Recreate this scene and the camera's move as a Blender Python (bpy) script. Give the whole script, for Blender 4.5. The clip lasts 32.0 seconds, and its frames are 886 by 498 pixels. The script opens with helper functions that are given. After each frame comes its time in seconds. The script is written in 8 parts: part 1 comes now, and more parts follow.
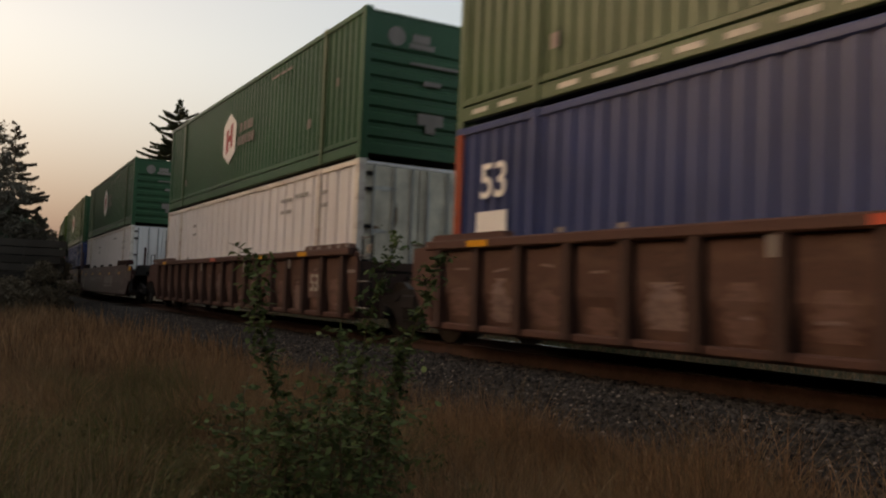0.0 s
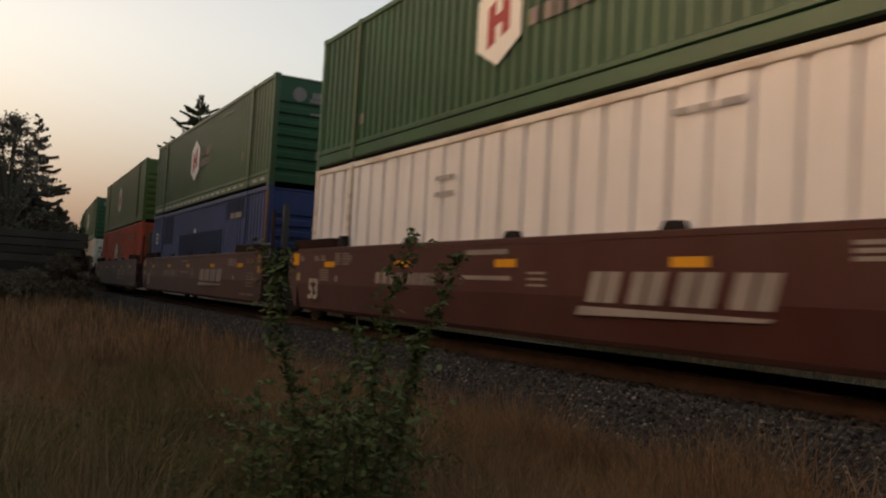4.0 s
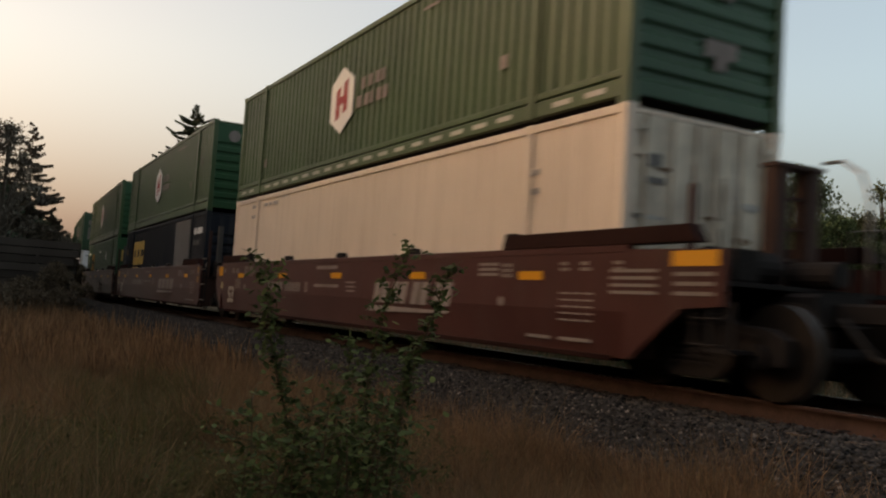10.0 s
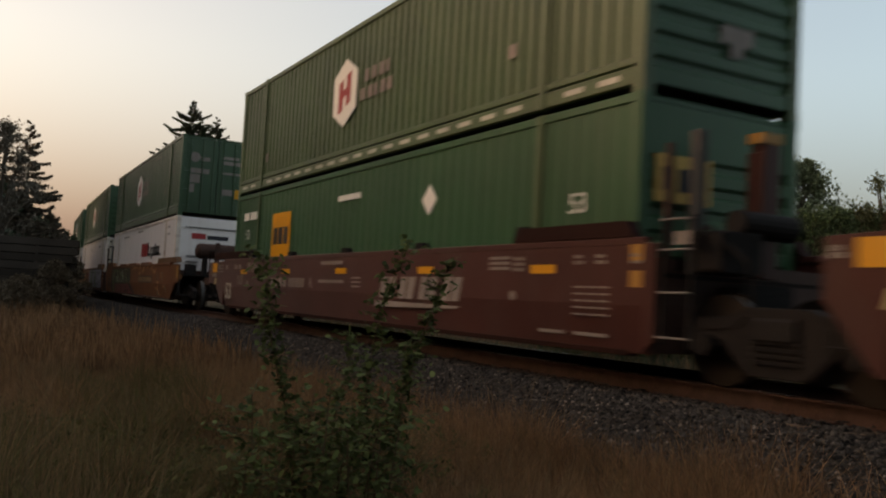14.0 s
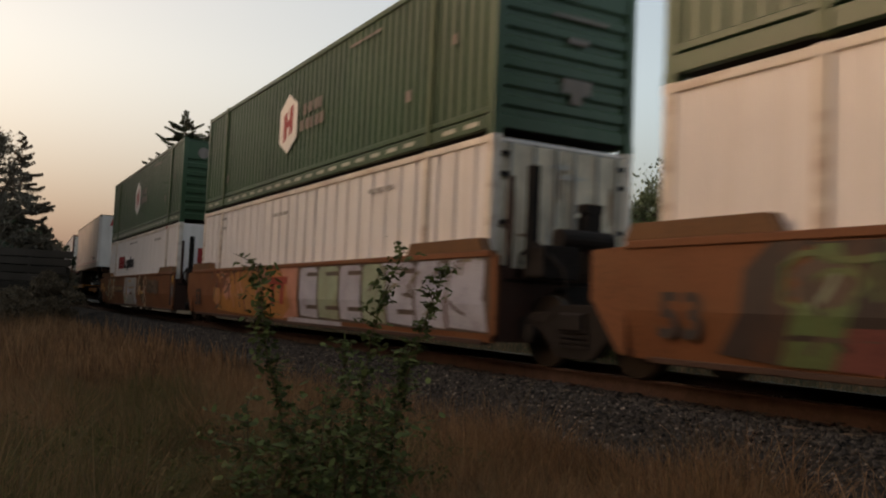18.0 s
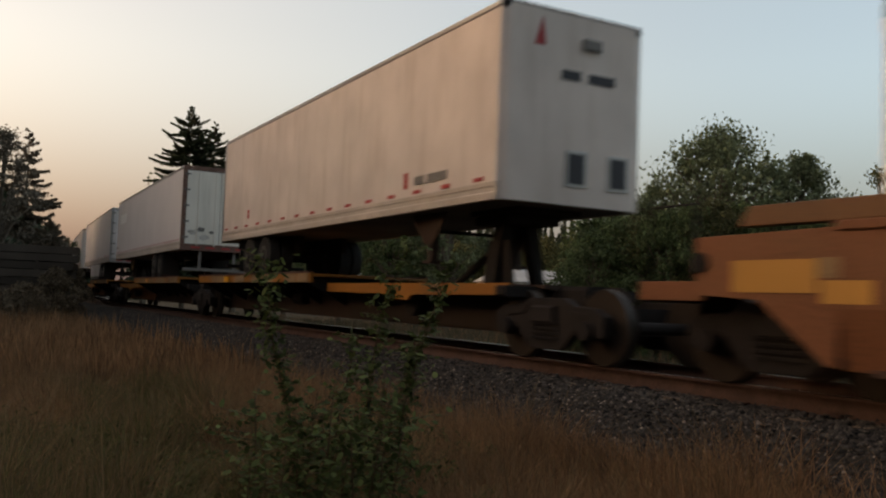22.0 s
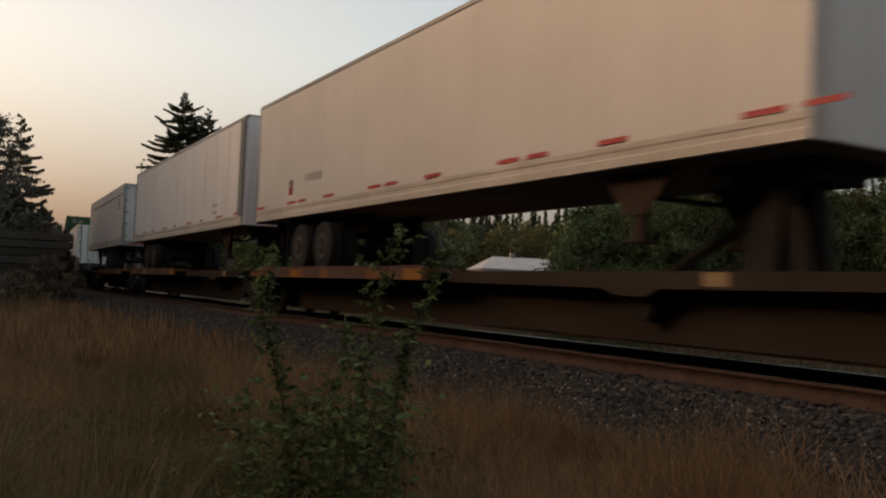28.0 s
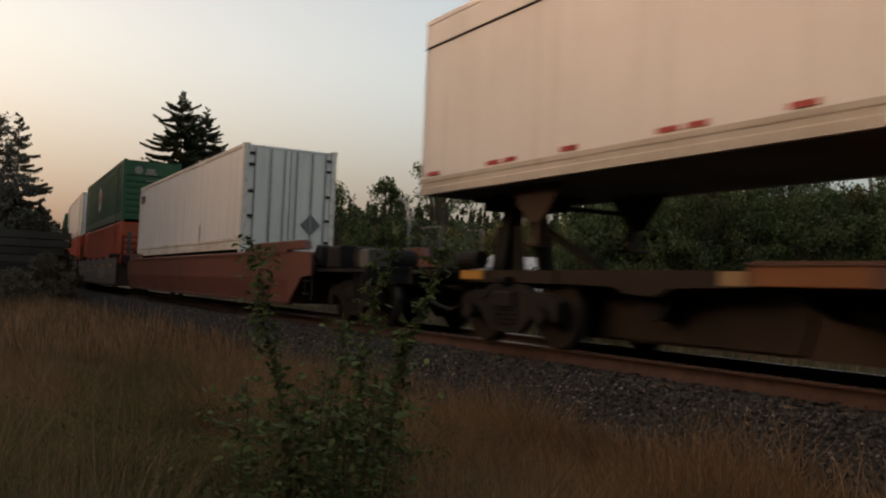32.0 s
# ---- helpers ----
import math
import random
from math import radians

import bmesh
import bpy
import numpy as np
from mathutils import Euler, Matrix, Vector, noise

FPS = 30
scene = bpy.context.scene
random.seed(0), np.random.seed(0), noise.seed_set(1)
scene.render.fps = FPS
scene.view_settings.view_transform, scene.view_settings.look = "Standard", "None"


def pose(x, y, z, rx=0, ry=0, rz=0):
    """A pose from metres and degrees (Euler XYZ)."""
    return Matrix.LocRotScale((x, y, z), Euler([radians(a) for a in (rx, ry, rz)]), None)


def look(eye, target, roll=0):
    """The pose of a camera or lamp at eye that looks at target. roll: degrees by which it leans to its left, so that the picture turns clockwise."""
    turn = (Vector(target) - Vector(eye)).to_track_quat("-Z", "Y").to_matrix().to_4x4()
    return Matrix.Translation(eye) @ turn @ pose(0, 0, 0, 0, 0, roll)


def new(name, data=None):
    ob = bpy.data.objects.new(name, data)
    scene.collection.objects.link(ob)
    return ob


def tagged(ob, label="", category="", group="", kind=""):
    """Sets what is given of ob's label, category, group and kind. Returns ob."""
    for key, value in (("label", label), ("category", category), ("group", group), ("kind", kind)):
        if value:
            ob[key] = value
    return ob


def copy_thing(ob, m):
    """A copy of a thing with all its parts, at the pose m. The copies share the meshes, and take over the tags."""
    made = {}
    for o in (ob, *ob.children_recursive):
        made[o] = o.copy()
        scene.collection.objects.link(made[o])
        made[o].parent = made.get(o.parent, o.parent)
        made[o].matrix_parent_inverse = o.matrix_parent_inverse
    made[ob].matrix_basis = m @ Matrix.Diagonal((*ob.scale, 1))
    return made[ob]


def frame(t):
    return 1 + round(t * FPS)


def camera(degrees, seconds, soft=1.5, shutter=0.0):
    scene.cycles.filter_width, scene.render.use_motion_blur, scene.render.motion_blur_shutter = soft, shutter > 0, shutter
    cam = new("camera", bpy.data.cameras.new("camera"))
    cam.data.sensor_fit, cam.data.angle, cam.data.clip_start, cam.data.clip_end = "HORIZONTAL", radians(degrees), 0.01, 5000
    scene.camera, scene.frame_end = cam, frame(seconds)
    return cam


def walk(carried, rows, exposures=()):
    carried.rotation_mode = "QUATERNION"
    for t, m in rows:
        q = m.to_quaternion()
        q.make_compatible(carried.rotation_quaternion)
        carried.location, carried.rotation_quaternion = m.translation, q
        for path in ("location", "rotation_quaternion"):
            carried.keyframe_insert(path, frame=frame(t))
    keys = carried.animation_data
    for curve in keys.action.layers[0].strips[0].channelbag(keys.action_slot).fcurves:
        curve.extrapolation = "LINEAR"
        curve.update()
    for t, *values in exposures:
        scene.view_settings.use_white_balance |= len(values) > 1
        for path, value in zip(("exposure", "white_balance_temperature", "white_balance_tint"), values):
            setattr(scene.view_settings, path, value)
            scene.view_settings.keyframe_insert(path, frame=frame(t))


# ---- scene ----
CAM_Z = 0.73  # above the top of the rails, which is z = 0
cam = camera(53.6, 32.0, soft=2.1, shutter=0.5)
PATH = [
    (0.0, 0, 0, CAM_Z, 93.13, -2.27, -0.58),
    (0.5, 0, 0, CAM_Z, 92.90, -2.52, -0.39),
    (1.0, 0, 0, CAM_Z, 93.11, -2.87, -0.20),
    (1.5, 0, 0, CAM_Z, 93.22, -3.07, 0.20),
    (2.0, 0, 0, CAM_Z, 93.11, -3.24, 0.45),
    (2.5, 0, 0, CAM_Z, 93.13, -3.18, 0.50),
    (4.5, 0, 0, CAM_Z, 92.94, -3.29, 0.49),
    (5.0, 0, 0, CAM_Z, 93.43, -3.42, 0.45),
    (5.5, 0, 0, CAM_Z, 93.64, -3.76, 0.36),
    (6.0, 0, 0, CAM_Z, 93.64, -3.94, 0.27),
    (6.5, 0, 0, CAM_Z, 93.58, -3.91, 0.20),
    (7.0, 0, 0, CAM_Z, 93.44, -3.95, 0.24),
    (7.5, 0, 0, CAM_Z, 93.24, -4.08, 0.11),
    (8.0, 0, 0, CAM_Z, 93.37, -3.93, 0.01),
    (8.5, 0, 0, CAM_Z, 93.65, -3.80, 0.04),
    (9.0, 0, 0, CAM_Z, 93.71, -3.67, 0.00),
    (9.5, 0, 0, CAM_Z, 93.76, -3.76, 0.00),
    (10.0, 0, 0, CAM_Z, 93.77, -3.66, 0.09),
    (10.5, 0, 0, CAM_Z, 93.51, -3.59, 0.10),
    (11.0, 0, 0, CAM_Z, 93.34, -3.49, 0.03),
    (11.5, 0, 0, CAM_Z, 93.59, -3.15, 0.03),
    (12.0, 0, 0, CAM_Z, 93.57, -3.03, 0.05),
    (12.5, 0, 0, CAM_Z, 93.51, -3.08, -0.02),
    (13.0, 0, 0, CAM_Z, 93.60, -3.19, -0.08),
    (13.5, 0, 0, CAM_Z, 93.51, -3.21, 0.01),
    (15.5, 0, 0, CAM_Z, 93.30, -2.68, 0.30),
    (16.0, 0, 0, CAM_Z, 93.28, -2.29, 0.37),
    (16.5, 0, 0, CAM_Z, 93.41, -2.31, 0.24),
    (17.0, 0, 0, CAM_Z, 93.57, -2.37, 0.02),
    (17.5, 0, 0, CAM_Z, 93.66, -2.46, -0.22),
    (18.0, 0, 0, CAM_Z, 93.85, -2.46, -0.30),
    (18.5, 0, 0, CAM_Z, 93.85, -2.37, -0.23),
    (19.0, 0, 0, CAM_Z, 93.80, -2.29, -0.11),
    (19.5, 0, 0, CAM_Z, 93.90, -2.45, -0.05),
    (20.0, 0, 0, CAM_Z, 94.04, -2.62, 0.02),
    (20.5, 0, 0, CAM_Z, 93.78, -2.46, 0.11),
    (21.0, 0, 0, CAM_Z, 93.64, -2.56, -0.10),
    (21.5, 0, 0, CAM_Z, 93.84, -2.60, 0.05),
    (22.0, 0, 0, CAM_Z, 93.46, -2.20, 0.13),
    (22.5, 0, 0, CAM_Z, 93.31, -2.15, 0.06),
    (23.0, 0, 0, CAM_Z, 93.29, -2.25, 0.04),
    (23.5, 0, 0, CAM_Z, 93.20, -2.17, 0.04),
    (24.0, 0, 0, CAM_Z, 93.25, -2.07, 0.04),
    (24.5, 0, 0, CAM_Z, 93.23, -2.22, 0.15),
    (25.0, 0, 0, CAM_Z, 93.20, -2.44, 0.17),
    (25.5, 0, 0, CAM_Z, 93.28, -2.53, -0.01),
    (26.0, 0, 0, CAM_Z, 93.33, -2.47, -0.16),
    (26.5, 0, 0, CAM_Z, 93.26, -2.34, -0.18),
    (28.5, 0, 0, CAM_Z, 92.48, -2.30, -0.34),
    (29.0, 0, 0, CAM_Z, 92.36, -2.16, -0.34),
    (29.5, 0, 0, CAM_Z, 92.35, -2.21, -0.34),
    (30.0, 0, 0, CAM_Z, 92.31, -2.37, -0.29),
    (30.5, 0, 0, CAM_Z, 92.35, -2.38, -0.23),
    (31.0, 0, 0, CAM_Z, 92.38, -2.37, -0.22),
    (31.5, 0, 0, CAM_Z, 92.44, -2.35, -0.29),
    (32.0, 0, 0, CAM_Z, 92.61, -2.36, -0.39),
]
walk(cam, [(t, pose(*p)) for t, *p in PATH], exposures=[(0, 1.84, 9900, 25), (32, 1.84, 9900, 25)])

# ---------------------------------------------------------------- world and sun
SUN_AZ, SUN_EL = 178.0, 10.0  # degrees: direction towards the sun, from +x anticlockwise
world = bpy.data.worlds.new("dusk_sky")
scene.world = world
world.use_nodes = True
wn, wl = world.node_tree.nodes, world.node_tree.links
sky = wn.new("ShaderNodeTexSky")
sky.sky_type = "NISHITA"
sky.sun_disc = False
sky.sun_elevation = radians(SUN_EL)
sky.sun_rotation = radians(90 - SUN_AZ)
sky.air_density, sky.dust_density, sky.ozone_density = 1.0, 4.0, 1.8
# thin even smoke haze before the dusk sky
haze = wn.new("ShaderNodeMix")
haze.data_type = "RGBA"
haze.inputs[0].default_value = 0.46
haze.inputs[7].default_value = (1.1, 1.42, 1.88, 1)
wl.new(sky.outputs[0], haze.inputs[6])
# the haze thickens to a dull mauve towards the horizon, all round
way = wn.new("ShaderNodeTexCoord")
split = wn.new("ShaderNodeSeparateXYZ")
wl.new(way.outputs["Generated"], split.inputs[0])
low = wn.new("ShaderNodeMapRange")
low.interpolation_type = "SMOOTHSTEP"
low.inputs["From Min"].default_value, low.inputs["From Max"].default_value = 0.0, 0.27
low.inputs["To Min"].default_value, low.inputs["To Max"].default_value = 1.0, 0.0
wl.new(split.outputs["Z"], low.inputs["Value"])
murk = wn.new("ShaderNodeMix")
murk.data_type, murk.blend_type = "RGBA", "MULTIPLY"
murk.inputs[7].default_value = (0.43, 0.335, 0.345, 1)
wl.new(low.outputs[0], murk.inputs[0])
wl.new(haze.outputs[2], murk.inputs[6])
# the haze is warm towards the sunset and turns to a dimmer blue away from it
away = wn.new("ShaderNodeMapRange")
away.inputs["From Min"].default_value, away.inputs["From Max"].default_value = -1.0, 1.0
wl.new(split.outputs["X"], away.inputs["Value"])
cast_tint = wn.new("ShaderNodeValToRGB")
cast_tint.color_ramp.interpolation = "EASE"
stops = cast_tint.color_ramp.elements
stops[0].position, stops[0].color = 0.0, (0.88, 0.92, 0.96, 1)
stops[1].position, stops[1].color = 0.76, (0.66, 0.82, 0.855, 1)
middle = stops.new(0.27)
middle.color = (1.0, 0.975, 0.9, 1)
wl.new(away.outputs[0], cast_tint.inputs[0])
tinted = wn.new("ShaderNodeMix")
tinted.data_type, tinted.blend_type = "RGBA", "MULTIPLY"
tinted.inputs[0].default_value = 1.0
wl.new(murk.outputs[2], tinted.inputs[6])
wl.new(cast_tint.outputs[0], tinted.inputs[7])
wl.new(tinted.outputs[2], wn["Background"].inputs[0])
wn["Background"].inputs[1].default_value = 0.15
sun_data = bpy.data.lights.new("sun", "SUN")
sun_data.energy, sun_data.angle, sun_data.color = 0.24, radians(12), (1.0, 0.67, 0.6)
sun_lamp = new("sun", sun_data)
sd = Vector((math.cos(radians(SUN_AZ)) * math.cos(radians(SUN_EL)), math.sin(radians(SUN_AZ)) * math.cos(radians(SUN_EL)), math.sin(radians(SUN_EL))))
sun_lamp.matrix_world = look(sd * 80, (0, 0, 0))

# ---------------------------------------------------------------- materials
MATS = {}


def mat(name, col, rough=0.55, metal=0.0, vary=0.18, big=0.6, fine=30.0, bump=0.15, grime=0.0, grime_col=(0.05, 0.035, 0.025), streak=(5, 5, 0.35), translucent=0.0, island=0.0, perobj=0.0, spec=0.3, dust=0.0):
    """A painted or natural surface: two scales of noise in the colour, grime streaks, fine relief."""
    if name in MATS:
        return MATS[name]
    m = bpy.data.materials.new(name)
    m.use_nodes = True
    n, l = m.node_tree.nodes, m.node_tree.links
    bsdf = n["Principled BSDF"]
    tc = n.new("ShaderNodeTexCoord")

    def noise_tex(scale, detail, vec=None):
        t = n.new("ShaderNodeTexNoise")
        t.inputs["Scale"].default_value, t.inputs["Detail"].default_value = scale, detail
        l.new(vec or tc.outputs["Object"], t.inputs["Vector"])
        return t.outputs["Fac"]

    def mixed(fac, a, b, mode="MIX"):
        x = n.new("ShaderNodeMix")
        x.data_type, x.blend_type = "RGBA", mode
        for sock, v in ((x.inputs[0], fac), (x.inputs[6], a), (x.inputs[7], b)):
            if isinstance(v, (int, float)):
                sock.default_value = v
            elif isinstance(v, tuple):
                sock.default_value = (*v, 1)
            else:
                l.new(v, sock)
        return x.outputs[2]

    def ramp(v, a, b):
        r = n.new("ShaderNodeMapRange")
        r.inputs["From Min"].default_value, r.inputs["From Max"].default_value = a, b
        l.new(v, r.inputs["Value"])
        return r.outputs[0]

    lo = tuple(c * (1 - vary) for c in col)
    hi = tuple(min(1, c * (1 + vary)) for c in col)
    c = mixed(ramp(noise_tex(big, 5), 0.3, 0.7), lo, hi)
    f = noise_tex(fine, 4)
    c = mixed(ramp(f, 0.3, 0.7), c, tuple(min(1, x * (1 + vary * 1.2)) for x in col)) if vary > 0.3 else c
    if island or perobj:
        if island:
            g = n.new("ShaderNodeNewGeometry").outputs["Random Per Island"]
        else:
            g = n.new("ShaderNodeObjectInfo").outputs["Random"]
        a = island or perobj
        c = mixed(g, mixed(1.0, c, (1 - a, 1 - a, 1 - a), "MULTIPLY"), mixed(1.0, c, (1 + a, 1 + a, 1 + a), "MULTIPLY"))
    if grime:
        mp = n.new("ShaderNodeMapping")
        mp.inputs["Scale"].default_value = streak
        l.new(tc.outputs["Object"], mp.inputs["Vector"])
        gfac = ramp(noise_tex(1.0, 7, mp.outputs[0]), 0.48, 0.85)
        mul = n.new("ShaderNodeMath")
        mul.operation = "MULTIPLY"
        mul.inputs[1].default_value = grime
        l.new(gfac, mul.inputs[0])
        c = mixed(mul.outputs[0], c, grime_col)
    l.new(c, bsdf.inputs["Base Color"])
    rr = n.new("ShaderNodeMapRange")
    rr.inputs["To Min"].default_value, rr.inputs["To Max"].default_value = max(0.05, rough - 0.1), min(1, rough + 0.12)
    l.new(f, rr.inputs["Value"])
    l.new(rr.outputs[0], bsdf.inputs["Roughness"])
    bsdf.inputs["Metallic"].default_value = metal
    bsdf.inputs["Specular IOR Level"].default_value = spec
    bsdf.inputs["Sheen Weight"].default_value, bsdf.inputs["Sheen Roughness"].default_value = dust, 0.4
    bsdf.inputs["Sheen Tint"].default_value = (0.8, 0.72, 0.62, 1)
    if bump:
        b = n.new("ShaderNodeBump")
        b.inputs["Strength"].default_value, b.inputs["Distance"].default_value = bump, 0.01
        l.new(f, b.inputs["Height"])
        l.new(b.outputs[0], bsdf.inputs["Normal"])
    if translucent:
        tr = n.new("ShaderNodeBsdfTranslucent")
        l.new(c, tr.inputs[0])
        mx = n.new("ShaderNodeMixShader")
        mx.inputs[0].default_value = translucent
        l.new(bsdf.outputs[0], mx.inputs[1])
        l.new(tr.outputs[0], mx.inputs[2])
        l.new(mx.outputs[0], n["Material Output"].inputs[0])
    MATS[name] = m
    return m


GREEN = mat("container_green_paint", (0.013, 0.074, 0.03), 0.42, grime=0.5, grime_col=(0.042, 0.082, 0.04), spec=0.28, dust=0.15)
# pale green holds the warm sheen of lit sides as well as fading
GREEN_PALE = mat("container_faded_sheen_green_paint", (0.043, 0.083, 0.032), 0.42, vary=0.22, grime=0.5, grime_col=(0.095, 0.115, 0.06), spec=0.33, dust=0.22)
# greyer than GREEN, standing in part for the sky's sheen
GREEN_DULL = mat("container_sheen_greyed_green_paint", (0.023, 0.068, 0.03), 0.4, vary=0.22, grime=0.5, grime_col=(0.06, 0.084, 0.05), spec=0.4, dust=0.2)
OLIVE = mat("container_olive_green_paint", (0.06, 0.092, 0.02), 0.42, grime=0.4, grime_col=(0.085, 0.1, 0.035), spec=0.25, dust=0.22)
BLUE = mat("container_blue_paint", (0.022, 0.039, 0.118), 0.45, vary=0.25, grime=0.45, grime_col=(0.06, 0.075, 0.14), spec=0.25, dust=0.3)
BLUE_DARK = mat("dark_blue_repaint_patch", (0.011, 0.02, 0.05), 0.5, spec=0.12, dust=0.12)
ORANGE = mat("container_orange_paint", (0.5, 0.06, 0.025), 0.45, grime=0.3, spec=0.28, dust=0.15)
RED_END = mat("container_dark_red_paint", (0.34, 0.07, 0.036), 0.55, vary=0.25, grime=0.5, grime_col=(0.12, 0.05, 0.035), spec=0.1)
WHITE = mat("container_white_paint", (0.74, 0.68, 0.65), 0.4, vary=0.06, grime=0.3, grime_col=(0.3, 0.2, 0.13))
CREAM_BOX = mat("container_cream_paint", (0.72, 0.58, 0.46), 0.45, vary=0.06, grime=0.3, grime_col=(0.4, 0.28, 0.19))
WHITE_RAIL = mat("rust_edged_white_paint", (0.66, 0.57, 0.49), 0.5, vary=0.15, grime=0.75, grime_col=(0.26, 0.12, 0.07), streak=(1.2, 5, 5))
TRAILER = mat("trailer_white_aluminium", (0.69, 0.64, 0.615), 0.45, vary=0.06, grime=0.25, grime_col=(0.4, 0.32, 0.26), spec=0.2)
TRAILER_DUSTY = mat("trailer_dusty_white_paint", (0.6, 0.52, 0.47), 0.5, vary=0.1, big=0.9, grime=0.45, grime_col=(0.33, 0.25, 0.19), streak=(3, 3, 0.5), spec=0.15)
TRAILER_TAN = mat("trailer_dull_white_paint", (0.71, 0.655, 0.635), 0.45, vary=0.05, grime=0.1, grime_col=(0.4, 0.32, 0.26), streak=(1.2, 1.2, 0.5), spec=0.2)
TRAILER_RAIL = mat("dusty_trailer_rail", (0.45, 0.385, 0.33), 0.55, vary=0.15, grime=0.5, grime_col=(0.28, 0.2, 0.14), streak=(3, 3, 6), spec=0.15)
TRAILER_DULL = mat("trailer_dulled_white_aluminium", (0.53, 0.485, 0.45), 0.45, vary=0.06, grime=0.22, grime_col=(0.36, 0.3, 0.25), spec=0.2)
PALE_SIGN = mat("bright_white_vinyl", (0.85, 0.83, 0.8), 0.4, vary=0.03)
TRAILER_END_DULL = mat("trailer_dulled_door_panel", (0.53, 0.49, 0.47), 0.5, vary=0.1, grime=0.4, grime_col=(0.25, 0.19, 0.15), spec=0.15)
TRAILER_END = mat("trailer_grey_door_panel", (0.68, 0.64, 0.565), 0.5, vary=0.08, grime=0.4, grime_col=(0.3, 0.24, 0.18), spec=0.15)
CHARCOAL = mat("container_charcoal_paint", (0.015, 0.018, 0.024), 0.45, grime=0.35, grime_col=(0.14, 0.13, 0.12), spec=0.1)
SCUFF = mat("scuffed_door_paint", (0.38, 0.36, 0.33), 0.6, vary=0.4, big=4, grime=0.8, grime_col=(0.12, 0.1, 0.08), streak=(6, 6, 3))
DOOR_RUST = mat("rust_run_on_doors", (0.16, 0.095, 0.06), 0.75, vary=0.4, big=5)
WORN_DOOR = mat("worn_cream_door_paint", (0.6, 0.52, 0.41), 0.6, vary=0.2, big=3, grime=0.6, grime_col=(0.18, 0.13, 0.09), streak=(4, 4, 1.2))
FAINT = mat("faint_grey_stencil", (0.36, 0.32, 0.29), 0.6, grime=0.3)
GREY_PATCH = mat("primer_grey_patch", (0.15, 0.14, 0.13), 0.6, grime=0.3)
REDCAR = mat("car_faded_red_paint", (0.14, 0.045, 0.032), 0.55, grime=0.45, grime_col=(0.05, 0.025, 0.02))
SILL_BROWN = mat("dark_brown_sill", (0.028, 0.01, 0.008), 0.65, vary=0.3, spec=0.05)
BROWN = mat("car_mineral_brown_paint", (0.062, 0.0165, 0.013), 0.5, grime=0.5, grime_col=(0.075, 0.042, 0.036), streak=(1.5, 1.5, 0.8), spec=0.15, dust=0.22)
RUST = mat("rusty_brown_steel", (0.065, 0.026, 0.018), 0.7, vary=0.35, grime=0.5, grime_col=(0.07, 0.035, 0.025))
RUST_SHEET = mat("blotched_rust_sheet", (0.062, 0.026, 0.017), 0.7, vary=0.4, big=1.6, grime=0.75, grime_col=(0.14, 0.078, 0.055), streak=(1.3, 1.3, 4.5))
RUST_DARK = mat("dark_rust_stake", (0.045, 0.02, 0.014), 0.75, vary=0.35)
RUST_PALE = mat("bleached_rust_patch", (0.115, 0.06, 0.046), 0.75, vary=0.45, big=6, grime=0.7, grime_col=(0.055, 0.024, 0.017), streak=(3, 3, 14))
RUST_PINK = mat("pink_grey_bleached_rust", (0.15, 0.095, 0.08), 0.75, vary=0.45, big=8, grime=0.7, grime_col=(0.06, 0.027, 0.02), streak=(4, 4, 18))
TTX = mat("car_orange_brown_paint", (0.145, 0.054, 0.026), 0.55, vary=0.35, big=0.9, grime=0.6, grime_col=(0.2, 0.105, 0.055), streak=(0.9, 0.9, 1.6), spec=0.15)
LEDGE_BROWN = mat("dull_ochre_brown_ledge", (0.115, 0.048, 0.018), 0.6, vary=0.35, grime=0.5, grime_col=(0.05, 0.025, 0.014))
TTX_SILL = mat("dark_orange_sill", (0.04, 0.018, 0.012), 0.65, vary=0.35)
BEAM_DULL = mat("dull_brown_beam_paint", (0.028, 0.018, 0.0135), 0.6, vary=0.3, grime=0.5, grime_col=(0.042, 0.026, 0.018), spec=0.1)
BEAM_ORANGE = mat("grimy_orange_beam_paint", (0.13, 0.048, 0.02), 0.6, vary=0.35, big=0.8, grime=0.7, grime_col=(0.04, 0.02, 0.013), streak=(1.2, 1.2, 3), spec=0.1)
DECK_DULL = mat("dull_orange_deck_paint", (0.13, 0.04, 0.012), 0.6, vary=0.35, big=0.9, grime=0.6, grime_col=(0.05, 0.022, 0.014))
DECK_WORN = mat("worn_tan_deck_edge", (0.2, 0.12, 0.06), 0.65, vary=0.35, big=1.5, grime=0.5, grime_col=(0.1, 0.04, 0.02))
DECKYEL = mat("deck_yellow_paint", (0.25, 0.088, 0.013), 0.5, vary=0.2, grime=0.5, grime_col=(0.16, 0.07, 0.03))
YELLOW = mat("reflective_yellow_sheet", (0.66, 0.27, 0.018), 0.4, vary=0.08)
PALE_YELLOW = mat("pale_yellow_sheet", (0.42, 0.33, 0.16), 0.5, vary=0.15, grime=0.3)
PLATE = mat("dull_orange_yellow_plate", (0.42, 0.19, 0.04), 0.5, vary=0.15, grime=0.3)
CREAM_BOLD = mat("cream_numeral_paint", (0.42, 0.36, 0.29), 0.6, vary=0.25, grime=0.4)
CREAM = mat("cream_stencil_paint", (0.23, 0.185, 0.16), 0.6, vary=0.25, grime=0.35)
WHITEMARK = mat("white_decal", (0.78, 0.74, 0.68), 0.5, vary=0.05)
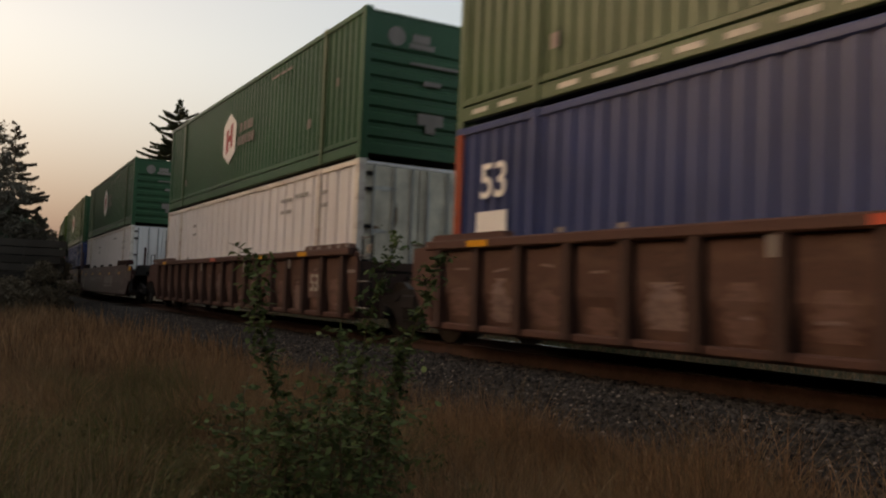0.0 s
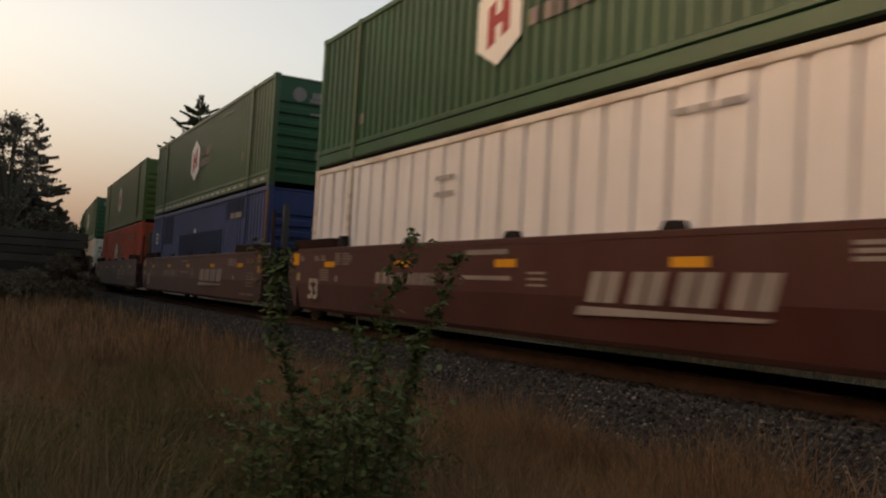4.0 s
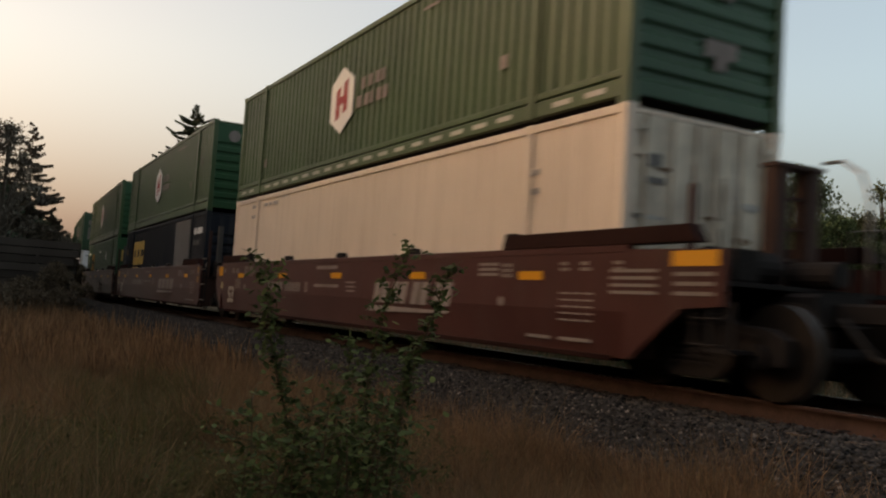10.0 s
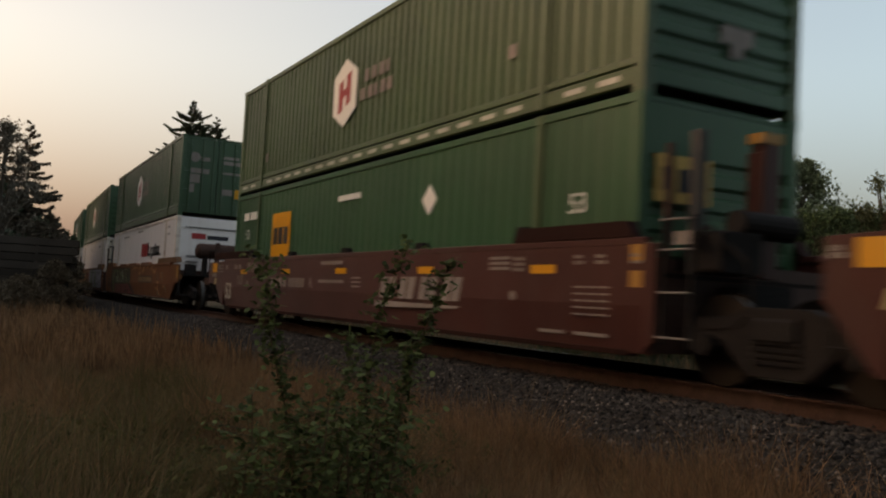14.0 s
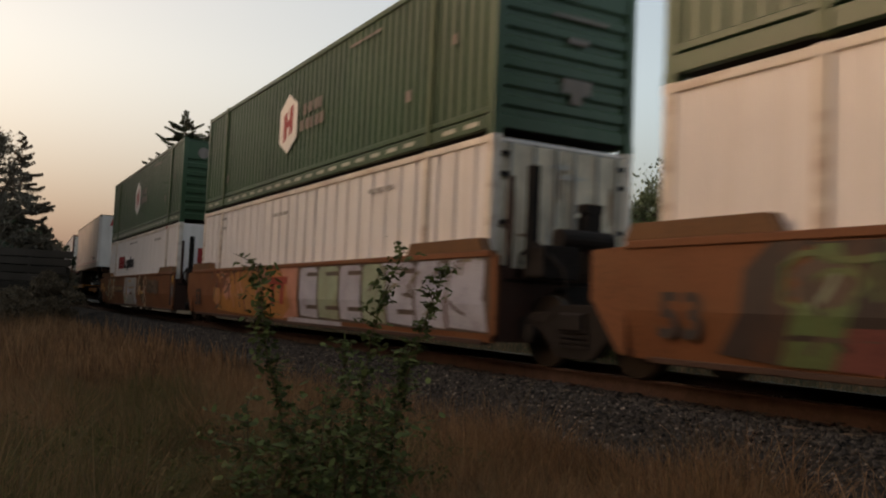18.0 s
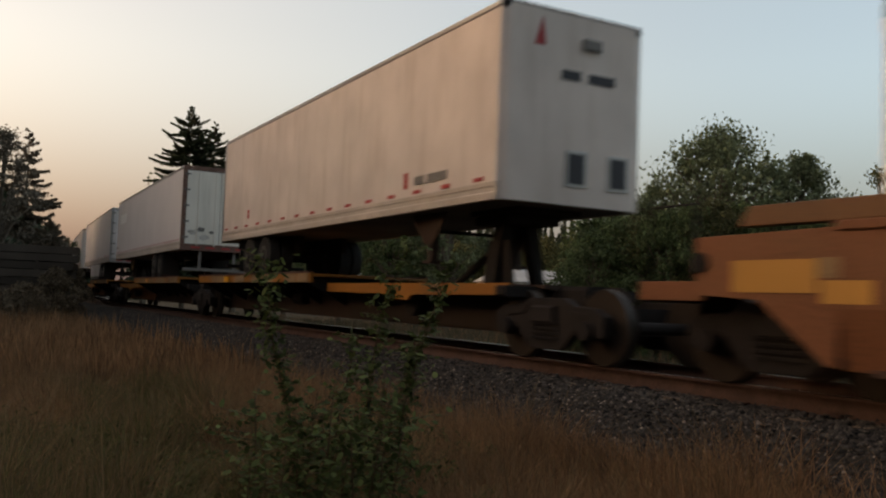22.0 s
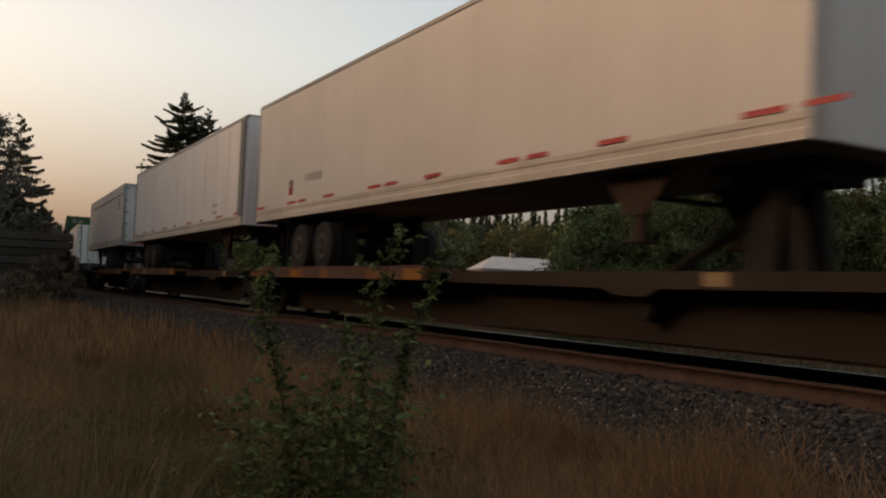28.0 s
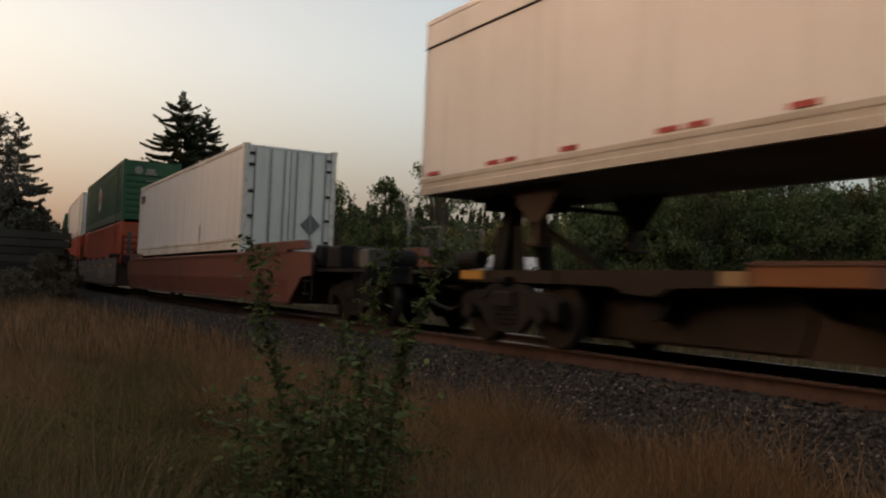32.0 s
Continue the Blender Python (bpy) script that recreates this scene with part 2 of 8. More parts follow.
FADED_RED = mat("sun_faded_red_decal", (0.42, 0.17, 0.14), 0.6, vary=0.3, grime=0.4)
WORNRED = mat("worn_dark_red_paint", (0.22, 0.03, 0.02), 0.6, vary=0.35, grime=0.5)
DASH = mat("dulled_reflector_strip", (0.5, 0.47, 0.4), 0.5, vary=0.15, grime=0.4)
REDMARK = mat("red_decal", (0.38, 0.035, 0.035), 0.5, vary=0.1)
BLACKMARK = mat("black_decal", (0.025, 0.025, 0.03), 0.5, vary=0.1)
GOLD = mat("gold_yellow_decal", (0.6, 0.36, 0.1), 0.55, grime=0.3, streak=(14, 14, 0.4))
DARKSTEEL = mat("grimy_dark_steel", (0.018, 0.015, 0.014), 0.7, metal=0.0, vary=0.35, spec=0.06)
# trailer floors paler than steel, to lift the deep shade under them
UNDERSIDE = mat("lifted_floor_underside", (0.13, 0.12, 0.11), 0.8, vary=0.3, spec=0.1)
CAST = mat("cast_steel_bogie", (0.016, 0.013, 0.012), 0.75, metal=0.0, vary=0.4, grime=0.4, grime_col=(0.036, 0.028, 0.024), spec=0.06)
WHEELSTEEL = mat("worn_wheel_steel", (0.025, 0.018, 0.014), 0.6, metal=0.0, vary=0.3, spec=0.04)
# edge trees and weeds: haze painted in as a paler, browner leaf colour
HAZEFOLIAGE = mat("hazed_brown_green_foliage", (0.145, 0.12, 0.092), 0.85, vary=0.3, big=0.5, island=0.5, translucent=0.15, bump=0, spec=0.1)
EDGEWEED = mat("hazed_weedy_growth", (0.125, 0.095, 0.066), 0.85, vary=0.35, big=0.6, island=0.4, translucent=0.2, bump=0, spec=0.1)
ALU = mat("dull_aluminium", (0.3, 0.29, 0.28), 0.35, metal=0.6, vary=0.1)
GREY_STEEL = mat("dull_grey_painted_steel", (0.09, 0.082, 0.075), 0.6, vary=0.25, spec=0.1)
GRIMY = mat("grimy_shaded_brown_steel", (0.032, 0.019, 0.014), 0.7, vary=0.4, grime=0.4, grime_col=(0.08, 0.035, 0.022), spec=0.15)
RIM = mat("dusty_wheel_rim", (0.024, 0.021, 0.019), 0.6, metal=0.2, vary=0.4)
RUBBER = mat("tyre_rubber", (0.026, 0.024, 0.023), 0.85, vary=0.3, spec=0.08)
RAILSIDE = mat("rusted_rail_steel", (0.05, 0.026, 0.019), 0.8, vary=0.4, big=3, grime=0.6, grime_col=(0.022, 0.013, 0.01), streak=(4, 4, 2), spec=0.12)
TREAD = mat("worn_wheel_tread", (0.06, 0.055, 0.05), 0.5, metal=0.4, vary=0.2)
RAILTOP = mat("polished_rail_head", (0.45, 0.42, 0.4), 0.25, metal=0.9, vary=0.1)
TIEWOOD = mat("creosoted_tie_wood", (0.075, 0.05, 0.036), 0.85, vary=0.35, big=2.0, perobj=0.3, bump=0.4)
BALLAST = mat("ballast_bed_gravel", (0.022, 0.018, 0.015), 0.9, vary=0.5, big=7, fine=28, bump=1.0, spec=0.1)
STONE = mat("crushed_ballast_stone", (0.03, 0.0255, 0.0225), 0.85, vary=0.35, big=3, island=0.95, bump=0.3, spec=0.2)
STONE_PALE = mat("pale_ballast_stone", (0.175, 0.14, 0.12), 0.8, vary=0.3, island=0.4)
SOIL = mat("dry_meadow_soil", (0.06, 0.043, 0.027), 0.95, vary=0.5, big=0.35, fine=9, bump=0.6, spec=0.05)
DRY = mat("dry_brown_grass", (0.16, 0.088, 0.047), 0.8, vary=0.65, big=0.4, island=0.55, translucent=0.25, bump=0, spec=0.2)
DRYPALE = mat("bleached_seed_grass", (0.175, 0.115, 0.062), 0.8, vary=0.3, big=0.5, island=0.35, translucent=0.25, bump=0, spec=0.2)
GRASSG = mat("green_meadow_grass", (0.068, 0.064, 0.023), 0.75, vary=0.4, big=0.5, island=0.45, translucent=0.25, bump=0, spec=0.2)
TRACKGRASS = mat("dusty_trackside_grass", (0.05, 0.05, 0.03), 0.8, vary=0.35, big=0.5, island=0.4, translucent=0.2, bump=0, spec=0.1)
LEAF = mat("shrub_leaf_green", (0.058, 0.08, 0.03), 0.7, vary=0.35, big=3, island=0.55, translucent=0.3, bump=0, spec=0.1)
STEM = mat("shrub_stem_bark", (0.11, 0.08, 0.05), 0.8, vary=0.3, spec=0.1)
BARK = mat("tree_bark", (0.09, 0.068, 0.05), 0.9, vary=0.35, bump=0.6)
NEEDLE = mat("conifer_needles", (0.042, 0.058, 0.034), 0.8, vary=0.3, big=0.4, island=0.4, translucent=0.1, bump=0, spec=0.2)
LEAFD = mat("broadleaf_foliage", (0.062, 0.088, 0.035), 0.75, vary=0.3, big=0.5, island=0.5, translucent=0.25, bump=0, spec=0.2)
# crown leaves lightened and greyed to paint in the haze before them
LEAFTREE = mat("hazy_green_crown_foliage", (0.105, 0.125, 0.068), 0.8, vary=0.35, big=0.6, island=0.5, translucent=0.3, bump=0, spec=0.1)
LEAFOLIVE = mat("olive_thicket_foliage", (0.085, 0.085, 0.034), 0.75, vary=0.3, big=0.3, island=0.5, translucent=0.25, bump=0, spec=0.2)
# timber lifted from near black, with the haze in its colour
TIMBER = mat("dark_weathered_hazed_timber", (0.05, 0.039, 0.032), 0.85, vary=0.45, perobj=0.55, bump=0.5, spec=0.1)
ROOF = mat("pale_metal_roof", (0.32, 0.31, 0.3), 0.5, vary=0.1)
SHED = mat("white_painted_siding", (0.7, 0.7, 0.7), 0.6, vary=0.06)
TINT = {k: mat(k, c, 0.55, vary=0.35, big=2.5, grime=0.5, streak=(2, 2, 1.2), grime_col=(0.16, 0.06, 0.025)) for k, c in dict(spray_pale_blue=(0.29, 0.285, 0.33), spray_pale_green=(0.2, 0.235, 0.165), spray_amber=(0.3, 0.125, 0.036), spray_pink=(0.36, 0.16, 0.115), spray_green=(0.07, 0.105, 0.042), spray_dark=(0.03, 0.02, 0.018), spray_cream=(0.33, 0.25, 0.18), spray_maroon=(0.13, 0.04, 0.035), spray_teal=(0.27, 0.25, 0.23), spray_magenta=(0.2, 0.03, 0.1), spray_tan=(0.3, 0.14, 0.055), spray_grey_green=(0.13, 0.115, 0.075), spray_pink_grey=(0.38, 0.29, 0.26), spray_ochre=(0.36, 0.19, 0.03), spray_charcoal=(0.07, 0.05, 0.04), spray_umber=(0.06, 0.033, 0.016), spray_smear=(0.075, 0.05, 0.038), spray_smear_pale=(0.11, 0.07, 0.048)).items()}


# ---------------------------------------------------------------- mesh building
class Solid:
    """Collects simple solids into one mesh."""

    def __init__(self):
        self.v, self.f = [], []

    def add(self, verts, faces):
        k = len(self.v)
        self.v += [tuple(p) for p in verts]
        self.f += [tuple(i + k for i in q) for q in faces]
        return self

    def box(self, x0, x1, y0, y1, z0, z1, c=0.0):
        x0, x1 = min(x0, x1), max(x0, x1)
        y0, y1 = min(y0, y1), max(y0, y1)
        if c <= 0:
            return self.add([(x, y, z) for z in (z0, z1) for x, y in ((x0, y0), (x1, y0), (x1, y1), (x0, y1))],
                            [(3, 2, 1, 0), (4, 5, 6, 7), (0, 1, 5, 4), (1, 2, 6, 5), (2, 3, 7, 6), (3, 0, 4, 7)])
        # chamfered along x: an octagonal section
        sec = [(y0 + c, z0), (y1 - c, z0), (y1, z0 + c), (y1, z1 - c), (y1 - c, z1), (y0 + c, z1), (y0, z1 - c), (y0, z0 + c)]
        return self.along_x(sec, x0, x1)

    def along_x(self, sec, x0, x1):
        n = len(sec)
        return self.add([(x, y, z) for x in (x0, x1) for y, z in sec],
                        [(i, (i + 1) % n, n + (i + 1) % n, n + i) for i in range(n)] + [tuple(range(n))[::-1], tuple(range(n, 2 * n))])

    def along_y(self, sec, y0, y1):
        """sec: points (x, z), extruded from y0 to y1."""
        n = len(sec)
        return self.add([(x, y, z) for y in (y0, y1) for x, z in sec],
                        [(i, n + i, n + (i + 1) % n, (i + 1) % n) for i in range(n)] + [tuple(range(n)), tuple(range(n, 2 * n))[::-1]])

    def cyl(self, p, axis, r, length, n=16, r2=None):
        r2 = r if r2 is None else r2
        ring = []
        for k, rad in ((-0.5, r), (0.5, r2)):
            for i in range(n):
                a = 2 * math.pi * i / n
                q = [rad * math.cos(a), rad * math.sin(a)]
                o = k * length
                ring.append({"x": (p[0] + o, p[1] + q[0], p[2] + q[1]), "y": (p[0] + q[0], p[1] + o, p[2] + q[1]), "z": (p[0] + q[0], p[1] + q[1], p[2] + o)}[axis])
        return self.add(ring, [(i, (i + 1) % n, n + (i + 1) % n, n + i) for i in range(n)] + [tuple(range(n))[::-1], tuple(range(n, 2 * n))])

    def tube(self, pts, r, n=7, r_end=None):
        pts = [Vector(p) for p in pts]
        m = len(pts)
        vs = []
        for i, p in enumerate(pts):
            d = (pts[min(i + 1, m - 1)] - pts[max(i - 1, 0)]).normalized()
            a = d.cross(Vector((0.31, 0.17, 0.93)) if abs(d.z) < 0.9 else Vector((1, 0.1, 0))).normalized()
            b = d.cross(a)
            rad = r if r_end is None else r + (r_end - r) * i / (m - 1)
            vs += [p + rad * (a * math.cos(2 * math.pi * j / n) + b * math.sin(2 * math.pi * j / n)) for j in range(n)]
        fs = [(i * n + j, i * n + (j + 1) % n, (i + 1) * n + (j + 1) % n, (i + 1) * n + j) for i in range(m - 1) for j in range(n)]
        return self.add(vs, fs + [tuple(range(n))[::-1], tuple(range((m - 1) * n, m * n))])

    def put(self, name, material, parent=None, label="", bevel=0.0, smooth=False):
        me = bpy.data.meshes.new(name)
        me.from_pydata(self.v, [], self.f)
        bm = bmesh.new()
        bm.from_mesh(me)
        bmesh.ops.recalc_face_normals(bm, faces=bm.faces)
        bm.to_mesh(me)
        bm.free()
        return put_mesh(name, me, material, parent, label, bevel, smooth)


def put_mesh(name, me, material, parent=None, label="", bevel=0.0, smooth=False):
    me.materials.clear()
    me.materials.append(material)
    ob = new(name, me)
    ob.parent = parent
    if label:
        tagged(ob, label)
    if bevel:
        b = ob.modifiers.new("edge", "BEVEL")
        b.width, b.segments, b.limit_method = bevel, 2, "ANGLE"
    if smooth:
        for q in me.polygons:
            q.use_smooth = True
    return ob


def part(name, solid, material, parent, label="", bevel=0.0, smooth=False):
    return solid.put(name, material, parent, label, bevel, smooth)


LETTERS = {}


def lettering(text, x, y, z, height, material, parent, name="lettering", squeeze=1.0, bold=0.0):
    """Characters on the near side of a car: x is their middle, z their foot."""
    key = (text, height, squeeze, material.name)
    if key not in LETTERS:
        cu = bpy.data.curves.new("characters", "FONT")
        cu.body, cu.size, cu.align_x, cu.extrude, cu.offset = text, height / 0.72, "CENTER", 0.002, bold * height
        cu.resolution_u = 4
        tmp = bpy.data.objects.new("characters", cu)
        me = bpy.data.meshes.new_from_object(tmp)
        bpy.data.objects.remove(tmp)
        me.transform(Matrix.Rotation(radians(90), 4, "X") @ Matrix.Diagonal((squeeze, 1, 1, 1)))
        LETTERS[key] = me
    ob = put_mesh(name, LETTERS[key], material, parent)
    ob.location = (x, y, z)
    return ob


# ---------------------------------------------------------------- the line of the track
K0, K1, PSI0 = -0.000849, -0.00000903, radians(119.34)
_s = np.arange(-420.0, 640.0, 0.25)
_c = np.clip(_s, -30, 115)
_psi = PSI0 + K0 * _c + K1 * _c ** 2 / 2
_i0 = int(np.argmin(abs(_s)))
_x = np.concatenate([[0], np.cumsum((np.cos(_psi[1:]) + np.cos(_psi[:-1])) / 2 * 0.25)])
_y = np.concatenate([[0], np.cumsum((np.sin(_psi[1:]) + np.sin(_psi[:-1])) / 2 * 0.25)])
_x, _y = _x - _x[_i0], _y - _y[_i0] + 16.239


def track_at(s):
    """Middle of the track at s metres along it (growing away from the camera) and the heading of travel in degrees."""
    return float(np.interp(s, _s, _x)), float(np.interp(s, _s, _y)), math.degrees(float(np.interp(s, _s, _psi))) + 180


def beside(s, lat, z=0.0):
    """A point beside the track; lat grows towards the camera's side."""
    x, y, h = track_at(s)
    a = radians(h)
    return Vector((x + lat * math.sin(a), y - lat * math.cos(a), z))


def gone(t):
    """How far the train has come by t seconds."""
    return 9.7024 * (t - 10) + 0.03543 * (t - 10) ** 2


MOVERS = []  # (thing, place of its middle in the train)


def rolling(thing, u, z=0.0):
    x, y, h = track_at(u - gone(0))
    thing.matrix_basis = pose(x, y, z, 0, 0, h)
    MOVERS.append((thing, u, z))
    return thing


def root(name, label, category, group="", kind=""):
    ob = new(name)
    ob.empty_display_size = 0.3
    return tagged(ob, label, category, group, kind)

# ---------------------------------------------------------------- containers
HW = 1.295  # half width of a box


def corrugated(x0, x1, y, z0, z1, pitch, groove, depth):
    """A sheet from x0 to x1 with upright grooves, facing -y when y < 0."""
    sgn = 1 if y < 0 else -1
    n = max(1, round((x1 - x0) / pitch))
    p = (x1 - x0) / n
    g = groove * p
    slope = min(0.03, g * 0.3)
    prof = []
    for i in range(n):
        a = x0 + i * p
        m = a + p / 2
        prof += [(a, 0), (m - g / 2, 0), (m - g / 2 + slope, depth), (m + g / 2 - slope, depth), (m + g / 2, 0)]
    prof.append((x1, 0))
    vs = [(x, y + sgn * d, z) for x, d in prof for z in (z0, z1)]
    return vs, [(2 * i, 2 * i + 2, 2 * i + 3, 2 * i + 1) for i in range(len(prof) - 1)]


def container(label, colour, u, base, length=16.15, pitch=0.27, groove=0.5, depth=0.035, end="ribs", end_colour=None, dashes=False, group="containers on the train", height=2.896, posts=True, hub=None, rail=None):
    """A domestic container. u: place of its leading end in the train; base: height of its foot."""
    c = root("shipping_container", label, "shipping container", group)
    hl = length / 2
    end_colour = end_colour or colour
    rail = rail or (WHITE_RAIL if colour is WHITE else colour)
    # paler green posts stand in for their bright edges
    post_paint = GREEN_PALE if colour in (GREEN, GREEN_DULL) else rail
    post_at = [-6.1, 6.1] if posts else []
    marks = [-hl + 0.17] + [q for p in post_at for q in (p - 0.09, p + 0.09)] + [hl - 0.17]
    for y in (-HW + 0.025, HW - 0.025):
        s = Solid()
        for a, b in zip(marks[::2], marks[1::2]):
            s.add(*corrugated(a, b, y, 0.4, height - 0.11, pitch, groove, depth))
        part("side_panel", s, colour, c)
    for y0, y1 in ((-HW, -HW + 0.1), (HW - 0.1, HW)):
        part("top_rail", Solid().box(-hl + 0.17, hl - 0.17, y0, y1, height - 0.12, height - 0.005, 0.015), rail, c)
        r = Solid().box(-hl + 0.17, hl - 0.17, y0 + 0.002, y1 - 0.002, 0.09, 0.3, 0.012).box(-hl + 0.17, hl - 0.17, y0 + 0.006, y1 - 0.004, 0.325, 0.42, 0.012)
        part("bottom_rail", r, rail, c)
        for x in post_at:
            part("stacking_post", Solid().box(x - 0.08, x + 0.08, y0 - 0.022 if y0 < 0 else y0, y1 if y0 < 0 else y1 + 0.022, 0.07, height + 0.002), post_paint, c, bevel=0.015)
    if dashes:
        n = 23
        for i in range(n):
            x = -hl + 0.62 + i * (length - 1.24) / (n - 1)
            if min(abs(x - p) for p in post_at or [99]) > 0.3:
                part("reflector_strip", Solid().box(x - 0.19, x + 0.19, -HW - 0.003, -HW + 0.01, 0.165, 0.235), DASH, c)
    for sx in (-1, 1):
        for sy in (-1, 1):
            part("corner_post", Solid().box(sx * hl, sx * (hl - 0.17), sy * HW, sy * (HW - 0.15), 0.05, height - 0.04), rail, c, bevel=0.012)
    for sx in (-1, 1):
        for sy in (-1, 1):
            for z0, z1 in ((0, 0.12), (height - 0.12, height)):
                part("corner_casting", Solid().box(sx * (hl + 0.004), sx * (hl - 0.18), sy * (HW + 0.004), sy * (HW - 0.16), z0, z1), rail, c)
    part("roof", Solid().box(-hl + 0.05, hl - 0.05, -HW + 0.08, HW - 0.08, height - 0.08, height - 0.03), colour, c)
    part("floor_beam", Solid().box(-hl + 0.1, hl - 0.1, -HW + 0.1, HW - 0.1, 0.12, 0.25), DARKSTEEL, c)
    ew = HW - 0.15
    for sx in (-1, 1):
        kind = end if sx > 0 else ("doors" if end == "ribs" else "ribs")
        s = Solid()
        if kind == "ribs":  # horizontal pressings
            prof = [(hl - 0.03, 0.12)]
            z = 0.3
            while z < height - 0.75:
                prof += [(hl - 0.03, z), (hl - 0.075, z + 0.04), (hl - 0.075, z + 0.12), (hl - 0.03, z + 0.16)]
                z += 0.29
            prof += [(hl - 0.03, height - 0.1)]
            vs = [(sx * x, y, zz) for x, zz in prof for y in (-ew, ew)]
            s.add(vs, [(2 * i, 2 * i + 1, 2 * i + 3, 2 * i + 2) for i in range(len(prof) - 1)])
            part("end_wall", s, end_colour, c)
        elif kind == "plain":
            part("end_wall", s.box(sx * (hl - 0.02), sx * (hl - 0.06), -ew, ew, 0.1, height - 0.08), end_colour, c)
        else:
            for y0, y1 in ((-ew, -0.012), (0.012, ew)):
                d = Solid().box(sx * (hl - 0.03), sx * (hl - 0.075), y0, y1, 0.12, height - 0.1)
                door = part("door", d, end_colour, c, bevel=0.01)
                pr = Solid()
                for q in (0.3, 0.72):  # pressed panels
                    yy = y0 + (y1 - y0) * q
                    pr.box(sx * (hl - 0.031), sx * (hl - 0.018), yy - 0.17, yy + 0.17, 0.3, height - 0.35)
                part("panel_pressing", pr, end_colour, door)
                for q in (0.14, 0.52, 0.86):
                    yy = y0 + (y1 - y0) * q
                    part("locking_rod", Solid().cyl((sx * (hl + 0.012), yy, height / 2), "z", 0.022, height - 0.2, 8), ALU if colour is WHITE else end_colour, door)
                for zz in (0.35, 0.95, 1.6, 2.3, height - 0.3):
                    hg = Solid().box(sx * (hl + 0.012), sx * (hl - 0.03), y0 if y0 < -0.5 else y1 - 0.16, y0 + 0.16 if y0 < -0.5 else y1, zz, zz + 0.07)
                    part("hinge", hg, DARKSTEEL if colour is WHITE else end_colour, door)
    if hub:
        hub_marks(c, hl, height, hub, end)
    return rolling(c, u + hl, base)


def flat_shape(pts, y=-HW - 0.002, thick=0.004):
    """A thin decal on the near side; pts are (x, z)."""
    return Solid().along_y(pts, y - thick, y + 0.003)


def bars(c, material, x0, x1, z0, z1, cuts, y=-HW - 0.002, name="marking_bar"):
    """Unreadable lettering as plain bars: cuts are the shares of bar and gap in turn."""
    tot = sum(cuts)
    x = x0
    for i, q in enumerate(cuts):
        w = (x1 - x0) * q / tot
        if i % 2 == 0:
            part(name, Solid().along_y([(x, z0), (x + w, z0), (x + w, z1), (x, z1)], y - 0.004, y + 0.003), material, c)
        x += w


def hub_marks(c, hl, height, ink, end):
    """Pale six-sided shield with a red sign, two bars beside it, small plates."""
    x, z = hl - 8.9, 1.58
    part("logo_shield", flat_shape([(x, z + 0.7), (x + 0.6, z + 0.38), (x + 0.6, z - 0.38), (x, z - 0.7), (x - 0.6, z - 0.38), (x - 0.6, z + 0.38)]), ink, c)
    s = Solid()
    for a, b, e, g in ((-0.3, -0.08, -0.42, 0.3), (0.08, 0.3, -0.3, 0.42)):
        s.along_y([(x + a, z + e), (x + b, z + e + 0.08), (x + b, z + g), (x + a, z + g - 0.08)], -HW - 0.009, -HW - 0.004)
    s.along_y([(x - 0.08, z - 0.1), (x + 0.08, z - 0.06), (x + 0.08, z + 0.1), (x - 0.08, z + 0.06)], -HW - 0.009, -HW - 0.004)
    part("logo_sign", s, REDMARK, c)
    bars(c, CREAM, x + 0.95, x + 2.05, z + 0.04, z + 0.28, (3, 2, 3, 2, 3, 1, 2))
    bars(c, CREAM, x + 0.8, x + 2.2, z - 0.31, z - 0.07, (3, 2, 3, 1, 2, 2, 3, 1, 3))
    bars(c, CREAM, hl - 2.85, hl - 2.65, 0.95, 1.15, (1,))
    bars(c, CREAM, -hl + 2.28, -hl + 2.44, 0.72, 0.92, (1,))
    bars(c, CREAM, hl - 1.3, hl - 1.15, 1.58, 1.74, (1,))
    bars(c, CREAM, hl - 5.4, hl - 4.0, 2.52, 2.57, (7, 1, 5, 1, 4))
    # leading end: disc, name bars, number bars and a plate
    if end in ("ribs", "plain"):
        s = Solid().cyl((hl - 0.02, -0.62, 2.42), "x", 0.19, 0.012, 12)
        part("logo_disc", s, CREAM, c)
        s = Solid().box(hl - 0.03, hl - 0.012, -0.28, 0.1, 2.36, 2.52).box(hl - 0.03, hl - 0.012, -0.34, 0.2, 2.24, 2.34)
        s.box(hl - 0.03, hl - 0.01, -0.3, 0.75, 1.92, 1.97).box(hl - 0.03, hl - 0.01, 0.0, 0.38, 1.55, 1.64)
        part("end_marking", s, CREAM, c)
        s = Solid().box(hl - 0.03, hl - 0.008, -0.1, 0.45, 0.78, 1.0).box(hl - 0.03, hl - 0.008, 0.07, 0.28, 0.62, 0.78)
        part("placard", s, CREAM, c)
    else:
        s = Solid().cyl((hl - 0.01, -0.82, 2.12), "x", 0.18, 0.012, 12)
        part("logo_disc", s, CREAM, c)
        for y0, y1, z0, z1 in ((-0.6, -0.3, 2.0, 2.14), (-0.95, -0.3, 1.55, 1.72), (0.15, 0.85, 1.95, 2.08), (0.15, 0.75, 2.15, 2.25), (-1.0, -0.62, 1.2, 1.5), (-1.0, -0.8, 0.85, 1.15), (0.2, 0.6, 0.85, 1.06), (0.15, 0.85, 1.6, 1.68)):
            part("door_marking", Solid().box(hl - 0.03, hl - 0.008, y0, y1, z0, z1), CREAM, c)
        part("door_plate", Solid().box(hl - 0.03, hl - 0.006, 0.66, 1.0, 0.76, 1.08), YELLOW, c)


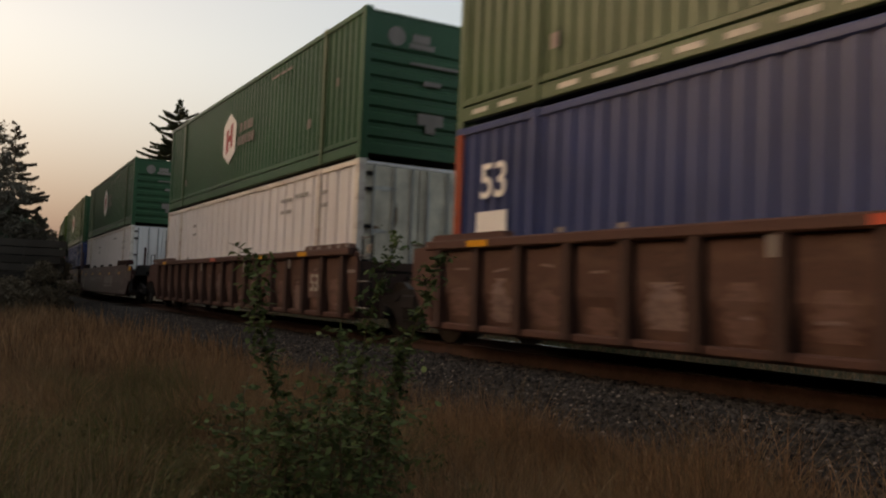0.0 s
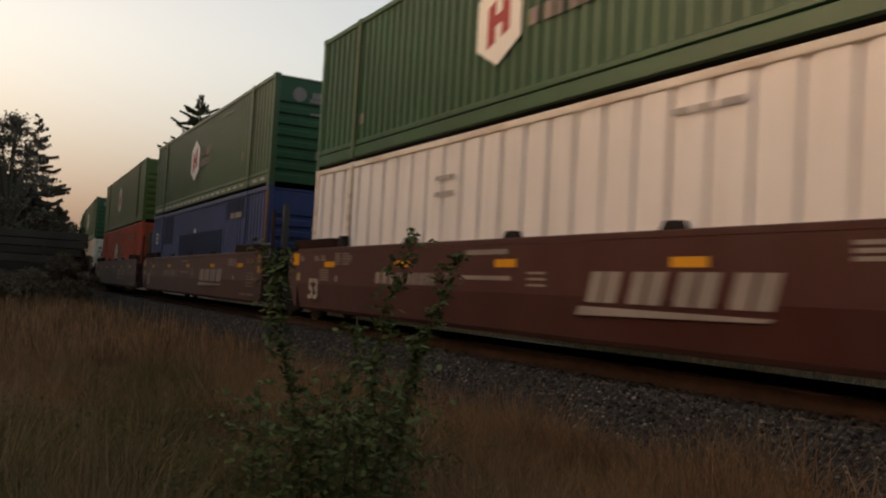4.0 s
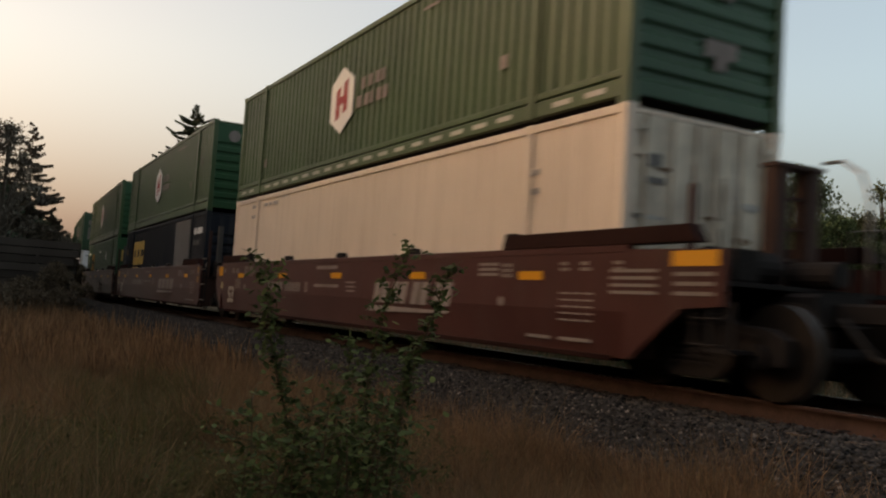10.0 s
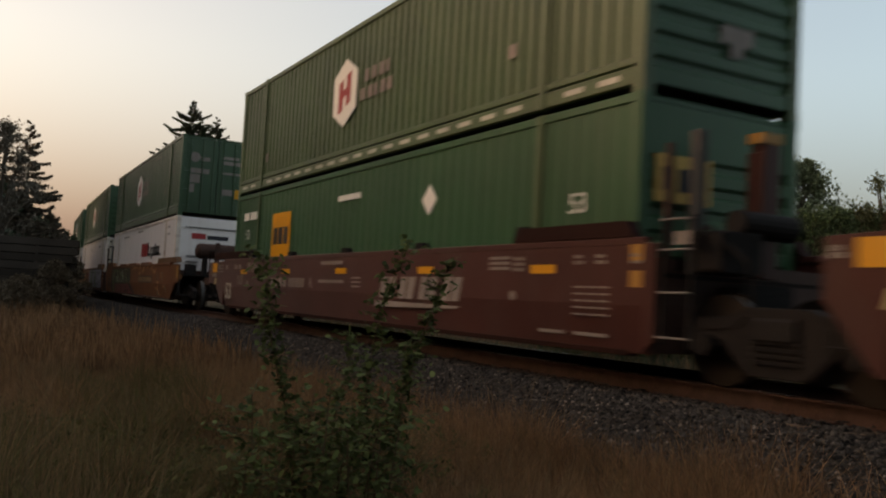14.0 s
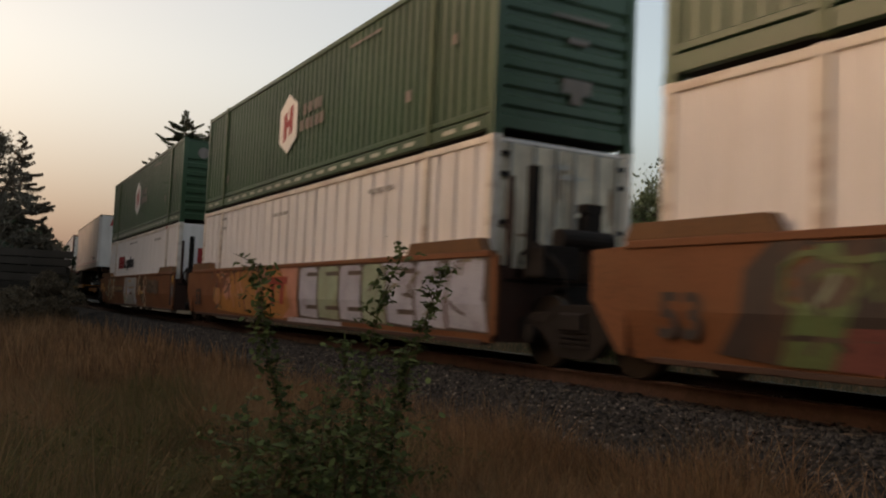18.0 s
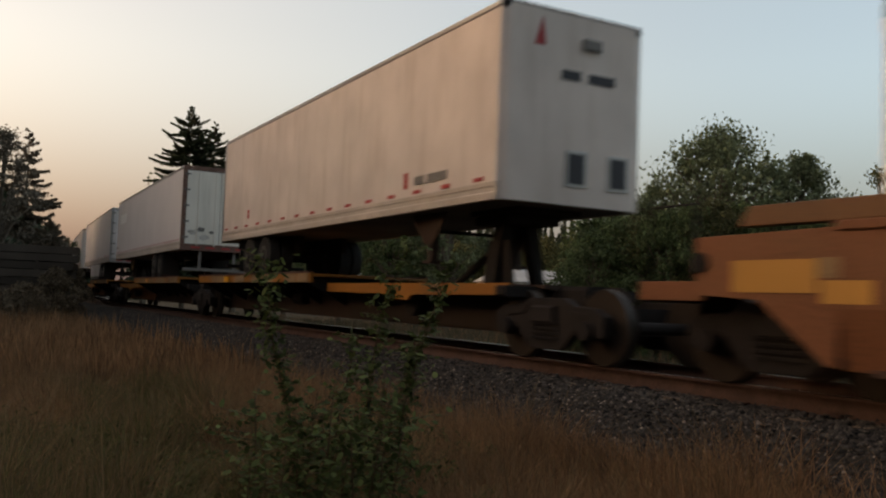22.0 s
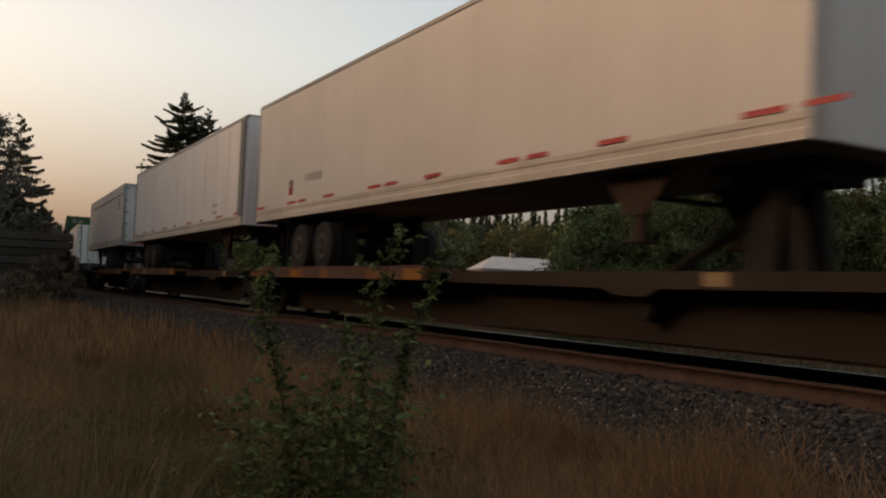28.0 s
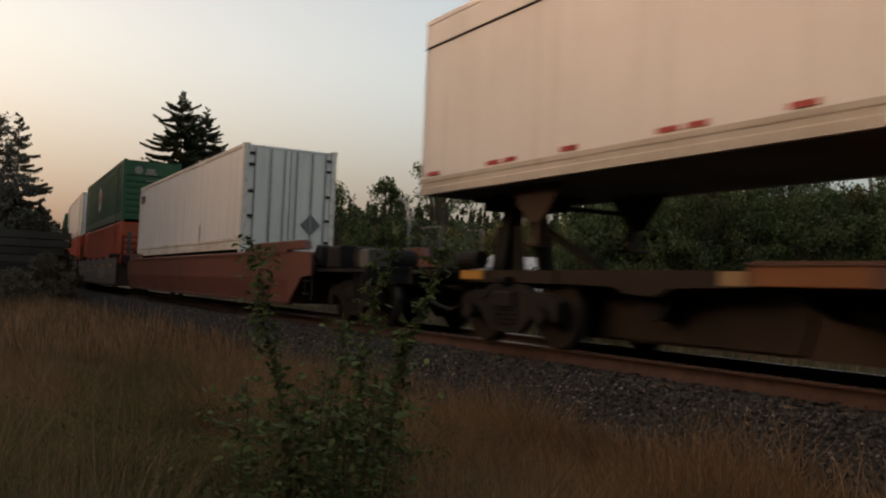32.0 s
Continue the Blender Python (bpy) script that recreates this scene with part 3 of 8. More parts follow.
TOP, LOW = 3.254, 0.358
stack_u = dict(A=-112.46, B=-92.81, C=-69.13, D=-49.56, E=-30.09, F=-6.36, G=13.14, H=32.72, I=56.65, J=76.16, K=95.77)
S1_U, S2_U, S3_U, BX_U = 258.8, 278.4, 302.1, 238.85
WMK = WHITEMARK
# upper boxes
container("faded green corrugated container with pale reflector strips on a blue one", GREEN_PALE, stack_u["A"], TOP, dashes=True, hub=WMK)
container("dark green corrugated container stacked on a white one", GREEN, stack_u["B"], TOP, hub=WMK)
container("dark green corrugated container stacked on a white ribbed one", GREEN, stack_u["C"], TOP, hub=WMK)
# pale sides with darker GREEN ends paint in how each wall is lit
container("green corrugated container with reflector strips, on a blue one", GREEN_PALE, stack_u["D"], TOP, dashes=True, hub=WMK, end_colour=GREEN)
container("smooth olive green container stacked on an orange one", OLIVE, stack_u["E"], TOP, pitch=0.3, groove=0.16, depth=0.012, hub=WMK)
container("green corrugated container with reflector strips, on a cream one", GREEN_PALE, stack_u["F"], TOP, dashes=True, hub=WMK, end_colour=GREEN)
container("green corrugated container stacked on a charcoal one", GREEN_PALE, stack_u["G"], TOP, hub=WMK, end_colour=GREEN)
container("green corrugated container stacked on another green one", GREEN_PALE, stack_u["H"], TOP, hub=WMK, dashes=True, end_colour=GREEN)
container("dark green corrugated container, doors leading, on a white one", GREEN_DULL, stack_u["I"], TOP, hub=WMK, end="doors")
container("green corrugated container with reflector strips, on a white ribbed one", GREEN_DULL, stack_u["J"], TOP, dashes=True, hub=WMK)
container("green corrugated container with reflector strips, on a white plain one", GREEN_DULL, stack_u["K"], TOP, dashes=True, hub=WMK)
container("green container stacked on an orange one", GREEN, S1_U, TOP, hub=WMK)
container("white container stacked on an orange one", WHITE, S2_U, TOP, pitch=0.5, groove=0.2)
container("dark green container near the train's end", GREEN, S3_U, TOP, hub=WMK)
# lower boxes
cA = container("blue corrugated container standing in a rusty well car", BLUE, stack_u["A"], LOW, pitch=0.3, end_colour=BLUE)
cB = container("white ribbed container standing in a rusty well car", WHITE, stack_u["B"], LOW, pitch=0.58, groove=0.26, depth=0.045, end="doors", end_colour=WORN_DOOR)
cC = container("white ribbed container standing in a brown well car", WHITE, stack_u["C"], LOW, pitch=0.58, groove=0.26, depth=0.045, end="doors")
cD = container("blue container with darker repainted patches in a brown well car", BLUE, stack_u["D"], LOW, pitch=0.3)
cE = container("orange container with a pale house mark in a brown well car", ORANGE, stack_u["E"], LOW, pitch=0.22, groove=0.4, depth=0.024, end="doors", end_colour=RED_END)
cF = container("cream white corrugated container with worn doors in a brown well car", CREAM_BOX, stack_u["F"], LOW, pitch=0.22, groove=0.4, depth=0.02, end="doors", end_colour=WORN_DOOR)
cG = container("charcoal container with gold sign and grey primer patch", CHARCOAL, stack_u["G"], LOW, pitch=0.3, groove=0.15, depth=0.012)
cH = container("green container with small yellow panel in a brown well car", GREEN, stack_u["H"], LOW, pitch=0.3, groove=0.15, depth=0.012)
cI = container("white container with red and black lettering marks", WHITE, stack_u["I"], LOW, pitch=0.22, groove=0.35, depth=0.015, end="plain")
cJ = container("white ribbed container in a graffiti covered well car", WHITE, stack_u["J"], LOW, pitch=0.58, groove=0.26, depth=0.045, end="doors", end_colour=WORN_DOOR)
cK = container("white container with red and black lettering marks and red end mark", WHITE, stack_u["K"], LOW, pitch=0.22, groove=0.35, depth=0.015, end="plain")
container("orange container under a green one", ORANGE, S1_U, LOW, pitch=0.36, end_colour=RED_END)
container("orange container under a white one", ORANGE, S2_U, LOW, pitch=0.36, end_colour=RED_END)
container("white container near the train's end", WHITE, S3_U, LOW, pitch=0.58, groove=0.2)
cX = container("lone white container with black door hinges in a red well car", WHITE, BX_U, 1.46, length=15.0, pitch=1.2, groove=0.03, depth=0.006, end="doors", end_colour=TRAILER_END, posts=False)
HB = 8.075


def door_stains(c, seed, count=16):
    """Rust runs and scuffs on the leading doors of a box."""
    r = random.Random(seed)
    for i in range(count):
        y, z = r.uniform(-0.95, 0.95), r.choice((r.uniform(0.9, 1.6), r.uniform(1.3, 2.6)))
        w, h = (r.uniform(0.1, 0.32), r.uniform(0.02, 0.07)) if i % 3 else (r.uniform(0.015, 0.04), r.uniform(0.15, 0.4))
        n = 10
        pts = [(y + w * math.cos(k * 6.283 / n) * r.uniform(0.6, 1.1), z + h * math.sin(k * 6.283 / n) * r.uniform(0.6, 1.1)) for k in range(n)]
        x0, x1 = HB - 0.02, HB - 0.012 + 0.0006 * i
        part("rust_stain", Solid().add([(x, a, b) for x in (x0, x1) for a, b in pts], [(k, (k + 1) % n, n + (k + 1) % n, n + k) for k in range(n)] + [tuple(range(n))[::-1], tuple(range(n, 2 * n))]), SCUFF if i % 2 else DOOR_RUST, c)


def side_marks():
    part("door_plate", Solid().box(HB - 0.03, HB - 0.006, -0.98, -0.7, 2.05, 2.38), CREAM, cE)
    for k, c in enumerate((cB, cF, cJ)):
        door_stains(c, 300 + k)
    for y0, y1, z0, z1 in ((-0.98, -0.72, 2.18, 2.34), (-0.98, -0.66, 1.98, 2.06)):
        part("door_plate", Solid().box(HB - 0.03, HB - 0.006, y0, y1, z0, z1), GREY_PATCH, cF)
    # blue boxes: dark patches, numerals and small plates
    part("repaint_patch", Solid().add(*corrugated(-6.01 + 11 * 0.3005, -6.01 + 32 * 0.3005, -HW + 0.02, 1.05, 1.95, 0.3005, 0.5, 0.035)), BLUE_DARK, cD)
    part("repaint_patch", Solid().add(*corrugated(-6.01 + 0.3005, -6.01 + 7 * 0.3005, -HW + 0.02, 1.7, 2.75, 0.3005, 0.5, 0.035)), BLUE_DARK, cD)
    part("repaint_patch", Solid().add(*corrugated(-6.01 + 33 * 0.3005, -6.01 + 40 * 0.3005, -HW + 0.02, 2.2, 2.72, 0.3005, 0.5, 0.035)), BLUE_DARK, cD)
    bars(cD, CREAM, HB - 3.6, HB - 2.4, 2.2, 2.36, (6, 1, 9))
    bars(cD, WHITEMARK, HB - 8.3, HB - 8.1, 1.95, 2.1, (1,))
    lettering("53", HB - 15.1, -HW - 0.004, 1.75, 0.45, WHITEMARK, cD, "size_mark", bold=0.02)
    lettering("53", HB - 15.1, -HW - 0.004, 1.8, 0.5, WHITEMARK, cA, "size_mark", bold=0.02)
    part("white_plate", flat_shape([(HB - 15.5, 1.1), (HB - 14.75, 1.1), (HB - 14.75, 1.6), (HB - 15.5, 1.6)]), WHITEMARK, cA)
    part("red_end_stripe", Solid().box(-HB + 0.01, -HB + 0.19, -HW - 0.006, -HW + 0.05, 0.12, 2.8), RED_END, cA)
    part("rusty_post_facing", Solid().box(HB - 0.19, HB + 0.006, -HW - 0.006, -HW + 0.05, 0.12, 2.8), RUST_PALE, cD)
    # orange box: pale house sign and two rows of bars
    x = HB - 8.95
    part("house_mark", flat_shape([(x - 0.62, 0.9), (x + 0.62, 0.9), (x + 0.62, 1.75), (x, 2.2), (x - 0.62, 1.75)]), WHITEMARK, cE)
    s = Solid()
    for a, b, z0, z1 in ((-0.3, -0.14, 0.92, 1.62), (0.14, 0.3, 0.92, 1.62), (-0.14, 0.14, 1.2, 1.34)):
        s.along_y([(x + a, z0), (x + b, z0), (x + b, z1), (x + a, z1)], -HW - 0.01, -HW - 0.005)
    part("house_mark_inlay", s, ORANGE, cE)
    bars(cE, CREAM, HB - 7.9, HB - 6.8, 1.55, 1.95, (4, 1, 4, 1, 4))
    bars(cE, CREAM, HB - 8.2, HB - 6.1, 1.1, 1.42, (5, 1, 4, 1, 4, 1, 4, 2, 2, 1, 3, 1, 3))
    bars(cE, CREAM, HB - 8.6, HB - 7.0, 2.45, 2.55, (9, 1, 7))
    bars(cE, CREAM, HB - 4.0, HB - 2.0, 2.2, 2.4, (5, 3, 6, 1, 5, 2, 6))
    # white boxes: small grey texts
    for c, sets in ((cB, ((4.3, 3.6, 2.35), (3.4, 2.6, 2.4), (12.5, 12.1, 2.2), (1.9, 1.5, 2.35))), (cC, ((10.6, 10.0, 2.2), (5.2, 4.2, 2.45), (2.3, 1.6, 2.2))), (cF, ((14.6, 14.2, 2.6), (13.6, 12.6, 2.6), (2.0, 1.7, 2.2))), (cJ, ((14.1, 13.7, 2.55), (9.6, 8.6, 2.35), (4.2, 3.2, 2.4))), (cI, ((12.6, 11.0, 2.5), (8.5, 7.2, 2.6), (1.6, 1.2, 2.5))), (cK, ((10.2, 8.4, 2.55), (4.4, 3.2, 2.45)))):
        for a, b, z in sets:
            bars(c, FAINT, HB - a, HB - b, z, z + 0.08, (3, 1, 3, 1, 4))
            if a - b < 0.7:
                bars(c, FAINT, HB - a, HB - b, z - 0.26, z - 0.18, (2, 1, 3))
    # charcoal box: gold sign of three broad blocks, grey patch, pale bars
    x0 = HB - 13.85
    for a, w, lo, hi in ((0.0, 0.8, 0.12, 0.0), (0.86, 0.8, 0.0, 0.12), (1.72, 1.0, 0.1, 0.1)):
        blk = [(x0 + a + lo, 1.35), (x0 + a + w - hi, 1.35), (x0 + a + w, 1.35 + hi), (x0 + a + w - 0.5 * hi, 1.85), (x0 + a + w, 2.36 - hi), (x0 + a + w - hi, 2.36), (x0 + a + lo, 2.36), (x0 + a, 2.36 - lo), (x0 + a, 1.35 + lo)]
        part("gold_sign", flat_shape(blk), GOLD, cG)
        part("sign_counter", flat_shape([(x0 + a + 0.3, 1.68), (x0 + a + w - 0.12, 1.72), (x0 + a + w - 0.12, 1.98), (x0 + a + 0.34, 2.02)], y=-HW - 0.007), CHARCOAL, cG)
    bars(cG, GOLD, x0 + 0.1, x0 + 2.6, 1.12, 1.26, (5, 1, 8, 1, 6))
    part("primer_patch", Solid().add(*corrugated(-6.01 + 31 * 0.3005, -6.01 + 39 * 0.3005, -HW + 0.02, 0.5, 2.77, 0.3005, 0.15, 0.012)), GREY_PATCH, cG)
    bars(cG, WHITEMARK, HB - 1.6, HB - 0.45, 2.2, 2.4, (3, 1, 6))
    bars(cG, GREY_PATCH, HB - 1.6, HB - 0.8, 1.85, 2.0, (3, 1, 4))
    lettering("53", HB - 15.55, -HW - 0.004, 1.85, 0.22, GOLD, cG, "size_mark")
    # green lower box: yellow panel, white plates
    part("yellow_panel", flat_shape([(HB - 13.0, 1.15), (HB - 11.7, 1.15), (HB - 11.7, 2.25), (HB - 13.0, 2.25)]), YELLOW, cH)
    bars(cH, BLACKMARK, HB - 12.85, HB - 11.85, 1.5, 1.9, (3, 1, 3, 1, 3), y=-HW - 0.007)
    bars(cH, WHITEMARK, HB - 8.9, HB - 7.8, 2.25, 2.36, (1,))
    part("diamond_placard", flat_shape([(HB - 5.0, 1.75), (HB - 4.75, 2.0), (HB - 5.0, 2.25), (HB - 5.25, 2.0)]), WHITEMARK, cH)
    bars(cH, WHITEMARK, HB - 15.4, HB - 14.1, 2.2, 2.4, (4, 1, 7))
    lettering("53", HB - 15.0, -HW - 0.004, 1.7, 0.26, WHITEMARK, cH, "size_mark")
    lettering("53", HB - 1.1, -HW - 0.004, 1.55, 0.26, WHITEMARK, cH, "size_mark")
    plate = part("end_plate", Solid().box(HB - 0.02, HB + 0.012, -1.05, -0.2, 1.65, 2.2), GOLD, cH)
    for y in (-0.97, -0.72, -0.47):
        part("plate_bar", Solid().box(HB + 0.012, HB + 0.018, y, y + 0.18, 1.78, 2.05), BLACKMARK, plate)
    # red and black sign on two white boxes
    for c, far in ((cI, 7.32), (cK, 13.2)):
        x = HB - far
        for k, poly in enumerate(([(0, 0), (0.5, 0), (0.56, 0.54), (0.06, 0.54)], [(0.56, 0), (1.0, 0), (1.06, 0.54), (0.62, 0.54)], [(1.06, 0), (1.5, 0), (1.56, 0.54), (1.12, 0.54)])):
            (a0, _), (a1, _), (a2, _), (a3, _) = poly
            mid0, mid1 = a0 + (a1 - a0) * 0.38, a0 + (a1 - a0) * 0.6
            blk = Solid().along_y([(x + a0, 1.54), (x + mid0, 1.54), (x + mid0 + 0.06, 2.08), (x + a3, 2.08)], -HW - 0.006, -HW + 0.001)
            blk.along_y([(x + mid1, 1.54), (x + a1, 1.54), (x + a2, 2.08), (x + mid1 + 0.06, 2.08)], -HW - 0.006, -HW + 0.001)
            part("red_sign_block", blk, REDMARK, c)
        for a, w, z0, z1 in ((1.66, 0.14, 0, 0.54), (1.82, 0.2, 0, 0.12), (2.08, 0.3, 0, 0.36), (2.44, 0.28, -0.12, 0.36), (2.78, 0.1, 0, 0.36), (2.93, 0.24, 0, 0.36), (3.22, 0.22, 0, 0.48), (3.5, 0.1, 0, 0.36), (3.66, 0.26, 0, 0.36), (3.98, 0.26, 0, 0.36)):
            if w < 0.19:
                part("black_sign_block", flat_shape([(x + a, 1.54 + z0), (x + a + w, 1.54 + z0), (x + a + w, 1.54 + z1), (x + a, 1.54 + z1)]), BLACKMARK, c)
                continue
            rim = 0.085  # a rounded block with an open middle
            blk = Solid()
            for u0, u1, v0, v1 in ((0, rim, z0 + 0.03, z1 - 0.03), (w - rim, w, z0 + 0.03, z1 - 0.03), (0.03, w - 0.03, z0, z0 + rim), (0.03, w - 0.03, z1 - rim, z1)):
                blk.box(x + a + u0, x + a + u1, -HW - 0.006, -HW + 0.001, 1.54 + v0, 1.54 + v1)
            part("black_sign_block", blk, BLACKMARK, c)
    s = Solid().box(HB - 0.03, HB - 0.01, -0.75, -0.25, 2.1, 2.3)
    part("red_end_mark", s, REDMARK, cI)
    part("black_end_mark", Solid().box(HB - 0.03, HB - 0.01, -0.2, 0.55, 2.1, 2.25), BLACKMARK, cI)
    for y0, y1, z0, z1 in ((-1.0, 1.0, 2.48, 2.52), (-0.9, -0.4, 1.45, 1.5), (-0.9, -0.5, 1.25, 1.3)):
        part("end_frame_bar", Solid().box(HB - 0.03, HB + 0.02, y0, y1, z0, z1), GREY_PATCH, cI)
    for y0, y1 in ((-0.62, -0.25), (-0.15, 0.18), (0.28, 0.62)):
        part("red_end_mark", Solid().box(HB - 0.03, HB - 0.01, y0, y1, 1.55, 2.05), REDMARK, cK)
    part("red_post_mark", flat_shape([(6.0, 2.78), (6.2, 2.78), (6.2, 2.87), (6.0, 2.87)], y=-HW - 0.026), REDMARK, cK)
    part("diamond_placard", Solid().add([(7.5 + 0.02, 0.62 + a, 0.85 + b) for a, b in ((0, -0.28), (0.28, 0), (0, 0.28), (-0.28, 0))] + [(7.5 - 0.02, 0.62 + a, 0.85 + b) for a, b in ((0, -0.28), (0.28, 0), (0, 0.28), (-0.28, 0))], [(0, 1, 2, 3), (7, 6, 5, 4), (0, 4, 5, 1), (1, 5, 6, 2), (2, 6, 7, 3), (3, 7, 4, 0)]), GREY_PATCH, cX)
    bars(cX, GREY_PATCH, -7.2, -6.4, 2.2, 2.5, (3, 1, 3))
    bars(cX, GREY_PATCH, 3.0, 3.1, 0.4, 0.9, (1,))


side_marks()


# ---------------------------------------------------------------- bogies
def bogie_parts():
    b = root("rail_bogie", "grimy cast steel two-axle bogie on the rails", "rail bogie", "bogies under the train")
    for sy in (-1, 1):
        y0, y1 = sy * 0.94, sy * 1.08
        sec = [(-1.18, 0.36), (-1.2, 0.62), (-0.98, 0.72), (-0.62, 0.74), (-0.36, 0.84), (0.36, 0.84), (0.62, 0.74), (0.98, 0.72), (1.2, 0.62), (1.18, 0.36), (1.02, 0.34), (0.94, 0.52), (0.72, 0.5), (0.42, 0.22), (0.3, 0.16), (-0.3, 0.16), (-0.42, 0.22), (-0.72, 0.5), (-0.94, 0.52), (-1.02, 0.34)]
        fr = part("side_frame", Solid().along_y(sec, y0, y1), CAST, b, bevel=0.015)
        for x in (-0.2, 0, 0.2):
            sp = Solid()
            for k in range(5):
                sp.cyl((x, sy * 1.05, 0.31 + k * 0.065), "z", 0.09, 0.035, 10)
            part("coil_spring", sp, DARKSTEEL, fr)
        part("frame_rib", Solid().along_y([(-0.9, 0.6), (-0.5, 0.62), (-0.36, 0.74), (0.36, 0.74), (0.5, 0.62), (0.9, 0.6), (0.9, 0.64), (0.5, 0.68), (0.36, 0.8), (-0.36, 0.8), (-0.5, 0.68), (-0.9, 0.64)], sy * 1.07, sy * 1.1), CAST, fr)
        for x in (-0.89, 0.89):
            part("bearing_cap", Solid().cyl((x, sy * 1.06, 0.44), "y", 0.12, 0.2, 14), CAST, fr)
    part("bolster", Solid().box(-0.24, 0.24, -1.15, 1.15, 0.5, 0.74, 0.03), DARKSTEEL, b)
    for x in (-0.89, 0.89):
        w = new("wheelset")
        w.parent = b
        w.location = (x, 0, 0.483)
        part("axle", Solid().cyl((0, 0, 0), "y", 0.08, 1.9, 10), DARKSTEEL, w)
        for sy in (-1, 1):
            part("wheel", Solid().cyl((0, sy * 0.775, 0), "y", 0.483, 0.12, 28).cyl((0, sy * 0.7, 0), "y", 0.51, 0.035, 28).cyl((0, sy * 0.845, 0), "y", 0.2, 0.05, 16), WHEELSTEEL, w, bevel=0.01)
            tread = [(math.cos(k * math.pi / 18), math.sin(k * math.pi / 18)) for k in range(36)]
            part("wheel_tread", Solid().add([(0.4845 * cx, sy * y, 0.4845 * cz) for y in (0.735, 0.83) for cx, cz in tread], [(k, (k + 1) % 36, 36 + (k + 1) % 36, 36 + k) for k in range(36)]), TREAD, w, "worn smooth tread")
    part("brake_beam", Solid().box(-0.3, -0.22, -0.8, 0.8, 0.36, 0.46), DARKSTEEL, b)
    part("brake_beam", Solid().box(0.22, 0.3, -0.8, 0.8, 0.36, 0.46), DARKSTEEL, b)
    return b


BOGIES = []


def bogie(u):
    b = copy_thing(BOGIES[0], Matrix()) if BOGIES else bogie_parts()
    BOGIES.append(b)
    return rolling(b, u)


def cut_level(pts, z, keep_above):
    """The part of a polygon above or below a level."""
    out = []
    for p, q in zip(pts, pts[1:] + pts[:1]):
        a, b = (p[1] >= z) == keep_above, (q[1] >= z) == keep_above
        if a:
            out.append(p)
        if a != b:
            f = (z - p[1]) / (q[1] - p[1])
            out.append((p[0] + (q[0] - p[0]) * f, z))
    return out


# ---------------------------------------------------------------- well cars
def side_sheet(s, sy, x0, x1, z0, z1, crease=0.8):
    y = 1.46
    sec = [(sy * y, z1), (sy * y, crease), (sy * (y - 0.1), z0), (sy * (y - 0.16), z0), (sy * (y - 0.06), crease), (sy * (y - 0.06), z1)]
    s.along_x(sec, x0, x1)


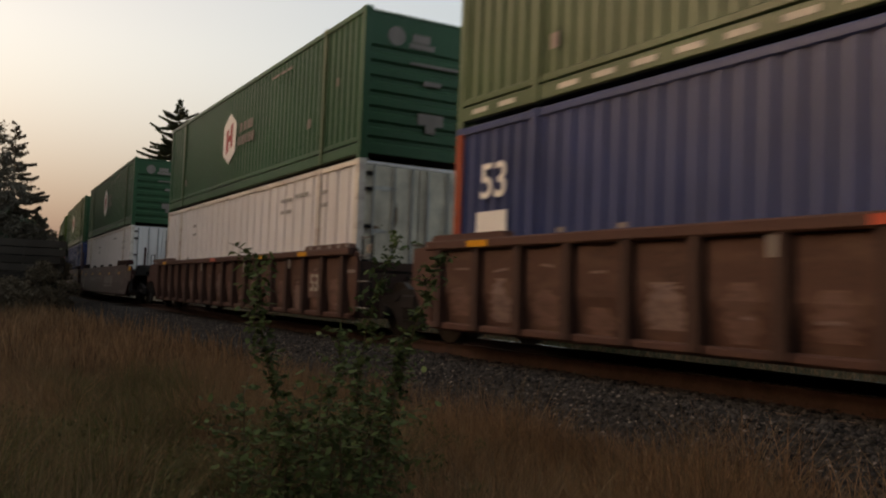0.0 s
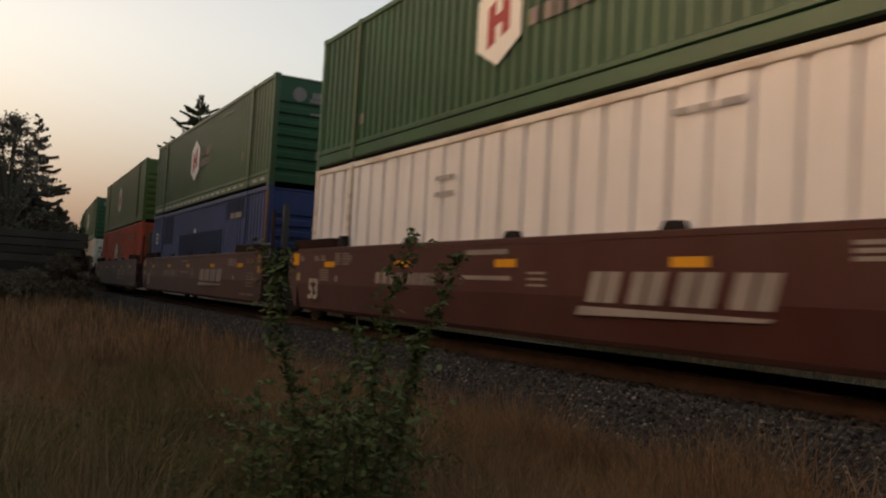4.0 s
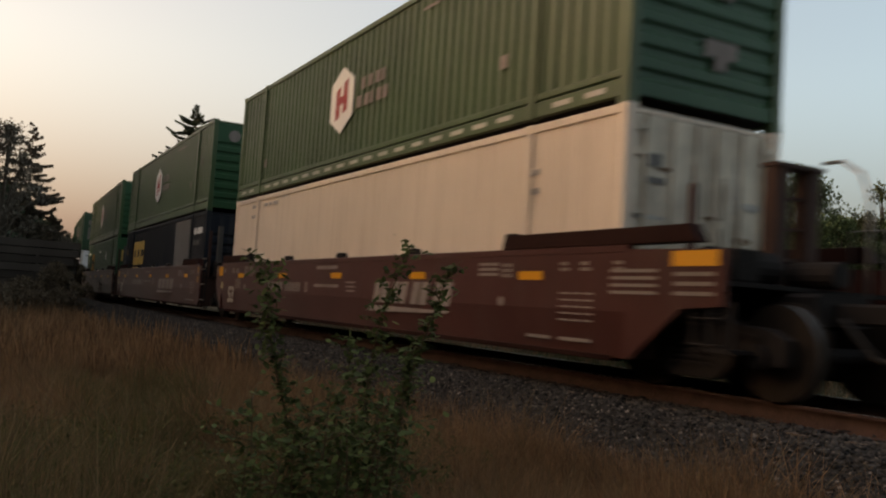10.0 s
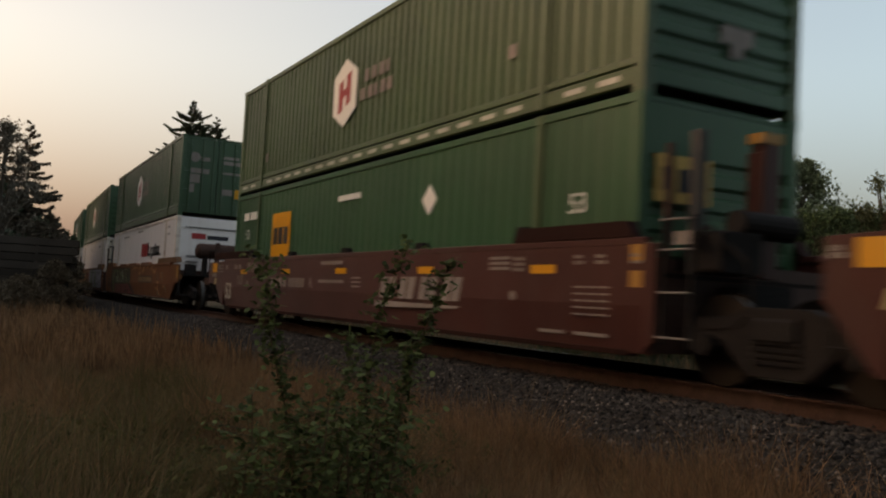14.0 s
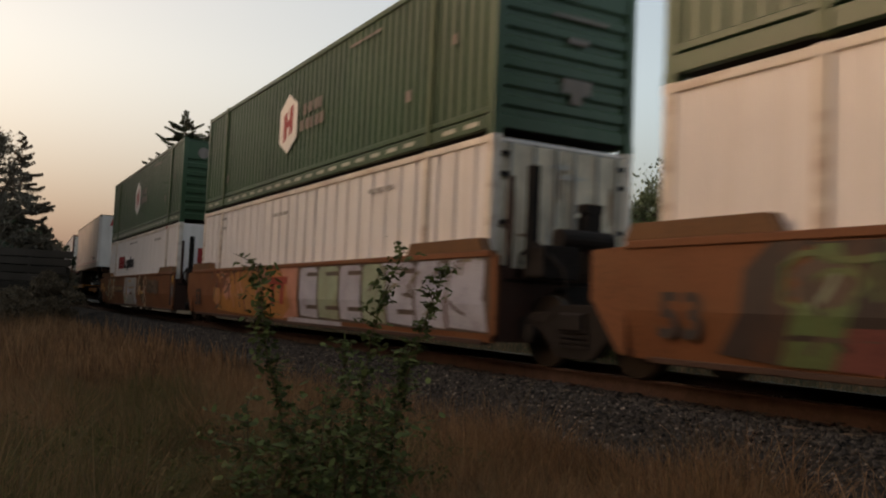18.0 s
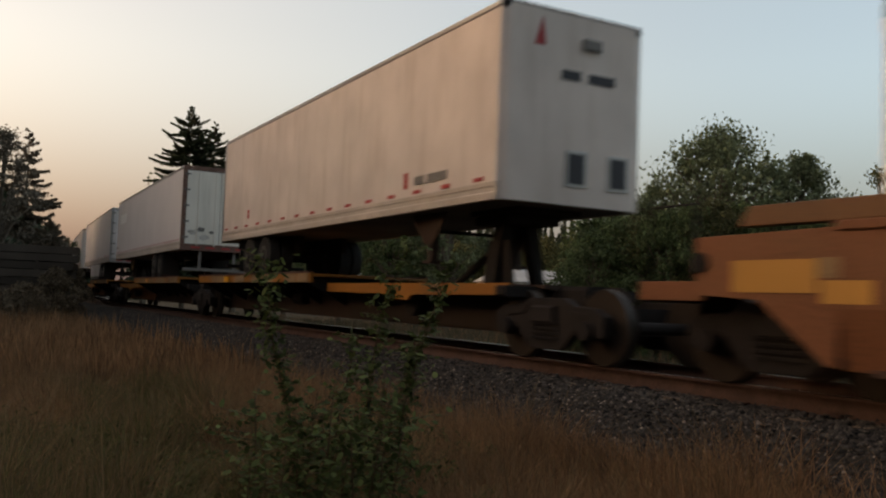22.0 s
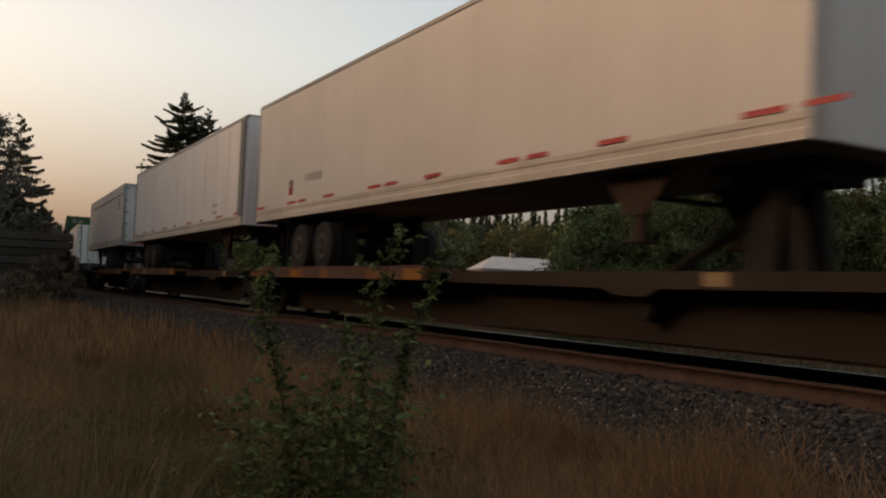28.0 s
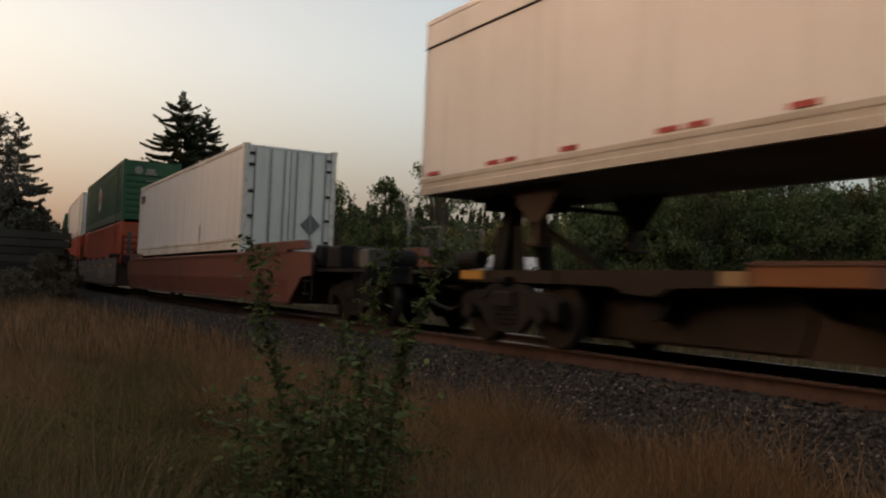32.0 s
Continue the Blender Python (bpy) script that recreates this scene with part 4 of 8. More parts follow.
def well_car(style, label, u, lead_long=False, rear_coupler=False, half=8.4, top=1.55):
    """u: leading end of its box. The well lies between the bogies; end frames reach over them."""
    c = root("well_car", label, "well car", "well cars of the train")
    paint = {"red": REDCAR, "brown": BROWN, "rusty": RUST, "orange": TTX}[style]
    lead_x = half + (1.4 if lead_long else 0.15)
    rear_x = -half - (1.6 if rear_coupler else 0.6)
    for sy in (-1, 1):
        s = Solid()
        side_sheet(s, sy, -half, half, 0.28, top - 0.04)
        part("side_sheet", s, paint if style != "rusty" else RUST_SHEET, c)
        part("top_chord", Solid().box(-half, half, sy * 1.36, sy * (1.468 if style == "brown" else 1.49), top - 0.09, top, 0.012), paint, c)
        part("bottom_sill", Solid().box(-half + 0.3, half - 0.3, sy * 1.2, sy * 1.385, 0.24, 0.31, 0.01), {"orange": TTX_SILL, "brown": SILL_BROWN}.get(style, RUST), c)
        # ends over the bogies, cut away below
        for x0, x1 in ((half - 0.01, lead_x), (-half + 0.01, rear_x)):
            d = 1 if x1 > 0 else -1
            sec = [(x0, 0.3), (x0 + d * 0.1, 0.3), (x0 + d * min(0.85, abs(x1 - x0) - 0.05), 0.86), (x1, 0.9), (x1, top - 0.08), (x0, top - 0.05)] if abs(x1 - x0) > 0.5 else [(x0, 0.3), (x1, 0.42), (x1, top - 0.08), (x0, top - 0.05)]
            if sy < 0 and style != "orange":
                beyond = d > 0 and not lead_long
                near_x, far_x = (half + 0.2, half + 0.62) if beyond else (x1 - d * 0.46, x1 - d * 0.06)
                for z in (0.48, 0.95, 1.4, 1.72) if beyond else (0.52, 0.78, 1.02):
                    part("ladder_rung", Solid().tube([(near_x, -1.38, z), (near_x, -1.44, z), (far_x, -1.44, z), (far_x, -1.38, z)], 0.012, 6), CREAM if beyond or z > 0.9 else DARKSTEEL, c)
                for q in (near_x, far_x):
                    part("ladder_stile", Solid().box(q - 0.02, q + 0.02, -1.4, -1.37, 0.4, 1.76 if beyond else 1.1), DARKSTEEL, c)
                if beyond:
                    part("ladder_plate", Solid().box(half + 0.32, half + 0.55, -1.36, -1.35, 1.46, 1.6), CREAM, c)
            part("end_sheet", Solid().along_y(sec, sy * 1.4, sy * 1.455), paint, c, bevel=0.006)
        # raised ledge at each end
        for a, b in ((half - 2.55, lead_x - 0.35), (-half + 2.0, rear_x + 0.55)):
            lo, hi = min(a, b), max(a, b)
            rise = 0.1 if style == "rusty" else 0.19
            sec = [(lo, top), (lo + 0.12, top + rise), (hi - 0.12, top + rise), (hi, top)]
            part("end_ledge", Solid().along_y(sec, sy * 1.3, sy * 1.47), {"brown": SILL_BROWN, "orange": LEDGE_BROWN}.get(style, paint), c, bevel=0.01)
        if style == "rusty":
            n = 17
            for i in range(n):
                x = -half + 0.35 + i * (2 * half - 0.7) / (n - 1)
                part("side_stake", Solid().along_y([(x - 0.09, 0.28), (x + 0.09, 0.28), (x + 0.07, top - 0.1), (x - 0.07, top - 0.1)], sy * 1.4, sy * 1.56), RUST_DARK, c, bevel=0.012)
            part("outer_chord", Solid().box(-half, half, sy * 1.42, sy * 1.57, top - 0.13, top + 0.005, 0.02).box(-half, half, sy * 1.34, sy * 1.5, 0.26, 0.36, 0.02), RUST, c)
            if sy < 0:
                rng = random.Random(int(u * 10))
                for i in range(n - 1):
                    x = -half + 0.35 + (i + 0.5) * (2 * half - 0.7) / (n - 1)
                    wide, tall, foot = rng.uniform(0.28, 0.37), rng.uniform(0.36, 0.72), rng.uniform(0.36, 0.5)
                    rows, step = [], 0.045
                    for k in range(int(tall / step)):  # ragged rows, longest near the middle
                        f = (k + 0.5) * step / tall
                        reach_k = wide * (0.55 + 0.45 * math.sin(math.pi * min(1, 0.15 + f))) * rng.uniform(0.55, 1.0)
                        rows.append((foot + k * step, x + rng.uniform(-0.06, 0.06) - reach_k, x + rng.uniform(-0.06, 0.06) + reach_k))
                    pts = [(a, z) for z, a, b in rows] + [(b, z) for z, a, b in rows[::-1]]
                    for above in (True, False):
                        cut = cut_level(pts, 0.8, above)
                        if len(cut) > 2:
                            blotch = part("worn_blotch", flat_shape(cut, y=-1.461), RUST_PINK if i % 3 == 1 else RUST_PALE, c)
                            for v in blotch.data.vertices:
                                v.co.y += max(0.0, 0.8 - v.co.z) * 0.19
                    zz = rng.uniform(0.5, 1.2)
                    mark = [(x + rng.uniform(-0.25, 0.05), zz), (x + rng.uniform(0.08, 0.28), zz + rng.uniform(-0.04, 0.04))]
                    part("bleached_streak", flat_shape([mark[0], (mark[1][0], mark[1][1]), (mark[1][0] - 0.02, mark[1][1] + 0.035), (mark[0][0] + 0.03, mark[0][1] + 0.03)], y=-1.469 + max(0, 0.8 - zz) * 0.19), RUST_PINK, c)
        if style == "brown":
            for du in (14.15, 11.2, 8.1, 5.0, 2.1):
                part("locating_lug", Solid().along_y([(8.075 - du - 0.17, top), (8.075 - du - 0.1, top + (0.22 if du in (14.15, 2.1) else 0.1)), (8.075 - du + 0.1, top + (0.22 if du in (14.15, 2.1) else 0.1)), (8.075 - du + 0.17, top)], sy * 1.32, sy * 1.45), DARKSTEEL, c, bevel=0.01)
        if style == "orange" and lead_long:
            for x0, x1 in ((half - 4.4, half - 6.4), (half - 7.4, half - 9.4), (half - 10.4, half - 12.4)):
                lo, hi = min(x0, x1), max(x0, x1)
                part("chord_cap", Solid().along_y([(lo, top), (lo + 0.08, top + 0.08), (hi - 0.08, top + 0.08), (hi, top)], sy * 1.33, sy * 1.48), paint, c, bevel=0.01)
    if style == "orange" and rear_coupler:
        part("corner_post", Solid().box(half - 0.34, half - 0.12, -1.475, -1.455, 0.42, top - 0.04, 0.006), RUST_DARK, c)
        part("yellow_plate", Solid().box(half - 0.1, half + 0.13, -1.465, -1.452, 1.2, 1.42), PLATE, c)
        part("grey_end_plate", Solid().box(half - 0.1, half + 0.14, -1.462, -1.452, 0.72, 1.12), GREY_PATCH, c)
    # floor of the well and cross members
    for i in range(9):
        x = -half + 0.7 + i * (2 * half - 1.4) / 8
        part("floor_beam", Solid().box(x - 0.12, x + 0.12, -1.36, 1.36, 0.27, 0.35), DARKSTEEL, c)
    for d, reach in ((1, lead_x), (-1, -rear_x)):
        part("end_bulkhead", Solid().box(d * (half - 0.05), d * (half + 0.1), -1.38, 1.38, 0.3, 1.32), RUST_DARK, c)
        part("draft_sill", Solid().box(d * (half + 0.1), d * (reach + 0.25), -0.42, 0.42, 0.78, 1.1, 0.04), DARKSTEEL, c)
        part("end_deck", Solid().box(d * (half + 0.1), d * (reach - 0.1), -1.3, 1.3, 1.12, 1.17), DARKSTEEL, c)
        outer = (d > 0 and lead_long) or (d < 0 and rear_coupler)
        if style in ("brown", "orange", "red") and not outer and d > 0:  # posts over the shared bogie
            part("guide_post", Solid().box(half + 0.16, half + 0.29, -1.02, -0.88, 1.17, 2.75), GREY_STEEL if style != "orange" else DARKSTEEL, c, bevel=0.01)
            part("guide_post", Solid().box(half + 0.02, half + 0.08, -1.24, -1.16, 1.17, 2.6), RUST_DARK, c, bevel=0.01)
            g = part("guide_post", Solid().box(half + 0.2, half + 0.4, -0.12, 0.14, 1.17, 2.76 if style != "orange" else 2.2).box(half + 0.18, half + 0.42, -0.16, -0.12, 1.3, 2.6 if style != "orange" else 2.1), paint if style != "orange" else DARKSTEEL, c, bevel=0.012)
            part("post_cap", Solid().box(half + 0.19, half + 0.41, -0.168, 0.15, 2.7 if style != "orange" else 2.16, 2.82 if style != "orange" else 2.28), PLATE if style != "orange" else DARKSTEEL, g)
            part("valve_box", Solid().box(half + 0.3, half + 0.75, -1.12, -0.5, 1.17, 1.62, 0.04), DARKSTEEL, c, bevel=0.02)
            part("brake_reservoir", Solid().cyl((half + 0.62, -0.35, 1.72), "y", 0.15, 0.9, 16), DARKSTEEL, c, bevel=0.02)
            part("brake_pipe", Solid().tube([(half + 0.2, -1.15, 1.2), (half + 0.35, -1.2, 1.5), (half + 0.6, -1.15, 1.66), (half + 0.9, -0.9, 1.3), (half + 1.0, -0.85, 0.7)], 0.03), DARKSTEEL, c, smooth=True)
        if outer:
            big = style == "orange" and d > 0
            if big:
                part("air_reservoir", Solid().cyl((d * (half + 0.62), 0.0, 2.0), "y", 0.27, 1.35, 22).cyl((d * (half + 0.62), -0.72, 2.0), "y", 0.2, 0.1, 18, 0.25), RUST_DARK, c, bevel=0.03, smooth=False)
                for y in (-0.45, 0.45):
                    part("reservoir_saddle", Solid().box(d * (half + 0.4), d * (half + 0.84), y - 0.05, y + 0.05, 1.17, 1.8), DARKSTEEL, c)
                part("stand_post", Solid().box(d * (half + 0.95), d * (half + 1.1), -0.2, -0.06, 1.17, 2.3), RUST_DARK, c, bevel=0.012)
                part("stand_post", Solid().box(d * (half + 0.95), d * (half + 1.1), 0.5, 0.64, 1.17, 2.45), RUST_DARK, c, bevel=0.012)
            else:
                part("brake_reservoir", Solid().cyl((d * (half + 0.8), -0.6, 1.36), "y", 0.19, 1.0, 16), DARKSTEEL, c, bevel=0.02)
            part("valve_box", Solid().box(d * (half + 1.0), d * (half + 1.3), -1.2, -0.85, 1.17, 1.5), DARKSTEEL, c, bevel=0.02)
            part("brake_cylinder", Solid().cyl((d * (half + 1.15), 0.2, 1.32), "x", 0.15, 0.6, 14), DARKSTEEL, c, bevel=0.02)
            part("platform_side", Solid().box(d * (half + 0.1), d * (half + 0.62), -1.34, -1.3, 0.98, 1.16), RUST_DARK if style == "red" else paint, c, bevel=0.006)
            part("platform_side", Solid().box(d * (half + 0.95), d * (reach - 0.1), -1.34, -1.3, 0.98, 1.16), RUST_DARK if style == "red" else paint, c, bevel=0.006)
            if d < 0:
                part("end_platform", Solid().box(d * reach, d * (reach + 0.95), -1.3, 1.3, 0.95, 1.0).box(d * (reach + 0.85), d * (reach + 0.95), -1.32, 1.32, 0.82, 1.06), DARKSTEEL, c)
                part("platform_side", Solid().box(d * reach, d * (reach + 0.92), -1.34, -1.3, 0.84, 1.04), RUST_DARK if style == "brown" else paint, c, bevel=0.006)
                part("brake_housing", Solid().box(d * (reach + 0.3), d * (reach + 0.62), -0.62, -0.1, 1.0, 1.5, 0.06), DARKSTEEL, c, bevel=0.02)
                part("end_handrail", Solid().tube([(d * (reach + 0.2), -1.25, 1.0), (d * (reach + 0.2), -1.25, 1.85), (d * (reach + 0.85), -1.25, 1.85), (d * (reach + 0.85), -1.25, 1.0)], 0.02), DARKSTEEL, c, smooth=True)
            if big:
                part("yellow_plate", Solid().box(d * (half + 0.98), d * (half + 1.32), -1.348, -1.34, 1.0, 1.14), PLATE, c)
            if d > 0 and style == "brown":  # close pair of posts behind the box
                part("guide_post", Solid().box(half + 0.2, half + 0.27, -0.8, -0.72, 1.17, 2.3), paint, c, bevel=0.01)
                for y in (0.1, 0.62):
                    part("stand_post", Solid().box(half + 0.55, half + 0.75, y - 0.1, y + 0.1, 1.17, 2.55), RUST_DARK, c, bevel=0.012)
                part("stand_cap", Solid().box(half + 0.52, half + 0.78, -0.02, 0.76, 2.55, 2.6), RUST_DARK, c)
                for z in (1.5, 1.85, 2.2):
                    part("stand_rung", Solid().box(half + 0.62, half + 0.68, 0.2, 0.52, z, z + 0.03), RUST_DARK, c)
        if outer and style == "red":  # long dark end frame over the bogie
            part("end_platform", Solid().box(reach - 0.1, reach + 2.5, -1.3, 1.3, 0.98, 1.04).box(reach, reach + 2.4, -0.4, 0.4, 0.76, 0.98).box(reach + 2.42, reach + 2.5, -1.34, 1.34, 0.8, 1.1), DARKSTEEL, c)
            part("valve_box", Solid().box(reach + 0.2, reach + 0.9, -1.2, -0.5, 1.04, 1.5, 0.04), DARKSTEEL, c, bevel=0.02)
            part("brake_reservoir", Solid().cyl((reach + 1.5, -0.5, 1.26), "y", 0.2, 1.2, 16), DARKSTEEL, c, bevel=0.02)
            part("tool_box", Solid().box(reach + 1.95, reach + 2.35, -1.25, -0.8, 1.04, 1.4, 0.03), GREY_STEEL, c, bevel=0.015)
        if outer:
            part("deck_edge_strip", Solid().box(d * (half + 0.2), d * (half + 0.6), -1.352, -1.34, 1.08, 1.11), CREAM, c)
    ends = ([1] if lead_long else []) + ([-1] if rear_coupler else [])
    for d in ends:
        more = half - 8.4 + (2.4 if style == "red" else 0)
        if style == "orange" and d < 0:
            continue
        rail_y = 0.72 if d > 0 else -0.3
        base_x = (half + 0.78) if d > 0 else half + 1.4
        part("grab_rail", Solid().tube([(d * base_x, rail_y, 2.66), (d * (base_x + 0.25), rail_y, 2.66), (d * (base_x + 0.5), rail_y, 2.5), (d * (base_x + 0.62), rail_y, 2.2), (d * (base_x + 0.62), rail_y, 1.0)], 0.024), ALU if d > 0 else GREY_PATCH, c, smooth=True)
        part("grab_rail", Solid().tube([(d * (9.3 + more), 1.1, 1.17), (d * (9.3 + more), 1.1, 1.9), (d * (9.75 + more), 1.12, 1.9), (d * (9.75 + more), 1.12, 1.17)], 0.018), GREY_PATCH, c, smooth=True)
        part("coupler", Solid().box(d * (10.0 + more), d * (11.05 + more), -0.12, 0.12, 0.8, 1.02, 0.03).box(d * (10.9 + more), d * (11.3 + more), -0.2, 0.2, 0.76, 1.06, 0.05), DARKSTEEL, c)
        part("air_hose", Solid().tube([(d * (10.3 + more), -0.35, 0.85), (d * (10.7 + more), -0.42, 0.5), (d * (11.2 + more), -0.35, 0.38), (d * (11.6 + more), -0.3, 0.5)], 0.03), RUBBER, c, smooth=True)
        part("end_step", Solid().box(d * (9.55 + more), d * (9.9 + more), -1.45, -1.05, 0.45, 0.49).box(d * (9.58 + more), d * (9.62 + more), -1.44, -1.4, 0.45, 0.95).box(d * (9.86 + more), d * (9.9 + more), -1.44, -1.4, 0.45, 0.95), DARKSTEEL, c)
        if d < 0 and style != "orange":
            for y in (-0.42, -0.12):
                part("brake_stand_post", Solid().box(-9.62, -9.8, y - 0.07, y + 0.07, 1.17, 2.8), RUST, c, bevel=0.012)
            part("brake_stand_cap", Solid().box(-9.6, -9.82, -0.5, -0.04, 2.72, 2.84), TTX, c)
    return rolling(c, u + 8.075)


def xa(du):
    return 8.075 - du


YS = -1.462


def car_stencils(c, unit, lead_long, back=0.0):
    """Pale stencils on a brown car: road sign with an underline wedge, number bars, yellow squares."""
    ink = CREAM
    for k, (a, b) in enumerate(((6.35, 5.72), (5.62, 5.0), (4.9, 4.25), (4.15, 3.52))):  # four slanted sign blocks, each cut by slots
        lo, wide = xa(a), xa(b) - xa(a)
        lean = lambda u, z: (lo + wide * u + (z - 0.74) * 0.28, z)
        stroke = Solid()
        for u0, u1, z0, z1 in ((0, 0.36, 0.74, 1.1), (0.46, 0.84, 0.74, 1.1)):
            stroke.along_y([lean(u0, z0), lean(u1, z0), lean(u1, z1), lean(u0, z1)], YS - 0.004, YS + 0.003)
        part("road_sign_block", stroke, ink, c)
    part("road_sign_wedge", flat_shape([(xa(6.55), 0.58), (xa(6.5), 0.69), (xa(3.6), 0.67), (xa(3.7), 0.63)], y=YS + 0.012), ink, c)
    bars(c, ink, xa(12.35), xa(11.3), 0.86, 1.06, (3, 2, 3, 2, 3, 2, 3), y=YS, name="sign_bar")
    bars(c, ink, xa(11.08), xa(10.15), 0.86, 1.06, (3, 2, 3, 2, 2, 2, 3, 2, 3, 2, 3), y=YS, name="number_bar")
    lettering(unit, xa(9.75), YS - 0.002, 0.86, 0.22, ink, c, "unit_letter", bold=0.01)
    bars(c, ink, xa(9.3), xa(8.0), 0.97, 1.03, (1,), y=YS)
    bars(c, ink, xa(9.2), xa(8.1), 1.33, 1.4, (1,), y=YS)
    for z in (0.9, 0.98, 1.06):
        bars(c, ink, xa(7.6), xa(7.2), z, z + 0.03, (1,), y=YS)
    for z in (1.2, 1.27, 1.34):
        bars(c, ink, xa(2.8), xa(2.3), z, z + 0.04, (1,), y=YS)
    for z in (1.18, 1.25, 1.32):
        bars(c, ink, xa(2.2), xa(1.97), z, z + 0.045, (2, 1, 2), y=YS)
    for k, z in enumerate((1.2, 1.25, 1.3, 1.35, 1.4)):  # two blocks of fine print and a larger one below
        bars(c, ink, xa(14.32), xa(14.08), z, z + 0.035, (3, 1, 3), y=YS)
        bars(c, ink, xa(13.95), xa((13.62, 13.52, 13.46, 13.5, 13.66)[k]), z, z + 0.025, (4, 1, 5), y=YS)
        bars(c, ink, xa(15.1), xa(14.64), z - 0.32, z - 0.295, (2, 1, 4, 1, 3), y=YS)
    for a, wide in ((15.45, 0.24), (15.07, 0.24), (16.27, 0.18), (17.02, 0.16)):
        bars(c, ink, xa(a), xa(a - wide), 1.28, 1.33, (2, 1, 3), y=YS)
        bars(c, ink, xa(a), xa(a - wide * 0.8), 1.34, 1.39, (3, 1, 2), y=YS)
    for a in (0.9, 0.5, -0.1):
        bars(c, ink, xa(a), xa(a - 0.18), 1.26, 1.3, (2, 1, 2), y=YS)
        bars(c, ink, xa(a), xa(a - 0.14), 1.33, 1.37, (1,), y=YS)
    for a in (11.6, 8.4, 4.95, 1.8, 14.86):
        part("yellow_reflector", flat_shape([(xa(a), 1.15), (xa(a) + 0.52, 1.15), (xa(a) + 0.52, 1.26), (xa(a), 1.26)], y=YS), YELLOW, c)
    lettering("53", xa(15.9 if back else 15.45), YS - 0.004, 0.5, 0.42, CREAM_BOLD, c, "size_mark", bold=0.03)
    part("round_stencil", Solid().cyl((xa(2.2), YS - 0.001, 0.86), "y", 0.065, 0.008, 14), ink, c)
    part("round_stencil", Solid().cyl((xa(14.22), YS - 0.001, 0.92), "y", 0.065, 0.008, 14), ink, c)
    for z in (0.66, 0.74, 0.82, 0.9, 0.98):
        bars(c, ink, xa(0.9), xa(0.25), z, z + 0.022, (5, 1, 3, 1, 4), y=YS + 0.004)
    bars(c, ink, xa(1.6), xa(0.3), 0.42, 0.46, (5, 2, 6), y=YS + 0.04)
    if not lead_long:
        for z in (1.29, 1.0):
            part("yellow_plate", flat_shape([(xa(-0.1), z), (xa(-0.29), z), (xa(-0.29), z + 0.18), (xa(-0.1), z + 0.18)], y=YS), PLATE, c)
    if lead_long:
        part("yellow_plate", flat_shape([(xa(-1.02), 1.3), (xa(-1.65), 1.3), (xa(-1.65), 1.46), (xa(-1.02), 1.46)], y=YS), YELLOW, c)
        for z in (1.0, 1.08, 1.16, 1.24):
            bars(c, ink, xa(-0.05), xa(-0.8), z, z + 0.035, (1,), y=YS)
        for z in (1.0, 1.1, 1.2):
            bars(c, ink, xa(-1.05), xa(-1.6), z, z + 0.04, (1,), y=YS)
    yp = 16.75 + back  # plates at the trailing end
    wide = 0.45 if back else 0.36
    part("yellow_plate", flat_shape([(xa(yp), 1.2), (xa(yp - wide), 1.2), (xa(yp - wide), 1.45), (xa(yp), 1.45)], y=YS), YELLOW, c)
    if back:
        bars(c, ink, xa(yp), xa(yp - 0.42), 1.07, 1.16, (4, 1, 5), y=YS)
        for z in (1.28, 1.36, 1.2):
            bars(c, ink, xa(yp - 0.6), xa(yp - 1.1), z, z + 0.03, (4, 1, 3, 1, 5), y=YS)
    part("pale_yellow_plate", flat_shape([(xa(yp - 0.25), 0.86), (xa(yp - 0.45), 0.86), (xa(yp - 0.42), 1.03), (xa(yp - 0.3), 1.03)], y=YS), PALE_YELLOW, c)


rusty_label = "rust-streaked brown well car with upright side stakes, carrying two containers"
brown_label = "mineral brown well car with cream stencils and yellow reflectors"
orange_label = "faded orange well car with spray-painted sides"
wA = well_car("rusty", rusty_label, stack_u["A"])
wB = well_car("rusty", rusty_label, stack_u["B"], rear_coupler=True)
wC = well_car("brown", brown_label, stack_u["C"], lead_long=True)
wD = well_car("brown", brown_label, stack_u["D"])
wE = well_car("brown", brown_label, stack_u["E"], rear_coupler=True)
wF = well_car("brown", brown_label, stack_u["F"], lead_long=True)
wG = well_car("brown", brown_label, stack_u["G"])
wH = well_car("brown", brown_label, stack_u["H"], rear_coupler=True)
wI = well_car("orange", orange_label, stack_u["I"], lead_long=True)
wJ = well_car("orange", orange_label, stack_u["J"])
wK = well_car("orange", orange_label, stack_u["K"], rear_coupler=True)
well_car("red", "faded red well car carrying a lone white container", BX_U - 2.5, lead_long=True, half=9.9, top=1.44)
w1 = well_car("brown", brown_label, S1_U)
w2 = well_car("brown", brown_label, S2_U, rear_coupler=True)
well_car("brown", brown_label, S3_U, lead_long=True)
for c, letter, lead in ((wC, "B", True), (wD, "C", False), (wE, "A", False), (wF, "B", True), (wG, "C", False), (wH, "A", False), (w1, "C", False), (w2, "A", False)):
    car_stencils(c, letter, lead, 0.9 if c in (wE, wH, w2) else 0.0)
